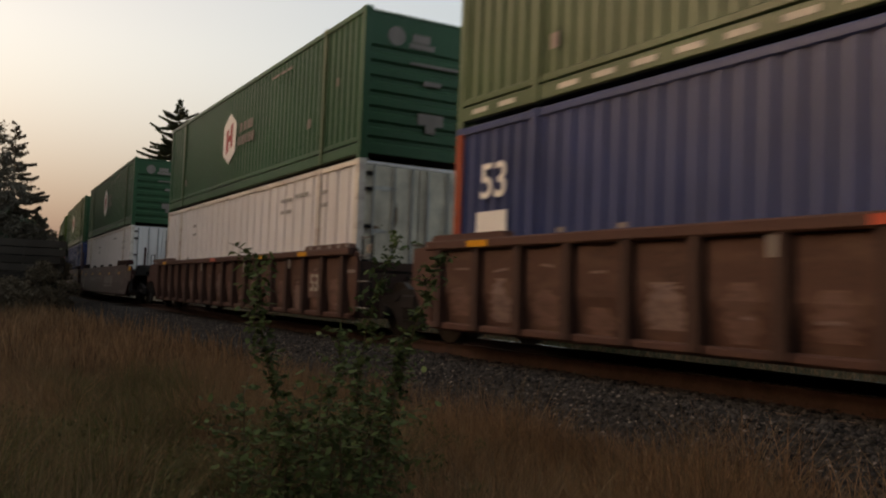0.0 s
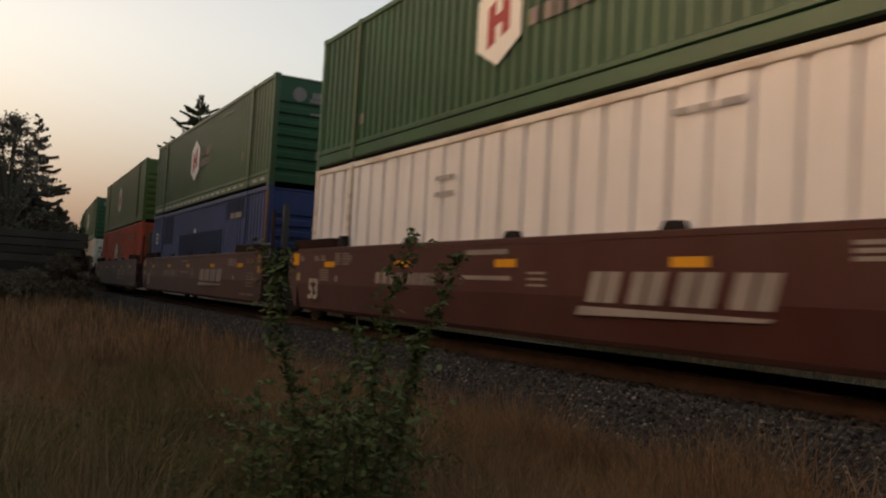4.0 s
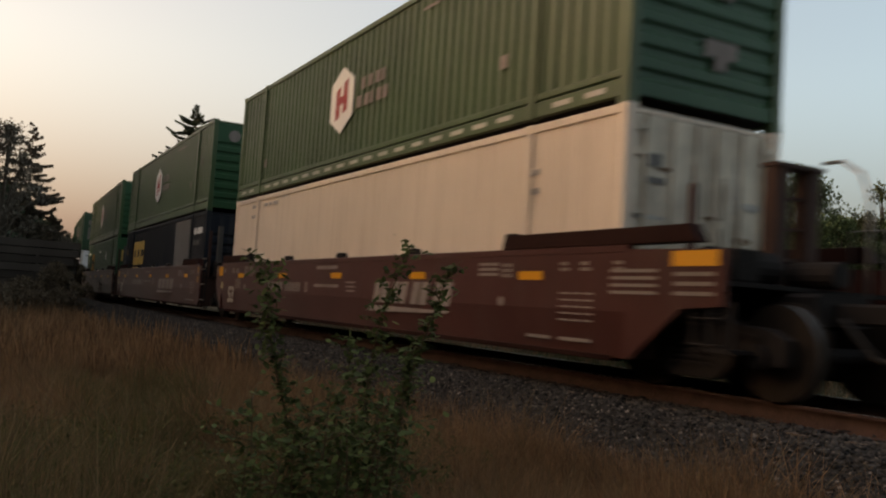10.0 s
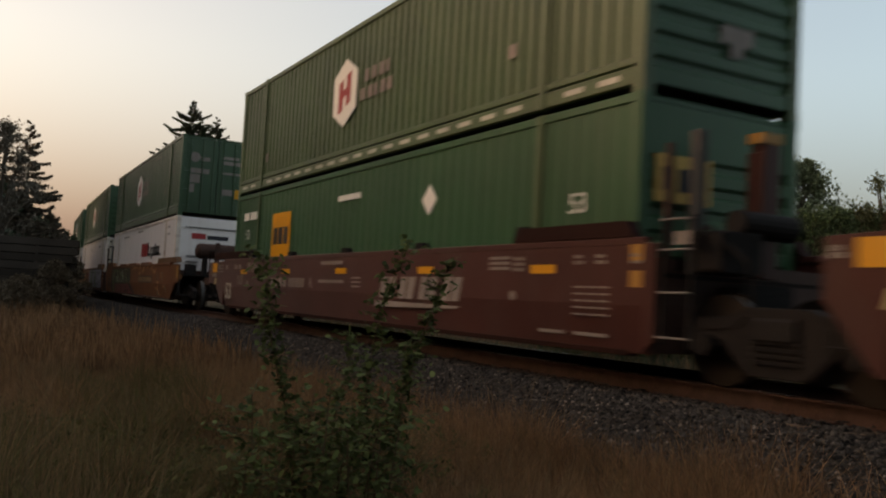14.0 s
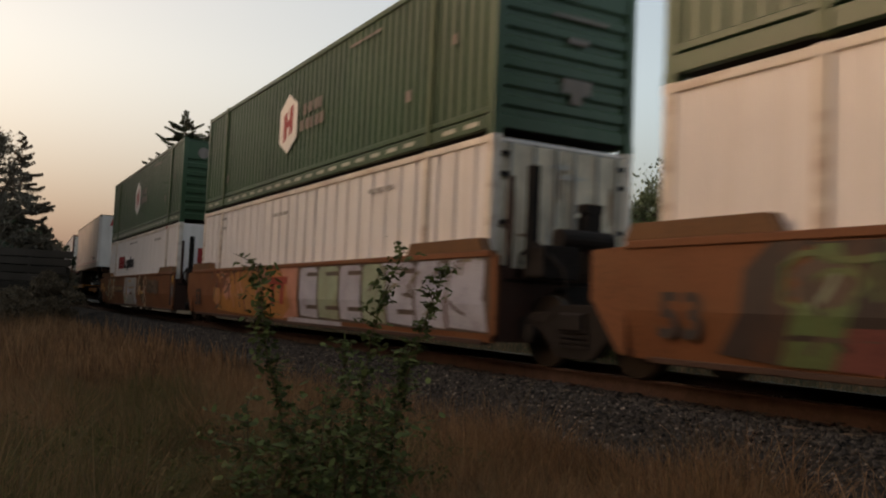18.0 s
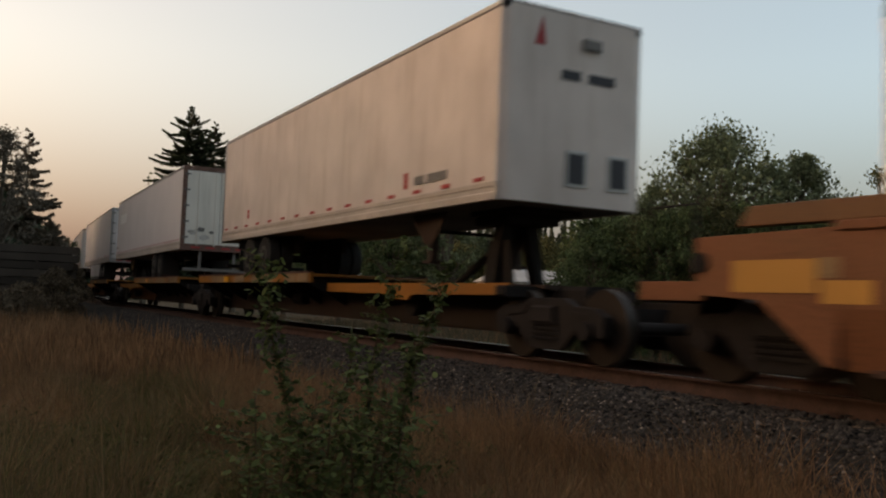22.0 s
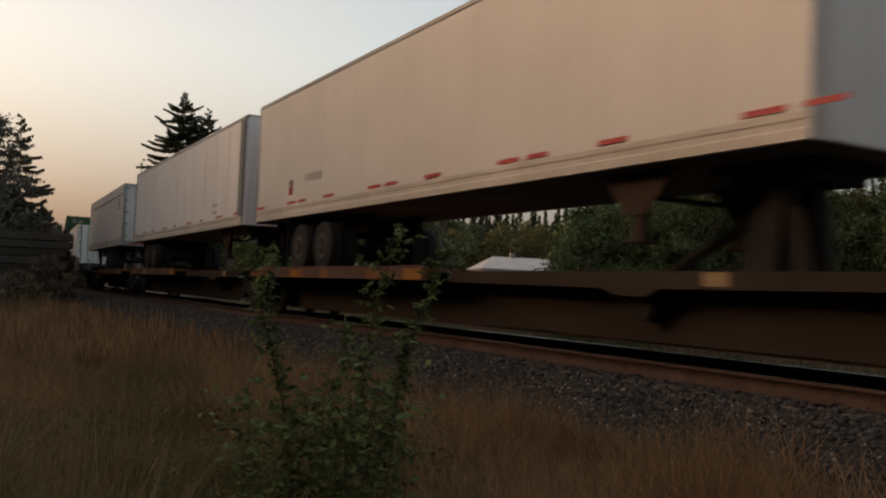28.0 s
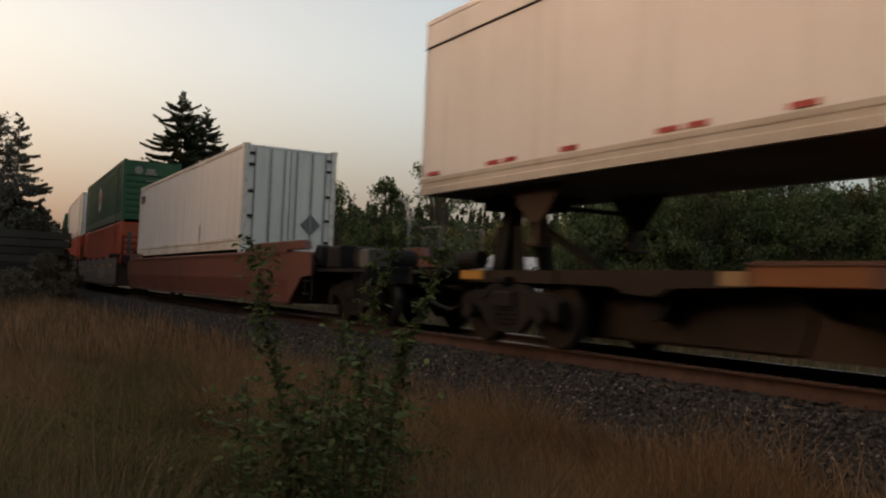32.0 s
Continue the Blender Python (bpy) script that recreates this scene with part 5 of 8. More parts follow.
for c in (wA, wB):
    lettering("53", xa(1.55), -1.47, 0.75, 0.34, CREAM_BOLD, c, "size_mark", bold=0.02)
    for du in (2.3, 5.0, 9.2, 15.3):
        part("yellow_reflector", flat_shape([(xa(du), 1.44), (xa(du) + 0.5, 1.44), (xa(du) + 0.5, 1.53), (xa(du), 1.53)], y=-1.572), YELLOW if du != 9.2 else ORANGE, c)
    bars(c, CREAM, xa(0.2), xa(-0.4), 1.1, 1.16, (1,), y=YS)
    part("paint_square", flat_shape([(xa(1.9), 0.62), (xa(1.2), 0.62), (xa(1.2), 1.12), (xa(1.9), 1.12)], y=-1.461), RUST_PALE, c)
    for du in (1.9, 1.45, 0.9, 0.45, 0.05, 12.3, 13.4):
        part("pale_spot", flat_shape([(xa(du), 1.57), (xa(du) + 0.15, 1.57), (xa(du) + 0.15, 1.63), (xa(du), 1.63)], y=-1.474), CREAM, c)
    for du, z in ((2.85, 1.2), (6.1, 1.15), (10.2, 1.2)):
        part("pale_plate", flat_shape([(xa(du), z), (xa(du) + 0.1, z), (xa(du) + 0.1, z + 0.2), (xa(du), z + 0.2)], y=-1.565), CREAM, c)


def paint_on(c, tint, pts, proud=0.0, name="spray_paint_patch"):
    """Paint that follows the upright upper sheet and the sloped lower one; pts are (du, z)."""
    pts = [(xa(a), z) for a, z in pts]
    s = Solid()
    for above in (True, False):
        p = cut_level(pts, 0.8, above)
        if len(p) > 2:
            s.along_y(p, YS - 0.004 - proud, YS + 0.004 - proud)
    ob = part(name, s, TINT[tint], c)
    for v in ob.data.vertices:
        if v.co.z < 0.8:
            v.co.y += (0.8 - v.co.z) * 0.165
    return ob


def blob(c, tint, a, z, w, h, seed, proud=0.0):
    rng = random.Random(seed)
    paint_on(c, tint, [(a + w * math.cos(k * 0.4488) * rng.uniform(0.6, 1.1), z + h * math.sin(k * 0.4488) * rng.uniform(0.6, 1.1)) for k in range(14)], proud)


def strokes(c, count, a0, a1, z0, z1, tints, seed, width=0.07, proud=0.006, reach=(0.25, 0.7)):
    """Curved paint strokes over a field of a car's side."""
    rng = random.Random(seed)
    for i in range(count):
        x, z = a0 + (a1 - a0) * (i + rng.random()) / count, rng.uniform(z0, z1)
        ang, bend, ln = rng.choice((0.2, 1.5, 1.9, -1.4, 2.9)) + rng.uniform(-0.4, 0.4), rng.uniform(-1.5, 1.5), rng.uniform(*reach)
        left, right = [], []
        for k in range(8):
            a = ang + bend * k / 7
            x += math.cos(a) * ln / 7
            z = min(z1, max(z0, z + math.sin(a) * ln / 7))
            w = width * rng.uniform(0.42, 0.58)
            left.append((x - math.sin(a) * w, z + math.cos(a) * w))
            right.append((x + math.sin(a) * w, z - math.cos(a) * w))
        paint_on(c, tints[i % len(tints)], left + right[::-1], proud + 0.0012 * (i % 5), "paint_stroke")


def ring(c, tint, a, z, w, h, seed, width=0.05, proud=0.012):
    """An uneven closed outline, as of one painted letter."""
    rng = random.Random(seed)
    k = [rng.uniform(0.75, 1.1) for _ in range(12)]
    at_angle = lambda i, g: (a + (w * k[i % 12] - g) * math.cos(i * 0.5236) * 1.1, z + (h * k[i % 12] - g) * math.sin(i * 0.5236) * 1.1)
    for i in range(12):
        if rng.random() < 0.85:
            paint_on(c, tint, [at_angle(i, 0), at_angle(i + 1, 0), at_angle(i + 1, width), at_angle(i, width)], proud, "paint_stroke")


def graffiti():
    # broad pale letter blocks with dark joints over half of one car
    edges = (7.15, 6.1, 5.0, 3.95, 2.95, 1.9, 0.9, -0.25)
    paint_on(wJ, "spray_charcoal", [(7.25, 0.38), (-0.35, 0.4), (-0.3, 1.46), (7.25, 1.47)], -0.002)
    for i, (a, b) in enumerate(zip(edges, edges[1:])):
        t = "spray_pale_blue" if i % 2 == 0 or i > 3 else "spray_pale_green"
        g = 0.05
        paint_on(wJ, t, [(a - g, 0.45), (b + g, 0.42), (b + g, 1.38), (b + 0.16, 1.44), (a - 0.14, 1.44), (a - g, 1.36)], 0.004)
        if i in (0, 1, 2, 4):
            for z in (1.26, 0.6):
                paint_on(wJ, "spray_charcoal", [(a - 0.45, z), (b + g, z), (b + g, z + 0.08), (a - 0.45, z + 0.08)], 0.009)
    paint_on(wJ, "spray_pale_blue", [(8.05, 0.27), (5.0, 0.27), (5.0, 0.38), (7.9, 0.4)], 0.0)
    strokes(wJ, 26, -0.2, 3.4, 0.55, 1.42, ("spray_charcoal", "spray_grey_green", "spray_pale_blue"), 41, 0.05, 0.01)
    paint_on(wJ, "spray_amber", [(13.4, 0.42), (11.2, 0.36), (8.3, 0.34), (7.6, 0.6), (7.9, 1.2), (8.6, 1.44), (11.8, 1.46), (12.9, 1.2)], -0.003)
    paint_on(wJ, "spray_pink", [(8.3, 0.36), (7.35, 0.42), (7.3, 1.46), (8.5, 1.47), (8.0, 1.15), (7.75, 0.62)], -0.001)
    for a, z, w, h, t, k in ((12.6, 1.0, 0.5, 0.3, "spray_pink", 81), (13.6, 0.8, 0.45, 0.3, "spray_tan", 82), (9.6, 1.3, 0.3, 0.14, "spray_charcoal", 83), (9.9, 0.5, 0.28, 0.2, "spray_dark", 84), (10.8, 0.62, 0.4, 0.22, "spray_tan", 85)):
        blob(wJ, t, a, z, w, h, k, 0.002 + 0.001 * (k - 80))
    # worn red road marks: two upright blocks and a bar
    for a, b, z, zz in ((9.25, 7.9, 1.1, 1.27), (8.98, 8.74, 0.66, 1.1), (8.36, 8.12, 0.66, 1.1)):
        part("red_worn_mark", flat_shape([(xa(a), z), (xa(b), z), (xa(b), zz), (xa(a), zz)], y=YS - 0.012 + max(0, 0.8 - z) * 0.08), WORNRED, wJ)
    strokes(wJ, 40, 9.4, 14.2, 0.45, 1.45, ("spray_tan", "spray_maroon", "spray_pink", "spray_charcoal"), 42, 0.07)
    # dark lettering field with pale green edges over a maroon foot
    paint_on(wI, "spray_dark", [(14.35, 0.7), (9.6, 0.74), (8.6, 0.9), (8.9, 1.44), (14.1, 1.44)], 0.002)
    paint_on(wI, "spray_dark", [(15.2, 0.4), (14.5, 0.34), (14.3, 0.85), (14.45, 1.25), (14.05, 1.46), (14.55, 1.46), (14.85, 1.2), (14.9, 0.8)], 0.007)
    paint_on(wI, "spray_green", [(14.5, 0.34), (13.95, 0.34), (13.7, 0.9), (13.85, 1.42), (14.05, 1.42), (14.3, 0.85)], 0.004)
    paint_on(wI, "spray_maroon", [(14.5, 0.34), (8.3, 0.3), (8.8, 0.55), (9.7, 0.78), (14.65, 0.78)], 0.0)
    paint_on(wI, "spray_dark", [(9.6, 0.82), (8.9, 0.56), (8.0, 0.3), (7.6, 0.28), (8.3, 0.62), (8.9, 0.86)], 0.006)
    for i in range(6):
        a = 14.0 - i * 0.92
        blob(wI, "spray_dark" if i % 2 else "spray_charcoal", a, 1.08, 0.4, 0.27, 200 + i, 0.006)
        ring(wI, "spray_pale_green" if i == 3 else "spray_green", a, 1.08, 0.45, 0.3, 210 + i, 0.05)
    strokes(wI, 34, 9.0, 14.2, 0.8, 1.42, ("spray_green", "spray_dark", "spray_green", "spray_pale_green"), 43, 0.06, 0.016, (0.3, 0.8))
    strokes(wI, 14, 9.2, 14.5, 0.36, 0.6, ("spray_dark", "spray_charcoal"), 44, 0.05, 0.004, (0.4, 0.9))
    strokes(wI, 14, 2.2, 8.4, 1.2, 1.45, ("spray_tan",), 45, 0.1)
    strokes(wI, 12, 0.8, 2.4, 0.4, 1.2, ("spray_grey_green", "spray_tan"), 46, 0.08)
    part("number_board", flat_shape([(xa(6.45), 0.82), (xa(3.3), 0.82), (xa(3.3), 1.09), (xa(6.45), 1.09)], y=YS), TINT["spray_dark"], wI)
    bars(wI, DECK_WORN, xa(6.35), xa(3.4), 0.86, 1.05, (4, 1, 3, 1, 4, 2, 4, 1, 4, 1, 4, 1, 4, 1, 4), y=YS - 0.005, name="number_bar")
    # pale panel with smudged bars, a brown and yellow shape with cream edge, a dark scribble
    paint_on(wK, "spray_teal", [(10.15, 0.34), (7.0, 0.34), (6.9, 1.4), (10.0, 1.48)], 0.002)
    for i in range(34):
        blob(wK, ("spray_pale_blue", "spray_teal", "spray_pink_grey", "spray_teal", "spray_pale_green")[i % 5], 7.2 + 2.75 * ((i * 0.618) % 1), 0.48 + 0.88 * ((i * 0.382) % 1), 0.3, 0.14, 500 + i, 0.003 + 0.0004 * i)
    for a, b, z, zz, t in ((8.6, 7.4, 0.98, 1.06, "spray_tan"), (8.75, 8.25, 1.24, 1.34, "spray_ochre"), (9.3, 9.1, 0.7, 1.1, "spray_tan"), (8.2, 7.9, 0.72, 0.84, "spray_maroon")):
        paint_on(wK, t, [(a, z), (b, z + 0.02), (b, zz), (a, zz - 0.02)], 0.02)
    for a, z, w, h, t, k in ((6.35, 1.1, 0.3, 0.36, "spray_umber", 61), (5.6, 1.15, 0.34, 0.3, "spray_umber", 62), (5.35, 0.66, 0.5, 0.3, "spray_umber", 65), (5.9, 0.92, 0.3, 0.2, "spray_tan", 66), (5.3, 0.82, 0.3, 0.07, "spray_ochre", 67)):
        blob(wK, t, a, z, w, h, k, 0.004 * (k - 60))
    for a, z, w, h, k in ((4.75, 1.16, 0.3, 0.28, 71), (4.95, 0.62, 0.32, 0.3, 72), (6.0, 1.1, 0.32, 0.4, 73)):
        ring(wK, "spray_cream", a, z, w, h, k, 0.07, 0.03)
    smear = random.Random(48)
    for i in range(60):
        a = 2.3 + 2.1 * smear.random() ** 1.3
        blob(wK, ("spray_smear", "spray_umber", "spray_smear", "spray_smear_pale")[i % 4], a, 0.9 + 0.42 * smear.random() - 0.1 * (4.4 - a) * 0.5, smear.uniform(0.2, 0.42), smear.uniform(0.04, 0.12), 700 + i, 0.002 + 0.0003 * i)
    for k in range(5):  # faint stencilled lines by the lead end
        bars(wK, LEDGE_BROWN, xa(1.35), xa(0.65), 0.98 + 0.07 * k, 1.01 + 0.07 * k, ((5, 1, 3), (2, 1, 4, 1, 2), (6, 1, 1))[k % 3], y=YS - 0.003, name="stencil_bar")
    for a in (2.0, 1.65, 1.2, 0.8):
        bars(wK, LEDGE_BROWN, xa(a), xa(a - 0.16), 1.36, 1.42, (1,), y=YS - 0.003, name="stencil_bar")
    strokes(wK, 40, 12.9, 15.4, 0.45, 1.42, ("spray_cream", "spray_grey_green", "spray_tan", "spray_pale_green"), 49, 0.07)
    part("number_board", flat_shape([(xa(12.75), 0.85), (xa(10.3), 0.85), (xa(10.3), 1.1), (xa(12.75), 1.1)], y=YS - 0.02), TINT["spray_dark"], wK)
    bars(wK, DECK_WORN, xa(12.65), xa(10.4), 0.89, 1.06, (4, 1, 3, 1, 4, 2, 4, 1, 4, 1, 4, 1, 4, 1, 4), y=YS - 0.025, name="number_bar")
    for c in (wI, wJ, wK):
        if c is not wK:
            lettering("53", xa(15.65), YS - 0.006, 0.54, 0.46, TINT["spray_dark"], c, "size_mark", bold=0.04)
            continue
        part("yellow_plate", flat_shape([(xa(17.6), 0.93), (xa(16.67), 0.93), (xa(16.67), 1.23), (xa(17.6), 1.23)], y=YS), PLATE, c)
        part("yellow_plate", flat_shape([(xa(16.62), 0.84), (xa(16.14), 0.84), (xa(16.14), 1.04), (xa(16.62), 1.04)], y=YS), PLATE, c)
        part("pale_plate", flat_shape([(xa(16.66), 1.06), (xa(16.45), 1.06), (xa(16.45), 1.24), (xa(16.66), 1.24)], y=YS), DECK_WORN, c)
        part("pipe_socket", Solid().cyl((xa(18.0), -1.47, 1.22), "y", 0.1, 0.05, 14), DARKSTEEL, c)
    part("yellow_plate", flat_shape([(xa(-1.38), 1.02), (xa(-1.7), 1.02), (xa(-1.7), 1.42), (xa(-1.38), 1.42)], y=YS), PLATE, wI)


graffiti()

# bogies shared between the units of one car, and at its two outer ends
for name in "ACDFGIJ":
    bogie(stack_u[name] + 8.075 + 9.78)
for name in "CFI":
    bogie(stack_u[name] + 8.075 - 9.0)
for name in "BEHK":
    bogie(stack_u[name] + 8.075 + 9.3)
for u in (BX_U - 6.85, BX_U + 17.0, S1_U + 17.9, S2_U + 17.3, S3_U - 1.0, S3_U + 17.3):
    bogie(u)


# ---------------------------------------------------------------- spine cars and trailers
def spine_car(u0, wheels_at, hitch_at, dull=False, dark_beam=False, tail=8.9, bogie_within=False):
    """One platform of a spine car: box beam, yellow wheel deck from wheels_at[0] to [1], hitch stand."""
    c = root("spine_car", "dark brown spine car with dull orange wheel deck, carrying a trailer" if dull else "rusty orange spine car with a yellow wheel deck, carrying a trailer", "spine car", "spine cars of the train")
    X = lambda u: u0 - u
    e, foot = (-0.17, 0.17) if dull else (0.0, 0.3)  # the dull cars sit lower
    back = -tail + 3.3 if bogie_within else -tail  # the deep beam stops short of a bogie under its end
    # the beam's dark paint also carries the shadow under the wheel deck
    part("centre_beam", Solid().along_x([(-0.42, foot), (0.42, foot), (0.42, 0.95 + e * 0.4), (0.62, 0.98 + e * 0.4), (0.62, 1.03 + e * 0.4), (-0.62, 1.03 + e * 0.4), (-0.62, 0.98 + e * 0.4), (-0.42, 0.95 + e * 0.4)], back, 8.9), GRIMY, c)
    beam_paint, deck_paint = (BEAM_DULL, DECK_DULL) if dull else (BEAM_DULL if dark_beam else BEAM_ORANGE, DECKYEL)
    a, b = X(wheels_at[1]), X(wheels_at[0])
    h = X(hitch_at)
    lo, hi = (b, 8.85) if h > b else (back + 0.05, a)
    mid = (lo + hi) / 2
    # panel in the beam's own paint, only clear of the deck's shadow
    part("beam_panel", Solid().along_y([(lo + 0.12, foot + 0.04), (hi - 0.1, foot + 0.04), (hi, 0.5), (hi, 0.93 + e * 0.4), (lo - 0.1, 0.93 + e * 0.4), (lo - 0.1, 0.6)], -0.47, -0.42), beam_paint, c)
    part("walkway_edge", Solid().along_y([(lo, 0.86), (mid - 0.6, 0.84), (mid - 0.45, 0.76), (mid + 0.1, 0.74), (mid + 0.3, 0.84), (hi - 0.3, 0.87), (hi - 0.3, 1.04), (lo, 1.04)], -1.0, -0.95), deck_paint if not dull else beam_paint, c)
    part("walkway", Solid().box(lo, hi - 0.3, -0.95, -0.63, 0.98, 1.03), RUST, c)
    part("edge_patch", Solid().box(mid + 1.0, mid + 1.35, -1.006, -1.0, 0.88, 1.03), DECK_WORN, c)
    part("brake_bracket", Solid().along_y([(mid - 0.5, 0.72), (mid + 0.1, 0.72), (mid - 0.1, 0.46), (mid - 0.3, 0.46)], -0.75, -0.47), DARKSTEEL, c, bevel=0.02)
    deck = part("wheel_deck", Solid().box(a, b, -1.38, 1.38, 1.17 + e, 1.23 + e), deck_paint, c, bevel=0.01)
    for y0, y1 in ((-1.4, -1.32), (1.32, 1.4)):
        part("deck_edge", Solid().box(a, b, y0, y1, 1.04 + e, 1.26 + e, 0.012), deck_paint, deck)
        part("deck_kerb", Solid().box(a, b, y0 - 0.02 if y0 < 0 else y0, y1 if y0 < 0 else y1 + 0.02, 1.235 + e, 1.275 + e), RUST, deck)
    part("deck_marker", Solid().box(b - 0.75, b - 0.12, -1.412, -1.4, 1.05 + e, 1.23 + e), DECK_WORN if not dull else DECKYEL, deck)
    for f, w in ((0.25, 0.9), (0.47, 0.55), (0.68, 1.1), (0.88, 0.5)):
        part("worn_patch", Solid().box(a + (b - a) * f - w, a + (b - a) * f + w * 0.6, -1.407, -1.4, 1.045 + e, 1.225 + e), DECK_WORN if not dull else RUST, deck)
    part("deck_marker", Solid().box(a + 2.9, a + 3.4, -1.411, -1.4, 1.06 + e, 1.2 + e), YELLOW if not dull else DECKYEL, deck)
    n = 7
    for i in range(n):
        x = a + 0.3 + i * (b - a - 0.6) / (n - 1)
        part("outrigger", Solid().along_x([(-1.32, 1.17 + e), (-1.32, 1.03 + e), (-0.4, 0.55), (0.4, 0.55), (1.32, 1.03 + e), (1.32, 1.17 + e)], x - 0.05, x + 0.05), DARKSTEEL, c)
    for sy in (-1, 1):
        part("hitch_strut", Solid().along_x([(sy * 0.1, 2.02), (sy * 0.34, 2.02), (sy * 0.5, 1.03), (sy * 0.36, 1.03)], h - 0.12, h + 0.12), DARKSTEEL, c)
    part("hitch_head", Solid().box(h - 0.5, h + 0.5, -0.5, 0.5, 2.0, 2.14, 0.03), DARKSTEEL, c)
    part("hitch_brace", Solid().tube([(h, 0, 1.95), (h + (1.9 if h < 0 else -1.9), 0, 1.05)], 0.07), DARKSTEEL, c)
    part("hitch_plate", Solid().along_y([(h - 0.45, 1.04), (h + 0.45, 1.04), (h + 0.3, 1.75), (h - 0.3, 1.75)], -0.34, -0.3), DARKSTEEL, c)
    for d, reach, arm in ((-1, tail, tail - 2.4 if bogie_within else tail - 0.4), (1, 8.9, 8.5)):
        part("beam_end_casting", Solid().box(d * reach, d * (reach + 0.6), -0.36, 0.36, 0.72, 1.02, 0.06), CAST, c)
        part("bolster_arm", Solid().box(d * arm, d * (arm + 0.25), -1.2, 1.2, 0.84, 0.94 if bogie_within else 1.0, 0.03), CAST, c)
    if bogie_within:
        part("beam_neck", Solid().box(-tail, back + 0.1, -0.4, 0.4, 0.8, 1.0, 0.02), GRIMY, c)
        part("neck_walkway", Solid().box(-tail, back, -1.0, 1.0, 0.97, 1.03).box(-tail, back, -1.02, -0.97, 0.86, 1.03), beam_paint, c)
        part("end_platform", Solid().box(-tail - 0.1, -tail + 0.9, -1.36, 1.36, 0.96, 1.02).box(-tail - 0.1, -tail - 0.02, -1.36, 1.36, 0.8, 1.08), DARKSTEEL, c)
        part("yellow_plate", Solid().box(-tail + 1.0, -tail + 1.6, -1.05, -1.02, 0.9, 1.03), PLATE, c)
        part("brake_cylinder", Solid().cyl((-tail + 0.9, -0.8, 1.2), "x", 0.14, 0.6, 14), DARKSTEEL, c, bevel=0.02)
        part("end_handrail", Solid().tube([(-tail + 0.1, -1.25, 1.0), (-tail + 0.1, -1.25, 1.7), (-tail + 0.7, -1.25, 1.7), (-tail + 0.7, -1.25, 1.0)], 0.018), GREY_PATCH, c, smooth=True)
        part("coupler", Solid().box(-tail - 1.2, -tail - 0.5, -0.12, 0.12, 0.76, 0.98, 0.03), DARKSTEEL, c)
    part("brake_cylinder", Solid().cyl((-h * 0.2, -0.5, 0.68), "x", 0.13, 0.7, 14), DARKSTEEL, c)
    return rolling(c, u0)


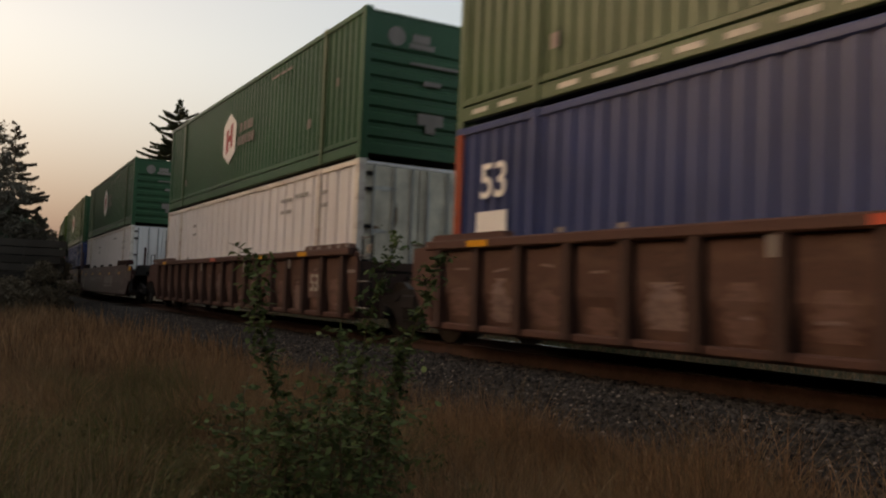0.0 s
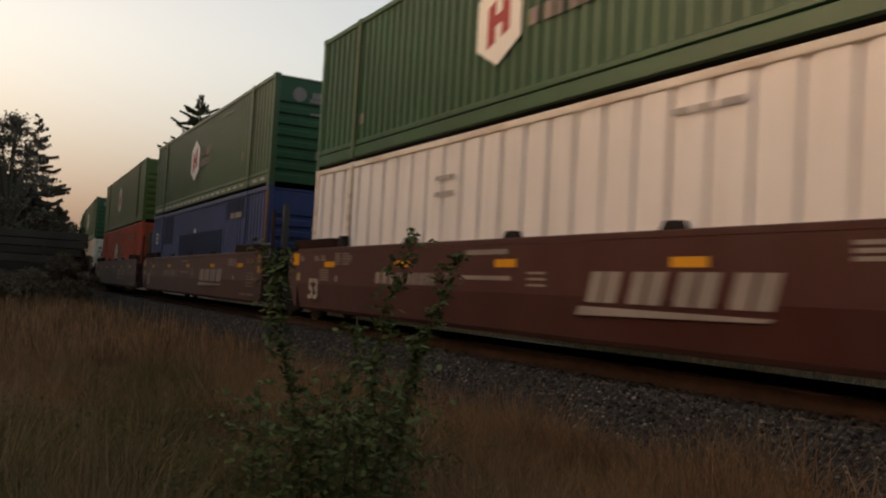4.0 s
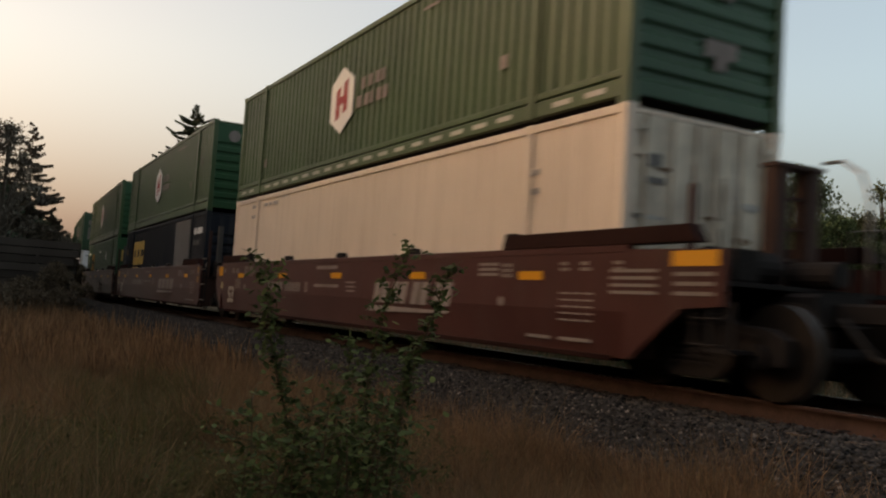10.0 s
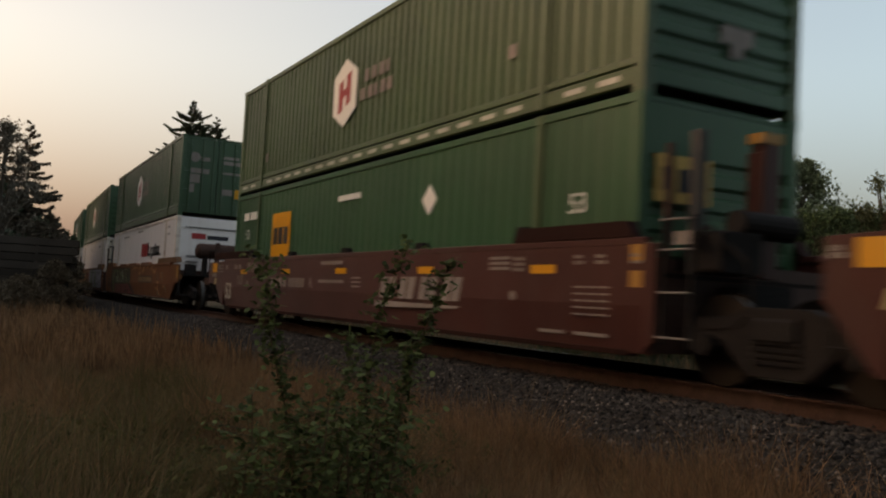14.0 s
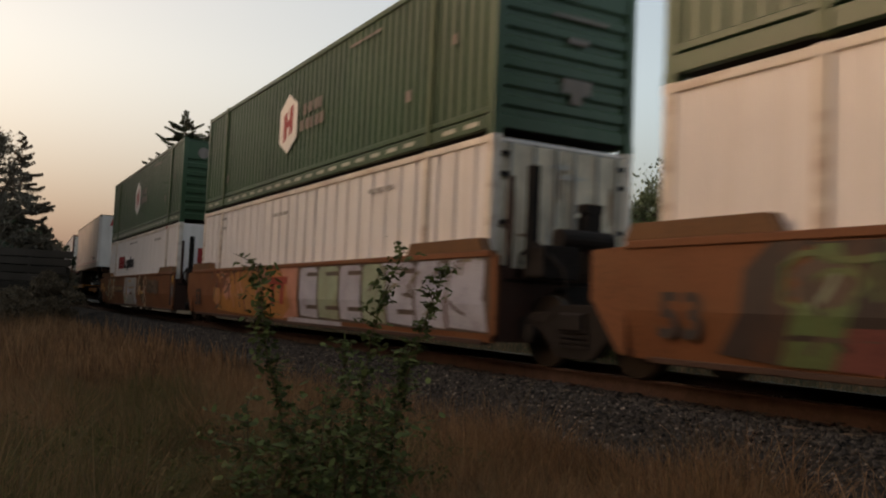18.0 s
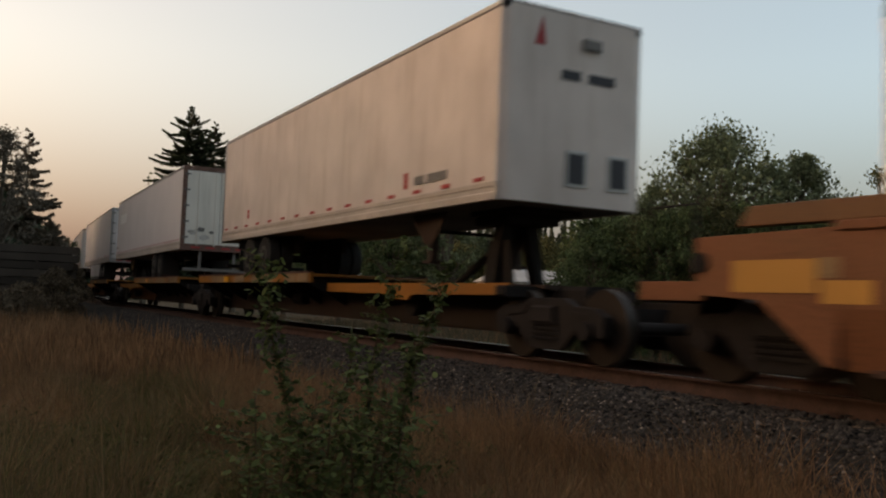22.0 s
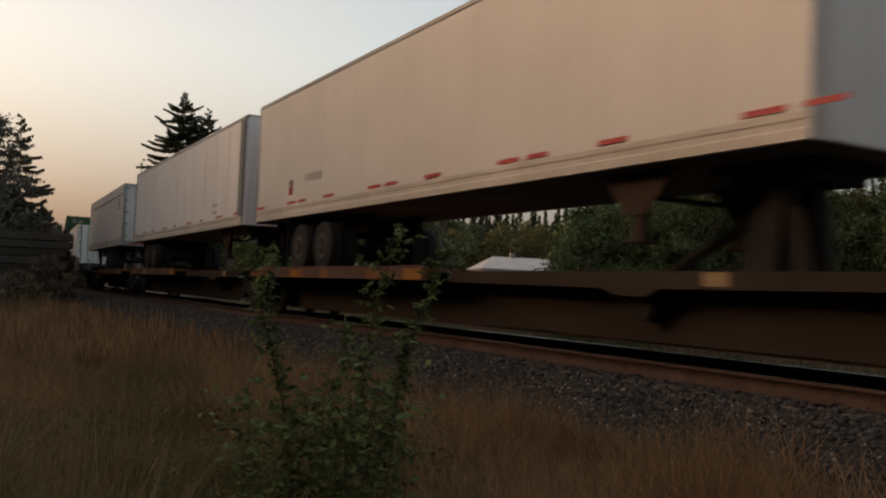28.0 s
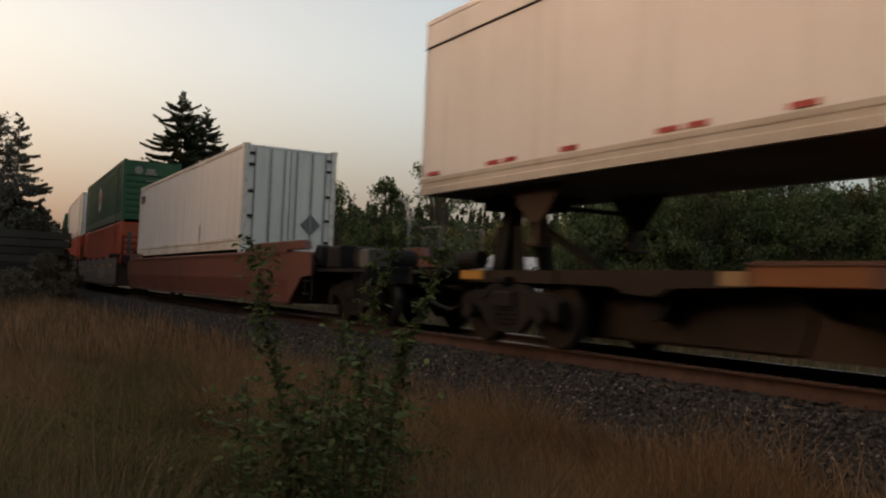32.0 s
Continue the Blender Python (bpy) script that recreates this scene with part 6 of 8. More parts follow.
def trailer(label, u, length, doors_lead, ribs=0.0, skirt=False, nose_round=0.12, top=5.12, foot=2.2, tandem=None, strips="dense", band=False, body=TRAILER, drop=0.0):
    """u: leading end. The trailer's own x = 0 is its middle."""
    t = root("semi_trailer", label, "semi-trailer", "trailers on the spine cars")
    hl, w = length / 2, 1.3
    d = 1 if doors_lead else -1  # where the doors are
    z0, z1 = foot, top
    for sy in (-1, 1):
        part("side_wall", Solid().box(-hl + 0.06, hl - 0.06, sy * w, sy * (w - 0.05), z0 + 0.27, z1 - 0.1), body, t)
        part("top_rail", Solid().box(-hl + 0.05, hl - 0.05, sy * (w + 0.012), sy * (w - 0.08), z1 - 0.1, z1, 0.02), ALU if not band else body, t)
        part("bottom_rail", Solid().along_x([(sy * (w + 0.015), z0 + 0.02), (sy * (w + 0.015), z0 + 0.12), (sy * (w + 0.002), z0 + 0.14), (sy * (w + 0.002), z0 + 0.2), (sy * (w + 0.012), z0 + 0.22), (sy * (w + 0.012), z0 + 0.28), (sy * (w - 0.06), z0 + 0.28), (sy * (w - 0.06), z0 + 0.02)], -hl + 0.05, hl - 0.05), TRAILER_RAIL, t)
        if band:
            part("upper_band", Solid().box(-hl + 0.06, hl - 0.06, sy * (w + 0.01), sy * (w - 0.02), z1 - 0.45, z1 - 0.12, 0.008), body, t)
            part("band_seam", Solid().box(-hl + 0.06, hl - 0.06, sy * (w + 0.013), sy * w, z1 - 0.485, z1 - 0.455), DARKSTEEL, t)
        if ribs:
            n = int((length - 0.6) / ribs)
            for i in range(n + 1):
                x = -hl + 0.3 + i * (length - 0.6) / n
                part("side_post", Solid().along_x([(sy * (w + 0.014), z0 + 0.3), (sy * (w + 0.014), z1 - 0.14), (sy * (w - 0.01), z1 - 0.14), (sy * (w - 0.01), z0 + 0.3)], x - 0.05, x + 0.05), body, t, bevel=0.006)
    # red and white reflector strips on the near bottom rail
    n = {"dense": 15, "pairs": 9, "long": 8, "dots": 26}[strips]
    for i in range(n):
        x = -hl + 0.5 + i * (length - 1.0) / (n - 1)
        ln = {"dense": 0.16, "pairs": 0.2, "long": 0.32, "dots": 0.1}[strips]
        part("red_reflector", Solid().box(x - ln, x + ln * 0.6, -w - 0.02, -w - 0.005, z0 + 0.31, z0 + 0.37), REDMARK, t)
        if strips in ("pairs", "long") and i % 2:
            part("red_reflector", Solid().box(x + ln * 1.2, x + ln * 2.6, -w - 0.02, -w - 0.005, z0 + 0.31, z0 + 0.37), REDMARK, t)
    part("roof", Solid().box(-hl + 0.06, hl - 0.06, -w + 0.05, w - 0.05, z1 - 0.05, z1 - 0.01), ALU, t)
    part("floor_frame", Solid().box(-hl + 0.1, hl - 0.1, -w + 0.1, w - 0.1, z0 + 0.02, z0 + 0.24), UNDERSIDE, t)
    # nose
    nx = -d * hl
    r = nose_round
    prof = [(nx + d * r * (1 - math.sin(a)), -w + r * (1 - math.cos(a))) for a in [k * math.pi / 10 for k in range(6)]]
    full = [(nx + d * (r + 0.05), -w)] + prof + [(x, -y) for x, y in prof[::-1]] + [(nx + d * (r + 0.05), w)]
    nose = Solid().add([(x, y, z) for z in (z0 + 0.03, z1 - 0.02) for x, y in full], [(i, i + 1, len(full) + i + 1, len(full) + i) for i in range(len(full) - 1)] + [tuple(range(len(full)))[::-1], tuple(range(len(full), 2 * len(full)))])
    part("nose_wall", nose, body, t, smooth=False)
    part("nose_top_cap", Solid().box(nx - (-d) * 0.01, nx + d * 0.25, -w + 0.03, w - 0.03, z1 - 0.1, z1 + 0.02, 0.03), DARKSTEEL, t)
    # doors
    dx = d * hl
    door_paint = TRAILER_END if body == TRAILER_TAN else TRAILER_END_DULL
    frame_mat = RUST_PALE if label.startswith("plain white trailer with rusty") else ALU
    part("rear_frame", Solid().box(dx, dx - d * 0.12, -w - 0.01, -w + 0.12, z0 - 0.02, z1).box(dx, dx - d * 0.12, w - 0.12, w + 0.01, z0 - 0.02, z1).box(dx, dx - d * 0.12, -w + 0.12, w - 0.12, z1 - 0.15, z1).box(dx, dx - d * 0.12, -w + 0.12, w - 0.12, z0 - 0.02, z0 + 0.2), frame_mat, t, bevel=0.01)
    for y0, y1 in ((-w + 0.13, -0.01), (0.01, w - 0.13)):
        door = part("rear_door", Solid().box(dx - d * 0.01, dx - d * 0.06, y0, y1, z0 + 0.21, z1 - 0.16), door_paint, t, bevel=0.008)
        for q in (0.35, 0.86) if y0 < 0 else (0.14, 0.65):
            yy = y0 + (y1 - y0) * q
            part("locking_rod", Solid().cyl((dx + d * 0.015, yy, (z0 + z1) / 2), "z", 0.02, z1 - z0 - 0.3, 8), door_paint, door)
        for k in range(5):
            zz = z0 + 0.4 + k * 0.55
            yy = y0 if y0 < -0.5 else y1
            part("hinge", Solid().box(dx + d * 0.02, dx - d * 0.02, yy - 0.1, yy + 0.1, zz, zz + 0.06), GREY_PATCH, door)
        scuff = random.Random(int(u * 10 + y0 * 7))
        for k in range(4 if u < 160 else 0):
            cy, cz = y0 + (y1 - y0) * (0.2 + 0.2 * k + scuff.uniform(-0.06, 0.06)), z0 + 0.66 + scuff.uniform(-0.06, 0.06) - (0.22 if k == 2 else 0)
            w, h = scuff.uniform(0.1, 0.2), scuff.uniform(0.04, 0.12)
            ring_pts = [(cy + w * math.cos(j * 0.6283) * scuff.uniform(0.7, 1.1), cz + h * math.sin(j * 0.6283) * scuff.uniform(0.7, 1.1)) for j in range(10)]
            xs = (dx - d * 0.01, dx + d * (0.002 + 0.001 * k))
            part("scuff_mark", Solid().add([(x, a, b) for x in xs for a, b in ring_pts], [(j, (j + 1) % 10, 10 + (j + 1) % 10, 10 + j) for j in range(10)] + [tuple(range(10))[::-1], tuple(range(10, 20))]), GREY_PATCH if k % 2 else SCUFF, door)
    for y in (-0.95, -0.45, 0.1, 0.6):
        part("rear_reflector", Solid().box(dx + d * 0.003, dx - d * 0.01, y, y + 0.32, z0 + 0.06, z0 + 0.12), REDMARK, t)
    # bumper guard under the doors
    part("rear_guard", Solid().box(dx - d * 0.1, dx - d * 0.2, -1.15, 1.15, z0 - 0.72, z0 - 0.62).box(dx - d * 0.1, dx - d * 0.2, -0.65, -0.55, z0 - 0.62, z0).box(dx - d * 0.1, dx - d * 0.2, 0.55, 0.65, z0 - 0.62, z0), GREY_PATCH if body == TRAILER_TAN else DARKSTEEL, t, bevel=0.01)
    # wheels
    tx = [hl - q for q in tandem]
    for x in tx:
        for sy in (-1, 1):
            ty = part("tyre", Solid().cyl((x, sy * 1.1, z0 - 0.5 - drop), "y", 0.5, 0.28, 30), RUBBER, t, bevel=0.04)
            part("rim", Solid().cyl((x, sy * 1.235, z0 - 0.5 - drop), "y", 0.27, 0.03, 22).cyl((x, sy * 1.25, z0 - 0.5 - drop), "y", 0.08, 0.06, 14), ALU if skirt else RIM, ty)
            # flat dark disc stands for the shade in the hub's recess
            part("rim_dish", Solid().cyl((x, sy * 1.247, z0 - 0.5 - drop), "y", 0.17, 0.012, 18), DARKSTEEL, ty)
            part("inner_tyre", Solid().cyl((x, sy * 0.78, z0 - 0.5 - drop), "y", 0.5, 0.28, 24), RUBBER, t)
        part("axle", Solid().cyl((x, 0, z0 - 0.5 - drop), "y", 0.07, 2.1, 10), DARKSTEEL, t)
    bx0, bx1 = min(tx) - 0.9, max(tx) + 0.9
    sx0, sx1 = sorted((dx - d * 0.25, sum(tx) / 2))
    for y in (-0.56, 0.56):  # slider rails running back to the doors
        part("slider_rail", Solid().box(sx0, sx1, y - 0.05, y + 0.05, z0 - 0.24, z0 + 0.02), DARKSTEEL, t)
    for k in range(4):
        q = sx0 + (sx1 - sx0) * (k + 0.5) / 4
        part("cross_member", Solid().box(q - 0.04, q + 0.04, -0.95, 0.95, z0 - 0.2, z0 + 0.02), DARKSTEEL, t)
    part("tandem_frame", Solid().box(bx0, bx1, -0.62, -0.5, z0 - 0.35, z0 + 0.02).box(bx0, bx1, 0.5, 0.62, z0 - 0.35, z0 + 0.02), DARKSTEEL, t)
    ax = (max(tx) + 0.75) if d > 0 else (min(tx) - 0.75)
    for sy in (-1, 1):
        part("mud_flap", Solid().box(ax - 0.01, ax + 0.01, sy * 0.65, sy * 1.25, z0 - 0.85, z0), RUBBER, t)
    # landing legs, folded up
    lx = -d * (hl - (3.2 if body == TRAILER_TAN else 2.7))
    for sy in (-1, 1):
        leg = part("landing_leg", Solid().box(lx - 0.07, lx + 0.07, sy * 0.85 - 0.07, sy * 0.85 + 0.07, z0 - 0.78, z0 + 0.02).box(lx - 0.15, lx + 0.15, sy * 0.85 - 0.14, sy * 0.85 + 0.14, z0 - 0.83, z0 - 0.78), GRIMY, t, bevel=0.008)
        part("leg_bracket", Solid().along_y([(lx - 0.62, z0 + 0.02), (lx + 0.62, z0 + 0.02), (lx + 0.16, z0 - 0.5), (lx - 0.16, z0 - 0.5)], sy * 0.95, sy * 0.92), DECK_WORN if body == TRAILER_TAN else GRIMY, leg)
    part("leg_brace", Solid().box(lx - 0.03, lx + 0.03, -0.85, 0.85, z0 - 0.3, z0 - 0.24), DARKSTEEL, t)
    part("kingpin_plate", Solid().box(nx + d * 0.5, nx + d * 1.9, -0.6, 0.6, z0 - 0.06, z0 + 0.02), DARKSTEEL, t)
    if skirt:
        a, b = (hl - 5.4), (hl - 11.0)
        sk = Solid().along_y([(b, z0), (a + 0.1, z0), (a - 0.25, z0 - 0.72), (b + 0.1, z0 - 0.72)], -1.28, -1.24)
        part("side_skirt", sk, body, t, bevel=0.008)
        part("skirt_edge", Solid().along_y([(b + 0.1, z0 - 0.86), (a - 0.32, z0 - 0.86), (a - 0.25, z0 - 0.72), (b + 0.1, z0 - 0.72)], -1.275, -1.245), GREY_PATCH, t)
    return rolling(t, u + hl), hl


def tbar(t, material, x0, x1, z0, z1, cuts=(1,)):
    bars(t, material, x0, x1, z0, z1, cuts, y=-1.3 - 0.012)


tL, hL = trailer("smooth white trailer with rounded nose, dark roof edge", 117.78, 14.75, False, nose_round=0.18, tandem=(10.92, 12.22), strips="dense", body=TRAILER_DUSTY)
tM, hM = trailer("plain white trailer with rusty door frame, worn doors leading", 138.05, 16.15, True, tandem=(4.1, 5.4), strips="dots", nose_round=0.1, body=TRAILER_TAN)
tN, hN = trailer("white trailer with upright side seams and a side skirt", 156.95, 16.15, True, ribs=1.2, skirt=True, tandem=(3.4, 4.7), strips="pairs")
tO, hO = trailer("plain white trailer with nose leading, red reflector dashes", 177.1, 16.15, False, tandem=(11.8, 13.15), strips="long", nose_round=0.3, drop=0.16, body=TRAILER_DULL)
tY, hY = trailer("white trailer with upright side seams and dark corner post", 194.45, 16.4, False, ribs=1.22, tandem=(12.2, 13.5), strips="pairs", drop=0.16)
tZ, hZ = trailer("cream white trailer with a flag decal and upper band", 214.35, 14.63, True, tandem=(4.2, 5.5), strips="pairs", band=True, drop=0.16, top=5.07)
spine_car(126.4, (124.9, 134.6), 119.2, dark_beam=True)
spine_car(145.6, (137.7, 147.1), 153.2)
spine_car(164.8, (156.6, 166.3), 172.0)
spine_car(184.1, (184.1, 193.1), 178.3, True)
spine_car(203.3, (201.9, 210.5), 195.9, True)
spine_car(222.4, (213.5, 222.2), 227.8, True, tail=6.6, bogie_within=True)
for u in (116.9, 135.7, 155.2, 174.5, 193.7, 212.4, 226.72):
    bogie(u)


def trailer_marks():
    # nose of the first trailer: bars, two dark openings, red triangle
    for y0, y1 in ((-0.25, 0.1), (0.25, 0.75)):
        part("number_bar", Solid().box(hL + 0.002, hL + 0.012, y0, y1, 4.1, 4.25), BLACKMARK, tL)
    part("nose_lamp", Solid().box(hL, hL + 0.06, 0.12, 0.45, 4.6, 4.76), GREY_PATCH, tL)
    for y in (0.05, 0.85):
        vent = part("vent_frame", Solid().box(hL, hL + 0.02, y - 0.2, y + 0.2, 2.5, 3.05), ALU, tL, bevel=0.01)
        part("vent_opening", Solid().box(hL + 0.012, hL + 0.026, y - 0.15, y + 0.15, 2.55, 3.0), BLACKMARK, vent)
    part("red_triangle", Solid().add([(hL + 0.006, -0.75, 4.55), (hL + 0.006, -0.55, 4.55), (hL + 0.006, -0.62, 5.0), (hL - 0.01, -0.75, 4.55), (hL - 0.01, -0.55, 4.55), (hL - 0.01, -0.62, 5.0)], [(0, 1, 2), (5, 4, 3), (0, 3, 4, 1), (1, 4, 5, 2), (2, 5, 3, 0)]), REDMARK, tL)
    tbar(tL, GREY_PATCH, hL - 2.6, hL - 1.5, 2.66, 2.8, (3, 1, 6))
    tbar(tL, REDMARK, hL - 3.0, hL - 2.85, 2.62, 2.9)
    tbar(tL, REDMARK, -hL + 2.5, -hL + 2.65, 2.72, 2.95)
    # second trailer: faint sign of four blocks near its nose
    for k in range(4):
        x = -hM + 1.0 + k * 0.52
        part("pale_sign_block", flat_shape([(x, 3.95), (x + 0.4, 3.95), (x + 0.44, 4.4), (x + 0.04, 4.4)], y=-1.306), PALE_SIGN, tM)
    tbar(tM, FAINT, -hM + 0.3, -hM + 0.8, 2.75, 2.85)
    tbar(tN, FAINT, -hN + 0.25, -hN + 0.8, 2.85, 3.0, (2, 1, 2, 1, 3))
    tbar(tO, FAINT, -hO + 3.4, -hO + 4.3, 2.95, 3.1)
    tbar(tO, REDMARK, -hO + 2.4, -hO + 2.62, 2.72, 2.9)
    tbar(tO, GREY_PATCH, -hO + 2.4, -hO + 2.62, 2.92, 3.05)
    tbar(tY, FAINT, hY - 3.1, hY - 2.6, 2.85, 2.95, (2, 1, 2))
    tbar(tY, FAINT, hY - 3.1, hY - 2.6, 2.65, 2.75, (2, 1, 3))
    part("dark_corner_post", Solid().box(hY - 0.42, hY - 0.02, -1.318, -1.29, 2.45, 5.02), GREY_PATCH, tY)
    # flag decal: dark canton and stripes
    x, z = hZ - 1.72, 3.93
    part("flag_field", flat_shape([(x, z), (x + 0.62, z), (x + 0.62, z + 0.5), (x, z + 0.5)], y=-1.304), TRAILER, tZ)
    for k in range(4):
        part("flag_stripe", flat_shape([(x, z + k * 0.14), (x + 0.62, z + k * 0.14), (x + 0.62, z + 0.07 + k * 0.14), (x, z + 0.07 + k * 0.14)], y=-1.308), FADED_RED, tZ)
    part("flag_canton", flat_shape([(x, z + 0.24), (x + 0.28, z + 0.24), (x + 0.28, z + 0.5), (x, z + 0.5)], y=-1.312), GREY_PATCH, tZ)


trailer_marks()

# ---------------------------------------------------------------- ground, ballast, track
GROUND = -0.85
rng = np.random.default_rng(7)


def numpy_mesh(name, verts, quads, material, kind="", label="", category="", tris=False, smooth=False):
    me = bpy.data.meshes.new(name)
    verts = np.asarray(verts, np.float32)
    quads = np.asarray(quads, np.int32)
    k = quads.shape[1]
    me.vertices.add(len(verts))
    me.vertices.foreach_set("co", verts.ravel())
    me.loops.add(quads.size)
    me.loops.foreach_set("vertex_index", quads.ravel())
    me.polygons.add(len(quads))
    me.polygons.foreach_set("loop_start", np.arange(0, quads.size, k, dtype=np.int32))
    me.update(calc_edges=True)
    me.materials.append(material)
    if smooth:
        me.polygons.foreach_set("use_smooth", np.ones(len(quads), bool))
    ob = new(name, me)
    return tagged(ob, label, category, "", kind) if (label or kind) else ob


def ground_height(x, y):
    return GROUND + 0.05 * np.sin(x * 0.7 + 1.3) * np.cos(y * 0.5) + 0.04 * np.sin(x * 1.9 + y * 1.3)


def make_ground():
    near = np.linspace(-30, 30, 61)
    far = np.array([40, 60, 90, 140, 220, 400, 800, 1600, 3000.0])
    gx = np.concatenate([-far[::-1], near, far])
    X, Y = np.meshgrid(gx, gx + 10)
    Z = ground_height(X, Y)
    m = np.maximum(abs(X), abs(Y - 10))
    Z = np.where(m > 35, GROUND, Z)
    n = len(gx)
    v = np.stack([X.ravel(), Y.ravel(), Z.ravel()], 1)
    i = np.arange(n * n).reshape(n, n)
    q = np.stack([i[:-1, :-1].ravel(), i[:-1, 1:].ravel(), i[1:, 1:].ravel(), i[1:, :-1].ravel()], 1)
    numpy_mesh("ground", v, q, SOIL, "structure", "dry meadow ground with brown soil", "ground", smooth=True)


make_ground()


def swept(name, section, s0, s1, step, material, parent=None, kind="", label="", category=""):
    """A strip along the track: section is a list of (lat, z)."""
    ss = np.arange(s0, s1 + step / 2, step)
    v = [tuple(beside(s, lat, z)) for s in ss for lat, z in section]
    k = len(section)
    q = [(i * k + j, i * k + j + 1, (i + 1) * k + j + 1, (i + 1) * k + j) for i in range(len(ss) - 1) for j in range(k - 1)]
    ob = numpy_mesh(name, v, q, material, kind, label, category)
    ob.parent = parent
    return ob


BED = [(-4.2, GROUND - 0.3), (-3.0, GROUND + 0.15), (-1.75, -0.24), (-1.2, -0.2), (0, -0.2), (1.2, -0.2), (1.75, -0.24), (3.0, GROUND + 0.15), (4.2, GROUND - 0.3)]
swept("ballast_bed", BED, -60, 420, 2.0, BALLAST, kind="structure", label="grey crushed-stone ballast bed under the track", category="ballast bed")
track = root("railroad_track", "single railroad track with rusty rails on wooden ties", "railroad track", kind="structure")
for lat in (-0.7545, 0.7545):
    prof = [(lat - 0.075, -0.186), (lat - 0.075, -0.172), (lat - 0.012, -0.15), (lat - 0.012, -0.045), (lat - 0.037, -0.035), (lat - 0.037, -0.006), (lat - 0.03, 0.0)]
    prof = prof + [(2 * lat - a, z) for a, z in prof[::-1]]
    swept("rail", prof, -45, 400, 1.0, RAILSIDE, track)
    swept("rail_head_strip", [(lat - 0.03, 0.003), (lat + 0.03, 0.003)], -45, 400, 1.0, RAILTOP, track)
tie_mesh = plate_mesh = None
for i in range(230):
    s = -18 + i * 0.54
    x, y, h = track_at(s)
    if tie_mesh is None:
        t = Solid().box(-0.115, 0.115, -1.32, 1.32, -0.36, -0.19, 0.0).put("tie", TIEWOOD, track)
        tie_mesh = t.data
        p = Solid().box(-0.1, 0.1, -0.93, -0.58, -0.19, -0.172).box(-0.1, 0.1, 0.58, 0.93, -0.19, -0.172).put("tie_plate", RAILSIDE, track)
        p.data.name = "tie_plate"
        plate_mesh = p.data
    else:
        t = new("tie", tie_mesh)
        t.parent = track
        p = None
        if i < 110:
            p = new("tie_plate", plate_mesh)
            p.parent = track
    m = pose(x, y, 0, 0, 0, h + random.uniform(-1.2, 1.2)) @ Matrix.Translation((0, random.uniform(-0.06, 0.06), random.uniform(-0.006, 0.006)))
    t.matrix_basis = m
    if p:
        p.matrix_basis = pose(x, y, 0, 0, 0, h)


def stones(name, count, s0, s1, lat0, lat1, size, material, label):
    """Crushed stone: uneven eight-cornered lumps lying on the bed."""
    s = s0 + (s1 - s0) * rng.random(count) ** 1.4
    lat = lat0 + (lat1 - lat0) * rng.random(count)
    lats = np.array([b[0] for b in BED])
    zs = np.array([b[1] for b in BED])
    z = np.interp(lat, lats, zs)
    x = np.interp(s, _s, _x)
    y = np.interp(s, _s, _y)
    a = np.interp(s, _s, _psi) + math.pi
    c = np.stack([x + lat * np.sin(a), y - lat * np.cos(a), z], 1)
    r = size * (0.55 + 0.9 * rng.random(count) ** 2)
    base = np.array([(-1, -1, -1), (1, -1, -1), (1, 1, -1), (-1, 1, -1), (-1, -1, 1), (1, -1, 1), (1, 1, 1), (-1, 1, 1)], float) * 0.6
    v = base[None] * (0.55 + 0.75 * rng.random((count, 8, 1))) + 0.15 * rng.standard_normal((count, 8, 3))
    q = rng.standard_normal((count, 4))
    q /= np.linalg.norm(q, axis=1)[:, None]
    w, qx, qy, qz = q.T
    R = np.stack([1 - 2 * (qy ** 2 + qz ** 2), 2 * (qx * qy - w * qz), 2 * (qx * qz + w * qy), 2 * (qx * qy + w * qz), 1 - 2 * (qx ** 2 + qz ** 2), 2 * (qy * qz - w * qx), 2 * (qx * qz - w * qy), 2 * (qy * qz + w * qx), 1 - 2 * (qx ** 2 + qy ** 2)], 1).reshape(-1, 3, 3)
    v = np.einsum("nij,nkj->nki", R, v) * r[:, None, None] * np.array([1, 1, 0.8]) + c[:, None]
    f = np.array([(3, 2, 1, 0), (4, 5, 6, 7), (0, 1, 5, 4), (1, 2, 6, 5), (2, 3, 7, 6), (3, 0, 4, 7)])
    q = (np.arange(count)[:, None, None] * 8 + f[None]).reshape(-1, 4)
    numpy_mesh(name, v.reshape(-1, 3), q, material, "stuff", label, "gravel")


stones("ballast_stones", 85000, -17, 34, 0.85, 3.5, 0.026, STONE, "loose grey crushed stone along the track")
stones("ballast_at_rail", 9000, -17, 34, 0.8, 1.35, 0.04, STONE, "crushed stone heaped against the rail")
stones("ballast_stones_far_side", 16000, -17, 40, -3.2, 0.7, 0.042, STONE, "grey crushed stone between the rails")
stones("pale_ballast_stones", 9000, -17, 30, 0.95, 3.5, 0.019, STONE_PALE, "scattered pale stones in the ballast")


# ---------------------------------------------------------------- meadow
def lateral(x, y):
    """Distance to the middle of the track, growing towards the camera's side (good near the camera)."""
    i = np.argmin((_x[None, ::8] - x[:, None]) ** 2 + (_y[None, ::8] - y[:, None]) ** 2, axis=1) * 8
    a = _psi[i] + math.pi
    return (x - _x[i]) * np.sin(a) - (y - _y[i]) * np.cos(a)


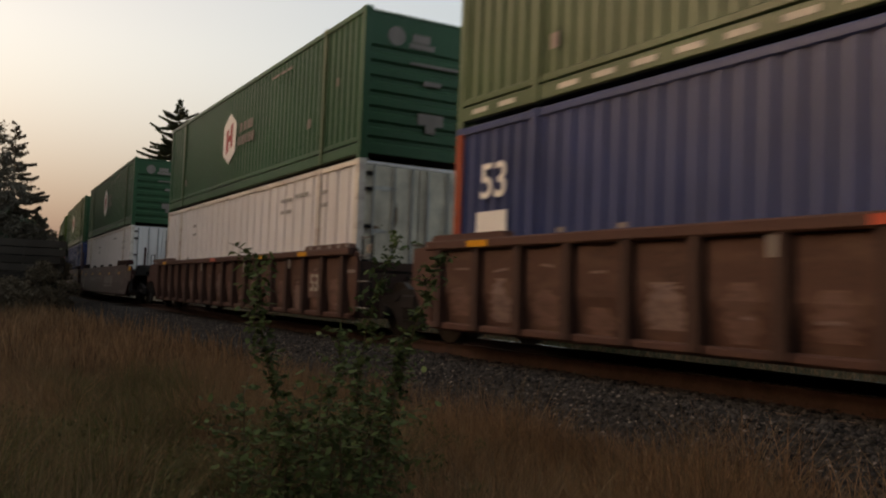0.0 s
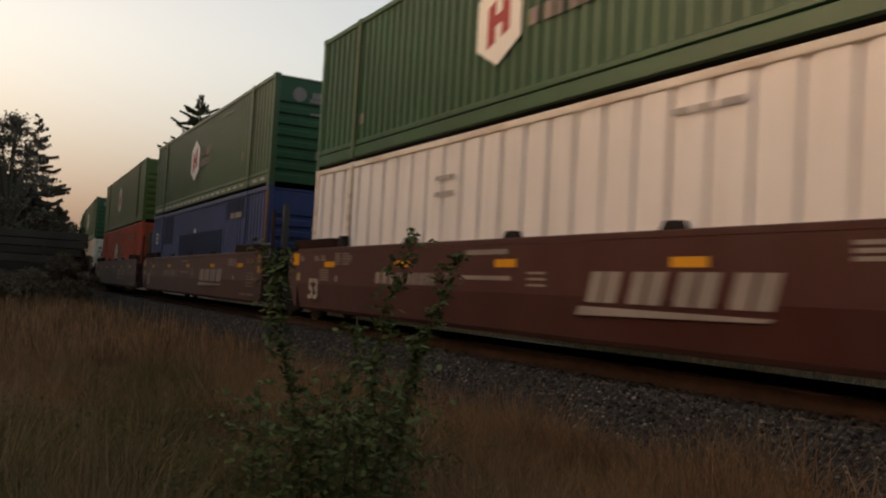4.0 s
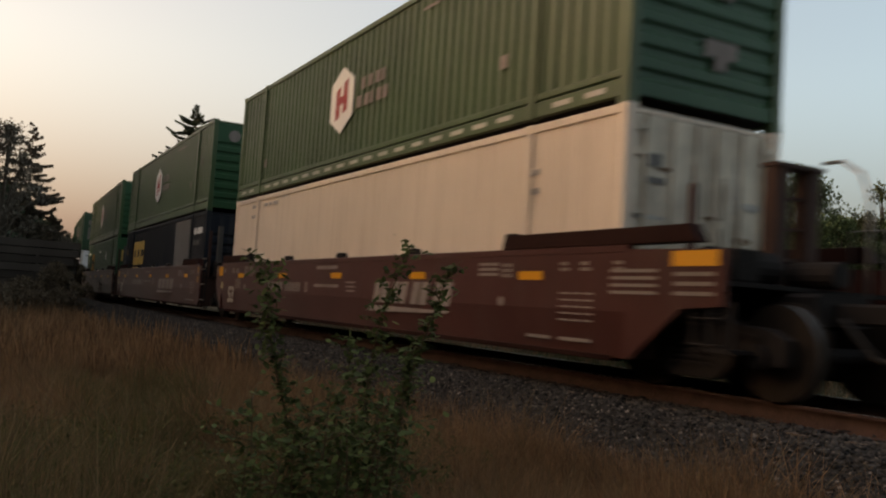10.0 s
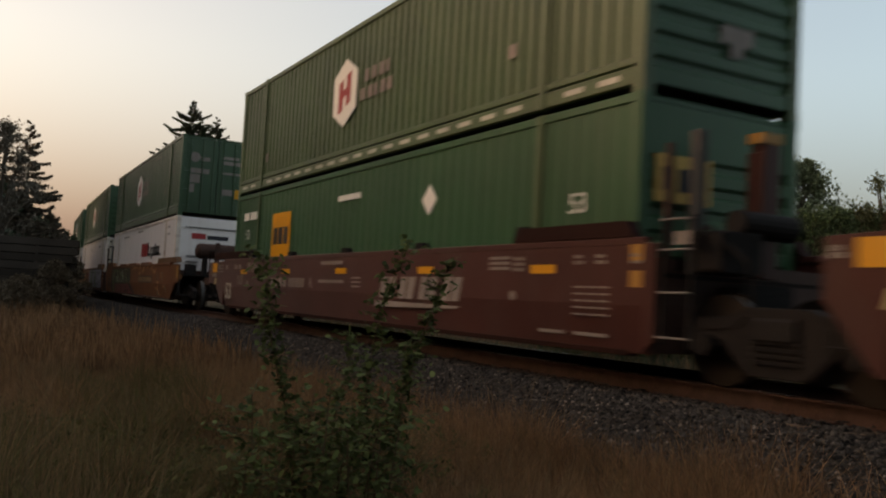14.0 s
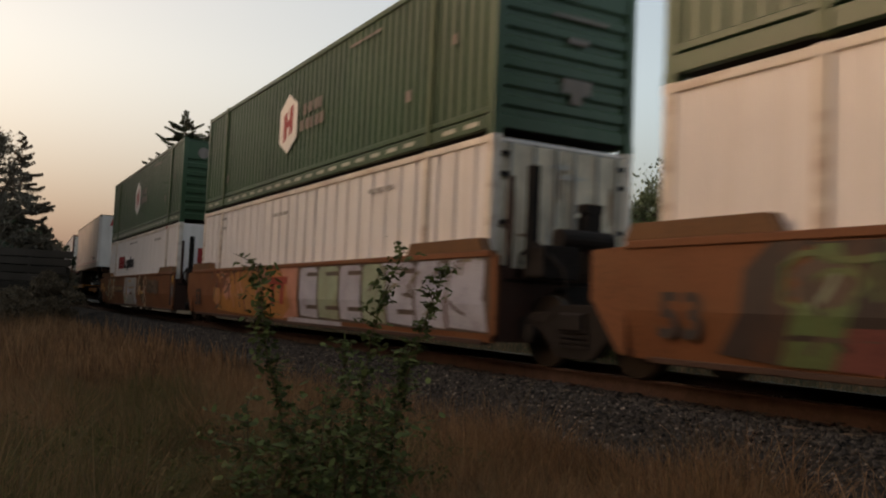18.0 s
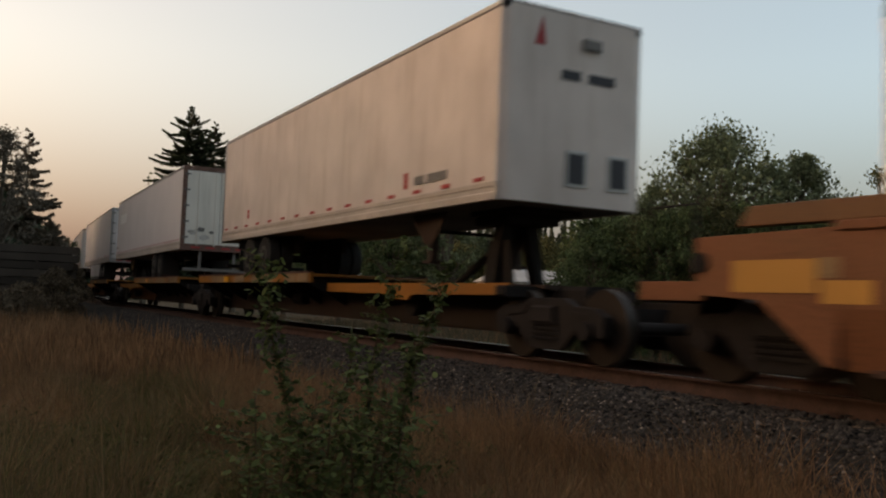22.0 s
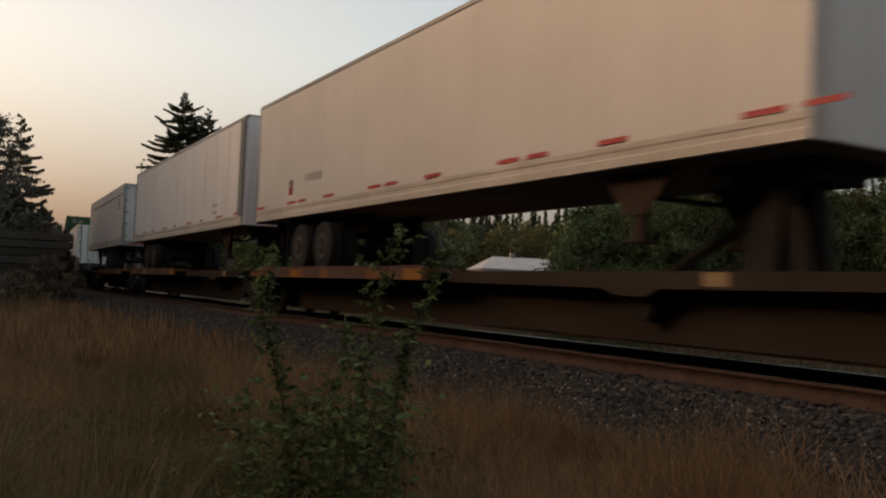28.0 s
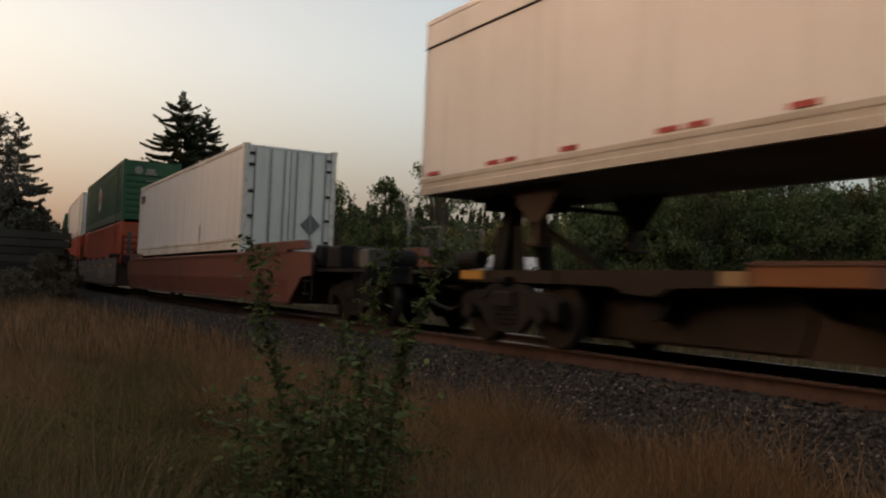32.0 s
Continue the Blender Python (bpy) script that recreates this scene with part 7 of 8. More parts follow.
def meadow(name, count, r0, r1, height, width, lean, material, label, patch=None, power=1.0, lat_min=2.9, az0=-33, az1=33, beyond=False):
    az = np.radians(az0 + (az1 - az0) * rng.random(int(count * 2.2)))
    r = r0 + (r1 - r0) * rng.random(len(az)) ** power
    x, y = r * np.sin(az), r * np.cos(az)
    lat = lateral(x, y)
    keep = lat < -lat_min - 0.6 * rng.random(len(x)) if beyond else lat > lat_min + 0.5 * rng.random(len(x))
    if patch:
        keep &= patch(x, y)
    x, y = x[keep][:count], y[keep][:count]
    lat = lat[keep][:count]
    n = len(x)
    z = np.maximum(ground_height(x, y), np.interp(lat, [b[0] for b in BED], [b[1] for b in BED])) - 0.02
    clump = 0.75 + 0.5 * np.sin(x * 2.3 + 1 + 0.8 * np.sin(y * 0.7)) * np.sin(y * 1.7 + np.sin(x)) + 0.3 * np.sin(x * 5.1 + y * 4.3)
    h = height * (0.45 + 0.75 * rng.random(n)) * np.clip(clump, 0.45, 1.4)
    w = width * (0.6 + 0.8 * rng.random(n))
    a = rng.random(n) * 2 * math.pi
    b = rng.random(n) * 2 * math.pi
    le = lean * h * rng.random(n)
    ca, sa = np.cos(a) * w / 2, np.sin(a) * w / 2
    dx, dy = np.cos(b) * le, np.sin(b) * le
    p = np.stack([np.stack([x - ca, y - sa, z], 1), np.stack([x + ca, y + sa, z], 1),
                  np.stack([x + 0.35 * dx + 0.8 * ca, y + 0.35 * dy + 0.8 * sa, z + 0.55 * h], 1), np.stack([x + 0.35 * dx - 0.8 * ca, y + 0.35 * dy - 0.8 * sa, z + 0.55 * h], 1),
                  np.stack([x + dx + 0.2 * ca, y + dy + 0.2 * sa, z + h], 1), np.stack([x + dx - 0.2 * ca, y + dy - 0.2 * sa, z + h], 1)], 1)
    k = np.arange(n)[:, None] * 6
    q = np.concatenate([k + np.array([0, 1, 2, 3]), k + np.array([3, 2, 4, 5])])
    return numpy_mesh(name, p.reshape(-1, 3), q, material, "stuff", label, "grass")


def green_patch(x, y):
    """Where green growth shows through the dry grass: hollows on the meadow's open side."""
    near = 8.6 + 1.3 * np.sin(x * 1.7 + 0.4) + 0.8 * np.sin(x * 3.7)
    return ((y < near) & (x < -0.25)) | ((np.sin(x * 1.3 + 0.5) + np.sin(y * 0.9 + x * 0.6) + 0.6 * np.sin(x * 4.1 + y * 2.3) > 0.75) & (x < -0.6))


def dry_patch(x, y):
    return ~green_patch(x, y) | (rng.random(len(x)) < 0.3)


meadow("dry_grass", 110000, 2.4, 17, 0.46, 0.006, 1.0, DRY, "tall dry brown meadow grass", dry_patch, 1.2, 2.55)
meadow("seed_grass", 34000, 2.4, 20, 0.62, 0.006, 0.7, DRYPALE, "bleached seed heads above the meadow grass", power=1.4)
meadow("green_grass", 130000, 2.2, 15, 0.42, 0.008, 1.2, GRASSG, "low green grass among the dry grass", green_patch, 1.5)
meadow("grass_around", 60000, 0.9, 24, 0.42, 0.012, 1.0, DRY, "dry brown meadow grass, open to the woods", power=0.8, az0=33, az1=327)
meadow("trackside_grass", 45000, 6, 60, 0.5, 0.016, 0.8, TRACKGRASS, "rank green grass along the far side of the track", None, 1.3, 3.2, -24, 40, True)
meadow("trackside_dry_grass", 16000, 6, 60, 0.6, 0.014, 0.8, DRY, "dry grass along the far side of the track", None, 1.3, 3.3, -24, 40, True)
meadow("far_dry_grass", 55000, 15, 75, 0.55, 0.03, 0.4, DRY, "distant dry meadow grass", power=1.3)


# ---------------------------------------------------------------- plants
def leaf_cloud(centres, radii, per, size, squash=0.8):
    """Small leaf blades round the centres: vertices and quads."""
    c = np.repeat(np.asarray(centres, float), per, axis=0)
    r = np.repeat(np.asarray(radii, float), per)
    n = len(c)
    d = rng.standard_normal((n, 3))
    d /= np.linalg.norm(d, axis=1)[:, None]
    p = c + d * (r * rng.random(n) ** 0.5)[:, None] * np.array([1, 1, squash])
    u = rng.standard_normal((n, 3))
    u /= np.linalg.norm(u, axis=1)[:, None]
    w = np.cross(u, rng.standard_normal((n, 3)))
    w /= np.linalg.norm(w, axis=1)[:, None] + 1e-9
    s = (size * (0.6 + 0.8 * rng.random(n)))[:, None]
    v = np.stack([p - u * s, p + w * s * 0.55, p + u * s, p - w * s * 0.55], 1)
    return v.reshape(-1, 3), np.arange(n * 4).reshape(-1, 4)


def broadleaf(label, height, spread, seed, leaf=0.13, clumps=70, per=60, material=None, name="broadleaf_tree", trunk_share=0.3):
    r = random.Random(seed)
    tree = root(name, label, "tree", "trees beyond the track")
    trunk = Solid()
    th = height * 0.62
    trunk.tube([(0, 0, -0.1), (0.05 * r.uniform(-1, 1), 0.05, th * 0.4), (0.2 * r.uniform(-1, 1), 0.1, th * 0.75), (0.3 * r.uniform(-1, 1), 0, th)], height * 0.024, 8, height * 0.008)
    cs, rs = [], []
    for i in range(clumps):
        a = r.uniform(0, 6.283)
        q = r.random()
        z = height * (trunk_share * 0.6 + (0.95 - trunk_share * 0.6) * q)
        prof = math.sin(math.pi * min(1, 0.18 + 0.82 * q) ** 0.8) ** 0.7
        rad = spread / 2 * prof * r.uniform(0.35, 1.05)
        cs.append((rad * math.cos(a), rad * math.sin(a), z))
        rs.append(spread * r.uniform(0.05, 0.14))
        if i % 3 == 0:
            trunk.tube([(0.05, 0.05, z * 0.55), (rad * 0.5 * math.cos(a), rad * 0.5 * math.sin(a), z * 0.85), (rad * math.cos(a), rad * math.sin(a), z)], height * 0.009, 5, height * 0.002)
    part("trunk", trunk, BARK, tree)
    v, q = leaf_cloud(cs, rs, per, leaf)
    crown = numpy_mesh("crown", v, q, material or LEAFD)
    crown.parent = tree
    return tree


def conifer(label, height, reach, seed, name="conifer_tree", bare=0.12, material=None, taper=1.9, gap=0.3):
    """A fir: separate drooping boughs with upturned tips; reach is their length well below the top."""
    r = random.Random(seed)
    tree = root(name, label, "tree", "trees beyond the track")
    part("trunk", Solid().tube([(0, 0, -0.1), (0.03, 0, height * 0.5), (0, 0.02, height)], height * 0.014, 8, 0.02), BARK, tree)
    vs, qs = [], []
    limbs = Solid()

    def blade(p, u, w, thick):
        b = len(vs)
        vs.extend([p - u * 0.5, p + w * thick, p + u * 0.5, p - w * thick])
        qs.append((b, b + 1, b + 2, b + 3))

    z, turn = height - 0.15, r.uniform(0, 6.283)
    while z > height * bare:
        depth = height - z
        span = reach * (1 - math.exp(-depth / taper)) * min(1.0, 0.42 + depth * 0.16) + 0.04 * depth
        for i in range(8 if depth > 1.2 else 5):
            turn += 2.4 + r.uniform(-0.35, 0.35)
            L = max(0.18, span * r.uniform(0.4, 1.15))
            if depth > 1.5 and r.random() < 0.12:
                continue
            out = Vector((math.cos(turn), math.sin(turn), 0))
            side = Vector((-out.y, out.x, 0))
            sag = r.uniform(-0.5, -0.22) + 0.75 * math.exp(-depth / 2.2)
            z0 = z + r.uniform(-1.0, 1.0) * gap
            way = [Vector((0, 0, z0)) + out * (L * f) + Vector((0, 0, L * (sag * f + 0.3 * f * f))) for f in (0, 0.33, 0.66, 1)]
            way[1:] = [q + side * r.uniform(-0.12, 0.12) * L + Vector((0, 0, r.uniform(-0.05, 0.05) * L)) for q in way[1:]]
            if L > 0.5:
                limbs.tube(way, 0.03, 4, 0.006)
            m = max(4, int(L / 0.09))
            for k in range(m):
                f = 0.12 + 0.9 * (k + r.random()) / m
                j = min(2, int(f * 3))
                p = way[j].lerp(way[j + 1], f * 3 - j)
                w = (0.1 + 0.2 * L * max(0.0, 1.05 - f) ** 0.7 * min(1, 0.2 + f * 2)) * r.uniform(0.7, 1.2)
                for sg in (-1, 1):
                    tip = side * sg * w + out * w * 0.8 + Vector((0, 0, -0.25 * w * r.random()))
                    n = Vector((r.gauss(0, 0.3), r.gauss(0, 0.3), 1)).normalized()
                    blade(p + tip * 0.5, tip, tip.cross(n).normalized(), 0.05 + 0.07 * w)
                    blade(p + tip * 0.45 - Vector((0, 0, 0.05)), tip * 0.8, Vector((0, 0, 1)), 0.07 + 0.13 * w)
                    hang = Vector((r.gauss(0, 0.06), r.gauss(0, 0.06), -0.16 - 0.2 * w))
                    blade(p + tip * 0.6 * r.random() + hang * 0.5, hang, out, 0.05)
        z -= gap * r.uniform(0.75, 1.35)
    part("branchwork", limbs, BARK, tree)
    crown = numpy_mesh("crown", [tuple(v) for v in vs], qs, material or NEEDLE)
    crown.parent = tree
    return tree


def at(az, dist, z=GROUND):
    a = radians(az)
    return Matrix.Translation((dist * math.sin(a), dist * math.cos(a), z))


def stand(tree, az, dist, turn=0.0):
    tree.matrix_basis = at(az, dist) @ pose(0, 0, 0, 0, 0, turn)
    return tree


def top_height(el, dist):
    return CAM_Z + dist * math.tan(radians(el)) - GROUND


stand(conifer("tall dark fir with drooping boughs behind the train", top_height(11.5, 78), 3.2, 3), -16.7, 78)
stand(conifer("dark fir standing close to a taller one", top_height(10.6, 84), 2.7, 5), -15.2, 84)
stand(broadleaf("small leafy tree below the firs", top_height(8.2, 80), 6, 81), -13.6, 80)
stand(broadleaf("thin-topped tree beside the fir", top_height(7.9, 72), 1.3, 83, clumps=16, per=14, leaf=0.09), -19.0, 72)
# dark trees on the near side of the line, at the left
stand(conifer("dark spruce with sparse top at the meadow's edge", top_height(9.0, 58), 1.65, 11, material=HAZEFOLIAGE, taper=1.5, gap=0.42), -25.9, 58)
stand(broadleaf("dark broad tree at the meadow's edge", top_height(9.2, 56), 7.0, 12, clumps=125, per=75, material=HAZEFOLIAGE, leaf=0.085), -27.3, 55)
stand(broadleaf("dark round tree at the meadow's edge", top_height(8.6, 60), 6.0, 13, clumps=110, per=70, material=HAZEFOLIAGE, leaf=0.085), -30.6, 57)
stand(conifer("short dark conifer by the line", top_height(4.4, 60), 1.5, 14, material=HAZEFOLIAGE, taper=0.9, gap=0.3), -24.5, 60)
stand(broadleaf("low dark shrub tree by the line", top_height(2.9, 60), 3.4, 15, clumps=40, per=50, material=HAZEFOLIAGE), -24.0, 61)
stand(broadleaf("low dark shrub tree by the line", top_height(3.6, 64), 4.4, 16, clumps=30, per=50, material=NEEDLE), -23.3, 72)
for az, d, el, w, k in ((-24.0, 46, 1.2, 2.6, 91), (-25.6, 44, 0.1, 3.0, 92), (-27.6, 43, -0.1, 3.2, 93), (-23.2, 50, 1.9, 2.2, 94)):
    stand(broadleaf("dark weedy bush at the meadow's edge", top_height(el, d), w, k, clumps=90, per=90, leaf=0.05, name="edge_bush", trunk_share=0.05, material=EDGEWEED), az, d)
# broadleaf trees beyond the line, at the right
stand(broadleaf("green broadleaf tree with open crown beyond the track", top_height(11.9, 33), 7.4, 21, clumps=300, per=80, leaf=0.075, material=LEAFTREE), 17.2, 33)
stand(broadleaf("lower green tree beyond the track", top_height(10.2, 34), 5.2, 22, clumps=190, per=90, leaf=0.07, material=LEAFTREE), 21.8, 34.5)
stand(broadleaf("slender green tree beyond the track", top_height(8.9, 31), 2.6, 23, clumps=110, per=80, leaf=0.065, material=LEAFTREE), 13.2, 33)
stand(broadleaf("grey-green willow thicket beyond the track", top_height(9.4, 36), 4.0, 24, clumps=90, per=50, leaf=0.06, material=LEAFOLIVE), 26.5, 36)
stand(broadleaf("grey-green willow thicket beyond the track", top_height(8.2, 36), 4.0, 25, clumps=90, per=50, leaf=0.06, material=LEAFOLIVE), 30.5, 36)
stand(broadleaf("tall open tree beyond the track", top_height(11.0, 46), 4.4, 26, clumps=150, per=70, leaf=0.085, material=LEAFTREE), -0.1, 46)
stand(broadleaf("tree beyond the track", top_height(7.3, 45), 4.4, 27, clumps=110, per=80, leaf=0.08), -3.6, 46)
stand(broadleaf("tree beyond the track", top_height(7.0, 50), 5.0, 28, clumps=110, per=80, leaf=0.08), -6.9, 52)
stand(broadleaf("tree beyond the track", top_height(6.4, 60), 5.0, 29, clumps=110, per=80, leaf=0.08), -10.4, 62)
# thicket along the far side and the far wood
for k in range(17):
    az = 9.6 + k * 1.45
    rise = min(1.0, k / 4)
    stand(broadleaf("dense green thicket beyond the track", top_height(4.6 + 2.0 * rise + 1.0 * random.random(), 29), 4.2, 40 + k, clumps=150, per=95, leaf=0.05, name="thicket_shrub", trunk_share=0.05, material=LEAFOLIVE if k % 3 == 2 else LEAFD), az, 28 + 3 * random.random())


def spires(name, count, az0, az1, d0, d1, el0, el1, leaf, material, label, seed, slim=0.16, levels=12, per=26):
    """A stand of pointed or rounded trees joined into one wood; el: how high their tops show, in degrees."""
    cs, rs = [], []
    r = random.Random(seed)
    for i in range(count):
        az = radians(az0 + (az1 - az0) * (i + r.random()) / count)
        d = r.uniform(d0, d1)
        h = top_height(el0 + (el1 - el0) * r.random() ** 1.5, d)
        x, y = d * math.sin(az), d * math.cos(az)
        for k in range(levels):
            f = (k + 0.5) / levels
            w = h * slim * (1 - f) if slim < 0.2 else h * slim * math.sin(math.pi * (0.15 + 0.8 * f)) ** 0.6
            cs.append((x + r.uniform(-0.3, 0.3) * w, y, GROUND + h * f))
            rs.append(w + h * 0.008)
    v, q = leaf_cloud(cs, rs, per, leaf, 0.7)
    numpy_mesh(name, v, q, material, "stuff", label, "wood")


spires("far_wood", 300, -20, 34, 150, 200, 3.2, 4.6, 0.34, NEEDLE, "distant dark wood along the horizon", 5, levels=30, per=14)
spires("conifer_wood", 130, -14, 12, 118, 135, 4.2, 5.7, 0.24, NEEDLE, "dark pointed conifers behind a distant house", 6, levels=40, per=22)
spires("olive_wood", 60, -13, 12, 108, 116, 3.0, 4.7, 0.17, LEAFOLIVE, "olive green broadleaf wood behind a distant house", 7, 0.24, 22, 90)
spires("green_wood", 70, 8.5, 36, 44, 58, 5.2, 6.6, 0.14, LEAFD, "dense green wood beyond the track", 8, 0.24, 20, 90)


def screen_woods():
    """Tall dark woods out of view beside and behind the viewer, their heights set to shade the meadow from the low sun.
    """
    r = random.Random(9)
    cs, rs = [], []
    for i in range(300):
        az = radians(-34 - 296 * i / 300 + r.uniform(-0.4, 0.4))
        d = r.uniform(42, 60)
        x, y = d * math.sin(az), d * math.cos(az)
        if float(lateral(np.array([x]), np.array([y]))[0]) < 9 and y > -90:
            continue
        # lower towards the sun, to let warm light reach the train's upper parts
        h = r.uniform(13, 16) if -108 < math.degrees(az) < -58 else r.uniform(22, 30)
        for k in range(10):
            f = k / 9
            cs.append((x + r.uniform(-1, 1), y + r.uniform(-1, 1), GROUND + 1 + (h - 1.5) * f))
            rs.append(3.2 * (1 - f) + 1.3)
    for i in range(1000):  # on along the near side of the line, added to shade the far cars
        along = r.uniform(28, 330)
        p = beside(along, r.uniform(11 if along > 80 else 14, 34))
        h = r.uniform(12, 16) if along > 75 else r.uniform(9, 12)
        for k in range(7):
            cs.append((p.x + r.uniform(-1, 1), p.y + r.uniform(-1, 1), GROUND + 1 + (h - 1.5) * k / 6))
            rs.append(2.4 * (1 - k / 6) + 0.7)
    for i in range(70):  # lower trees closer by, unseen beside the viewer, added to shade the train's foot
        x, y = r.uniform(-32, -21), r.uniform(-22, 9)
        h = r.uniform(6.5, 8.5)
        for k in range(6):
            cs.append((x + r.uniform(-0.5, 0.5), y + r.uniform(-0.5, 0.5), GROUND + 0.8 + (h - 1.2) * k / 5))
            rs.append(1.7 * (1 - k / 5) + 0.6)
    v, q = leaf_cloud(cs, rs, 26, 0.85)
    numpy_mesh("surrounding_woods", v, q, NEEDLE, "stuff", "dark mixed woods round the meadow, out of view, placed for their shade", "wood")


screen_woods()


# ---------------------------------------------------------------- shrub in the meadow
def px_place(px, py, d):
    """A point d metres ahead, from its place in the view towards the shrub."""
    return Vector((d * (px - 784) / 1551 - 0.002 * d, d, CAM_Z - d * (py - 533 - 0.043 * (px - 784)) / 1551))


def shrub(label, shoots, d, seed, leaf=0.026):
    r = random.Random(seed)
    b = root("meadow_shrub", label, "shrub", "shrubs in the meadow")
    stems = Solid()
    vs, qs = [], []
    for pts, dens, wide in shoots:
        dd = d + r.uniform(-0.25, 0.25)
        way = [px_place(x, y, dd + 0.1 * math.sin(i + seed)) for i, (x, y) in enumerate(pts)]
        stems.tube(way, 0.007, 6, 0.002)
        for i in range(len(way) - 1):
            a, c = way[i], way[i + 1]
            n = max(2, int((c - a).length * dens))
            for k in range(n):
                p = a.lerp(c, (k + r.random()) / n)
                ang = r.uniform(0, 6.283)
                out = Vector((math.cos(ang), math.sin(ang), r.uniform(-0.1, 0.7))) * wide * r.uniform(0.3, 1.1)
                if out.length > 0.1 and k % 2:
                    stems.tube([p, p + out], 0.003, 4, 0.0015)
                for j in range(6):
                    q = p + out * (0.1 + 0.18 * j)
                    u = Vector((r.gauss(0, 1), r.gauss(0, 1), r.gauss(0, 0.5))).normalized()
                    w = u.cross(Vector((r.gauss(0, 0.5), r.gauss(0, 0.5), 1))).normalized()
                    s = leaf * r.uniform(0.6, 1.4)
                    e = len(vs)
                    vs += [q, q + u * s * 0.5 + w * s * 0.5, q + u * s * 1.3 + w * s * 0.42, q + u * s * 1.9, q + u * s * 1.3 - w * s * 0.42, q + u * s * 0.5 - w * s * 0.5]
                    qs.append(tuple(range(e, e + 6)))
    part("stem", stems, STEM, b)
    lv = numpy_mesh("leaves", [tuple(v) for v in vs], qs, LEAF)
    lv.parent = b
    return b


shrub("young leafy shrub with upright shoots in the dry grass", [
    ([(560, 1010), (545, 860), (520, 720), (490, 620), (478, 540), (465, 455)], 95, 0.12),
    ([(600, 1010), (640, 820), (660, 700), (668, 600), (690, 510), (725, 425)], 80, 0.1),
    ([(640, 1010), (700, 850), (722, 720), (745, 620), (770, 540), (797, 458)], 80, 0.1),
    ([(560, 1010), (600, 820), (610, 720), (628, 630), (640, 590)], 70, 0.14),
    ([(620, 1010), (690, 800), (715, 690), (735, 610)], 80, 0.15)], 4.6, 1, 0.021)
shrub("low leafy shrub mass at the foot of the shoots", [
    ([(x0, 1010), (x0 + dx * 0.4, 900), (x0 + dx * 0.8, top + 60), (x0 + dx, top)], 33, 0.22) for x0, dx, top in ((520, -70, 720), (540, 0, 730), (600, 40, 700), (640, 60, 690), (480, -20, 690), (580, 20, 660), (660, 30, 640), (690, 40, 700), (620, 0, 760), (560, -30, 800), (450, 10, 780), (500, 20, 770), (680, 10, 760), (540, 30, 690), (650, -20, 740), (710, 20, 780), (600, -20, 720))], 4.4, 2, 0.023)


def weeds():
    """Low broad-leaved weeds in patches among the grass."""
    r = random.Random(17)
    cs, rs = [], []
    for i in range(520):
        az, d = radians(r.uniform(-32, 14)), 2.6 + 9 * r.random() ** 1.6
        x, y = d * math.sin(az), d * math.cos(az)
        if float(lateral(np.array([x]), np.array([y]))[0]) < 3.6:
            continue
        if (math.sin(x * 1.1 + 2) + math.sin(y * 0.8 + x) < 0.4 and not (x < 0.3 and y < 8.5)) or (x > 0.6 and y < 9):
            continue
        cs.append((x, y, GROUND + r.uniform(0.08, 0.4)))
        rs.append(r.uniform(0.1, 0.28))
    v, q = leaf_cloud(cs, rs, 60, 0.019)
    numpy_mesh("low_weeds", v, q, GRASSG, "stuff", "low green weeds among the dry grass", "weeds")


weeds()


# ---------------------------------------------------------------- dark timber pile, marker post, far white vehicles
def timber_pile():
    pile = root("timber_pile", "stack of dark weathered timbers at the meadow's edge", "timber stack")
    r = random.Random(3)
    me = None
    for row in range(9):
        for k in range(5):
            z = row * 0.41
            if me is None:
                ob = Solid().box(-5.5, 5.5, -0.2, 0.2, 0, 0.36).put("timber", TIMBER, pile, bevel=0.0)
                me = ob.data
            else:
                ob = new("timber", me)
                ob.parent = pile
            ob.matrix_basis = Matrix.Translation((r.uniform(-0.5, 0.5), k * 0.44 - 0.9, z))
        for x in (-4, 0, 4):
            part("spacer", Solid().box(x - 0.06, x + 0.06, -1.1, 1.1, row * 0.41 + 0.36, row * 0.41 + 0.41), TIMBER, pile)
    pile.matrix_basis = at(-29.6, 50) @ pose(0, 0, 0, 0, 0, 22)


timber_pile()
post = root("marker_post", "short pale wooden marker post by the line", "marker post")
part("post", Solid().box(-0.04, 0.04, -0.04, 0.04, -0.2, 0.95), GREY_PATCH, post, bevel=0.01)
part("post_top", Solid().box(-0.05, 0.05, -0.05, 0.05, 0.95, 1.0), GREY_PATCH, post)
post.matrix_basis = at(-23.6, 48)


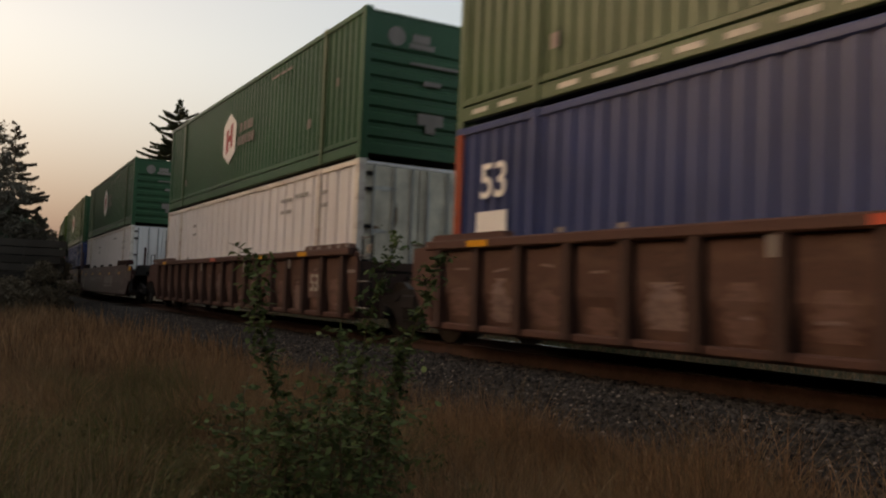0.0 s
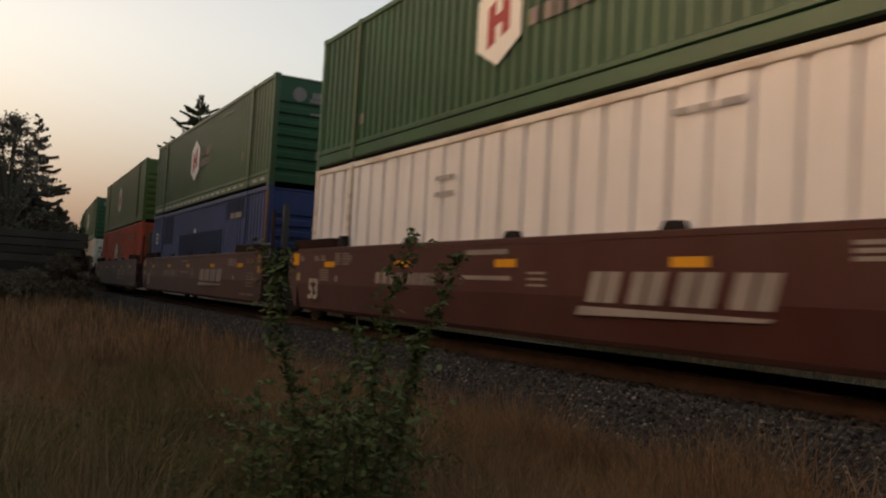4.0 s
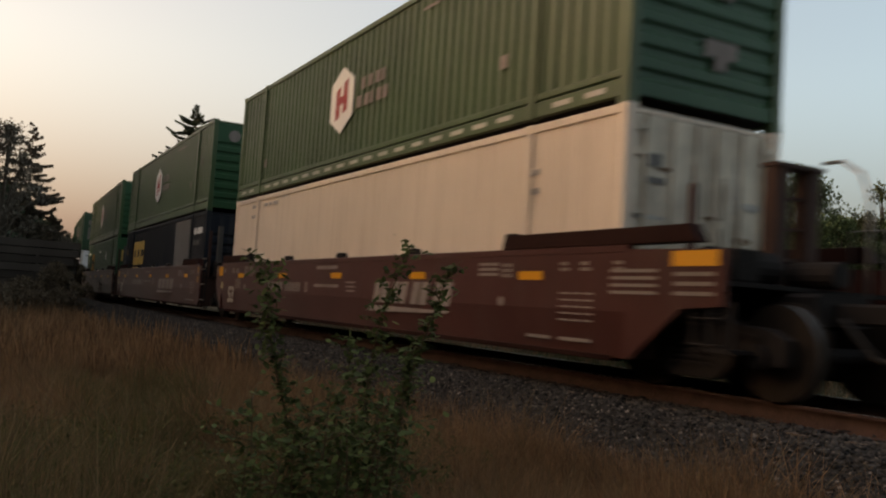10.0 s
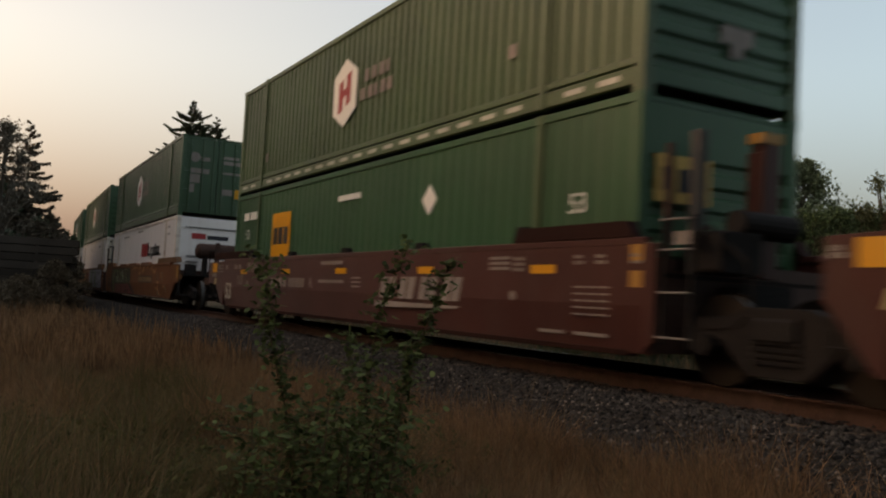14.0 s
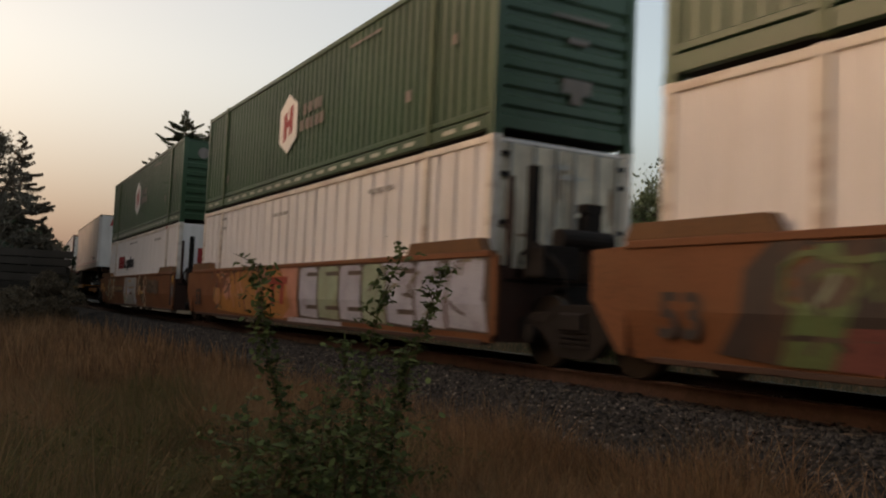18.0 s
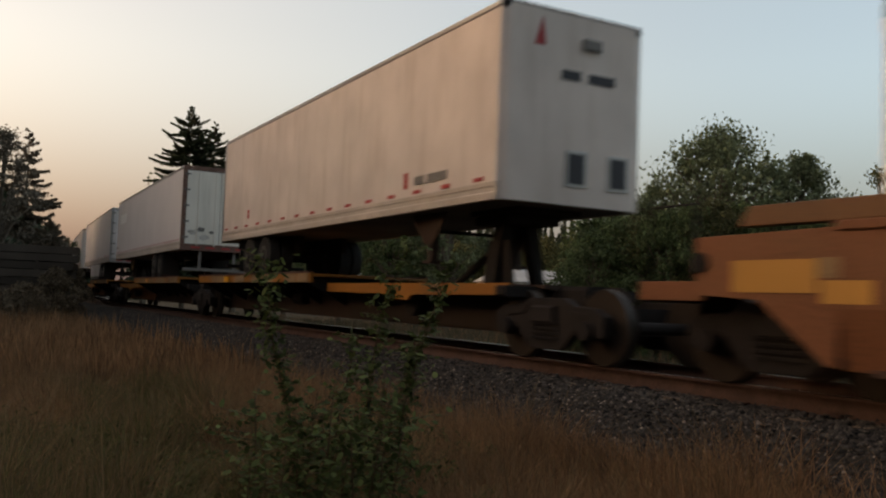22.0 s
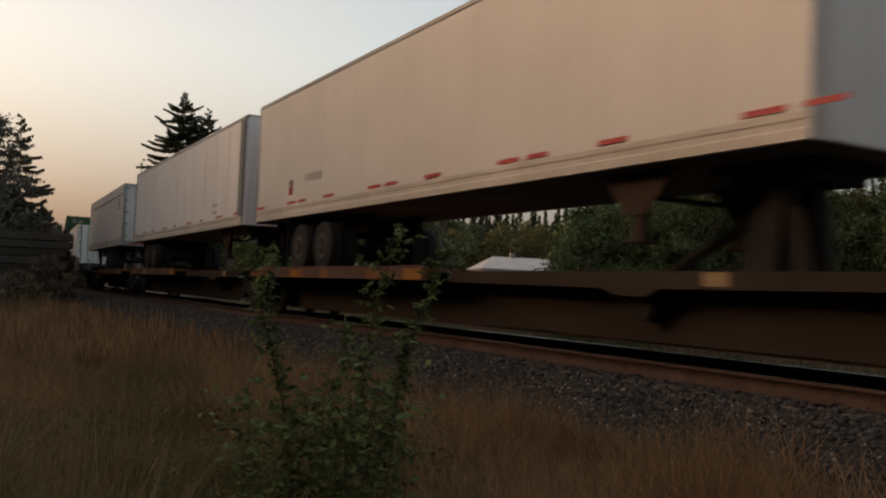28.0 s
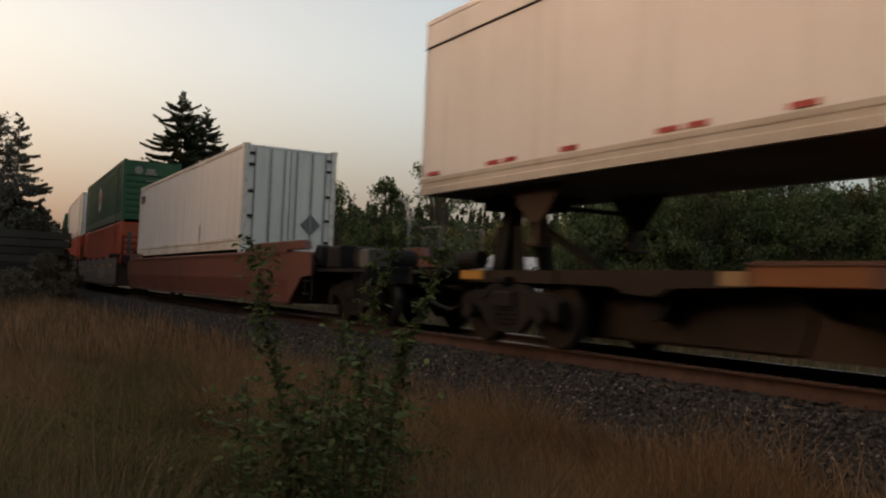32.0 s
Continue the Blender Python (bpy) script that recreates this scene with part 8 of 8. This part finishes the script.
def far_house(az, dist, length, ridge, turn):
    """A low house seen beyond the track; ridge: height of the roof's ridge over the ground."""
    h = root("house", "distant low house with a pale metal roof", "house", "houses beyond the track")
    eave, half = ridge - 1.5, 4.0
    part("wall", Solid().box(-length / 2, length / 2, -half + 0.4, half - 0.4, 0, eave), SHED, h)
    e = length / 2 + 0.4
    part("roof", Solid().add([(-e, -half, eave), (e, -half, eave), (e, half, eave), (-e, half, eave), (-e + 2.2, 0, ridge), (e - 2.2, 0, ridge), (-e, -half, eave - 0.12), (e, -half, eave - 0.12), (e, half, eave - 0.12), (-e, half, eave - 0.12)],
         [(0, 1, 5, 4), (1, 2, 5), (2, 3, 4, 5), (3, 0, 4), (9, 8, 7, 6), (0, 6, 7, 1), (1, 7, 8, 2), (2, 8, 9, 3), (3, 9, 6, 0)]), ROOF, h)
    part("chimney", Solid().box(-1.2, -0.7, -0.3, 0.3, ridge - 0.4, ridge + 0.5), GREY_PATCH, h)
    for x in (-length * 0.28, length * 0.22):
        win = part("window", Solid().box(x - 0.7, x + 0.7, -half + 0.36, -half + 0.4, eave - 1.5, eave - 0.5), WHITEMARK, h)
        part("pane", Solid().box(x - 0.6, x + 0.6, -half + 0.34, -half + 0.36, eave - 1.4, eave - 0.6), BLACKMARK, win)
    part("door", Solid().box(-0.5, 0.5, -half + 0.36, -half + 0.4, 0, 2.05), BROWN, h)
    h.matrix_basis = at(az, dist) @ pose(0, 0, 0, 0, 0, turn)


far_house(5.2, 104, 10.2, top_height(2.3, 104), 10)
far_house(-5.5, 100, 4.6, top_height(1.7, 100), -20)


def motions():
    for thing, u, z in MOVERS:
        rows = []
        for k in range(33):
            x, y, h = track_at(u - gone(k))
            rows.append((float(k), pose(x, y, z, 0, 0, h)))
        walk(thing, rows)
    for b in BOGIES:
        for w in b.children:
            if w.name.startswith("wheelset"):
                x, z = w.location.x, w.location.z
                walk(w, [(k / 15, pose(x, 0, z, 0, math.degrees(gone(k / 15) / 0.483), 0)) for k in range(481)])


motions()
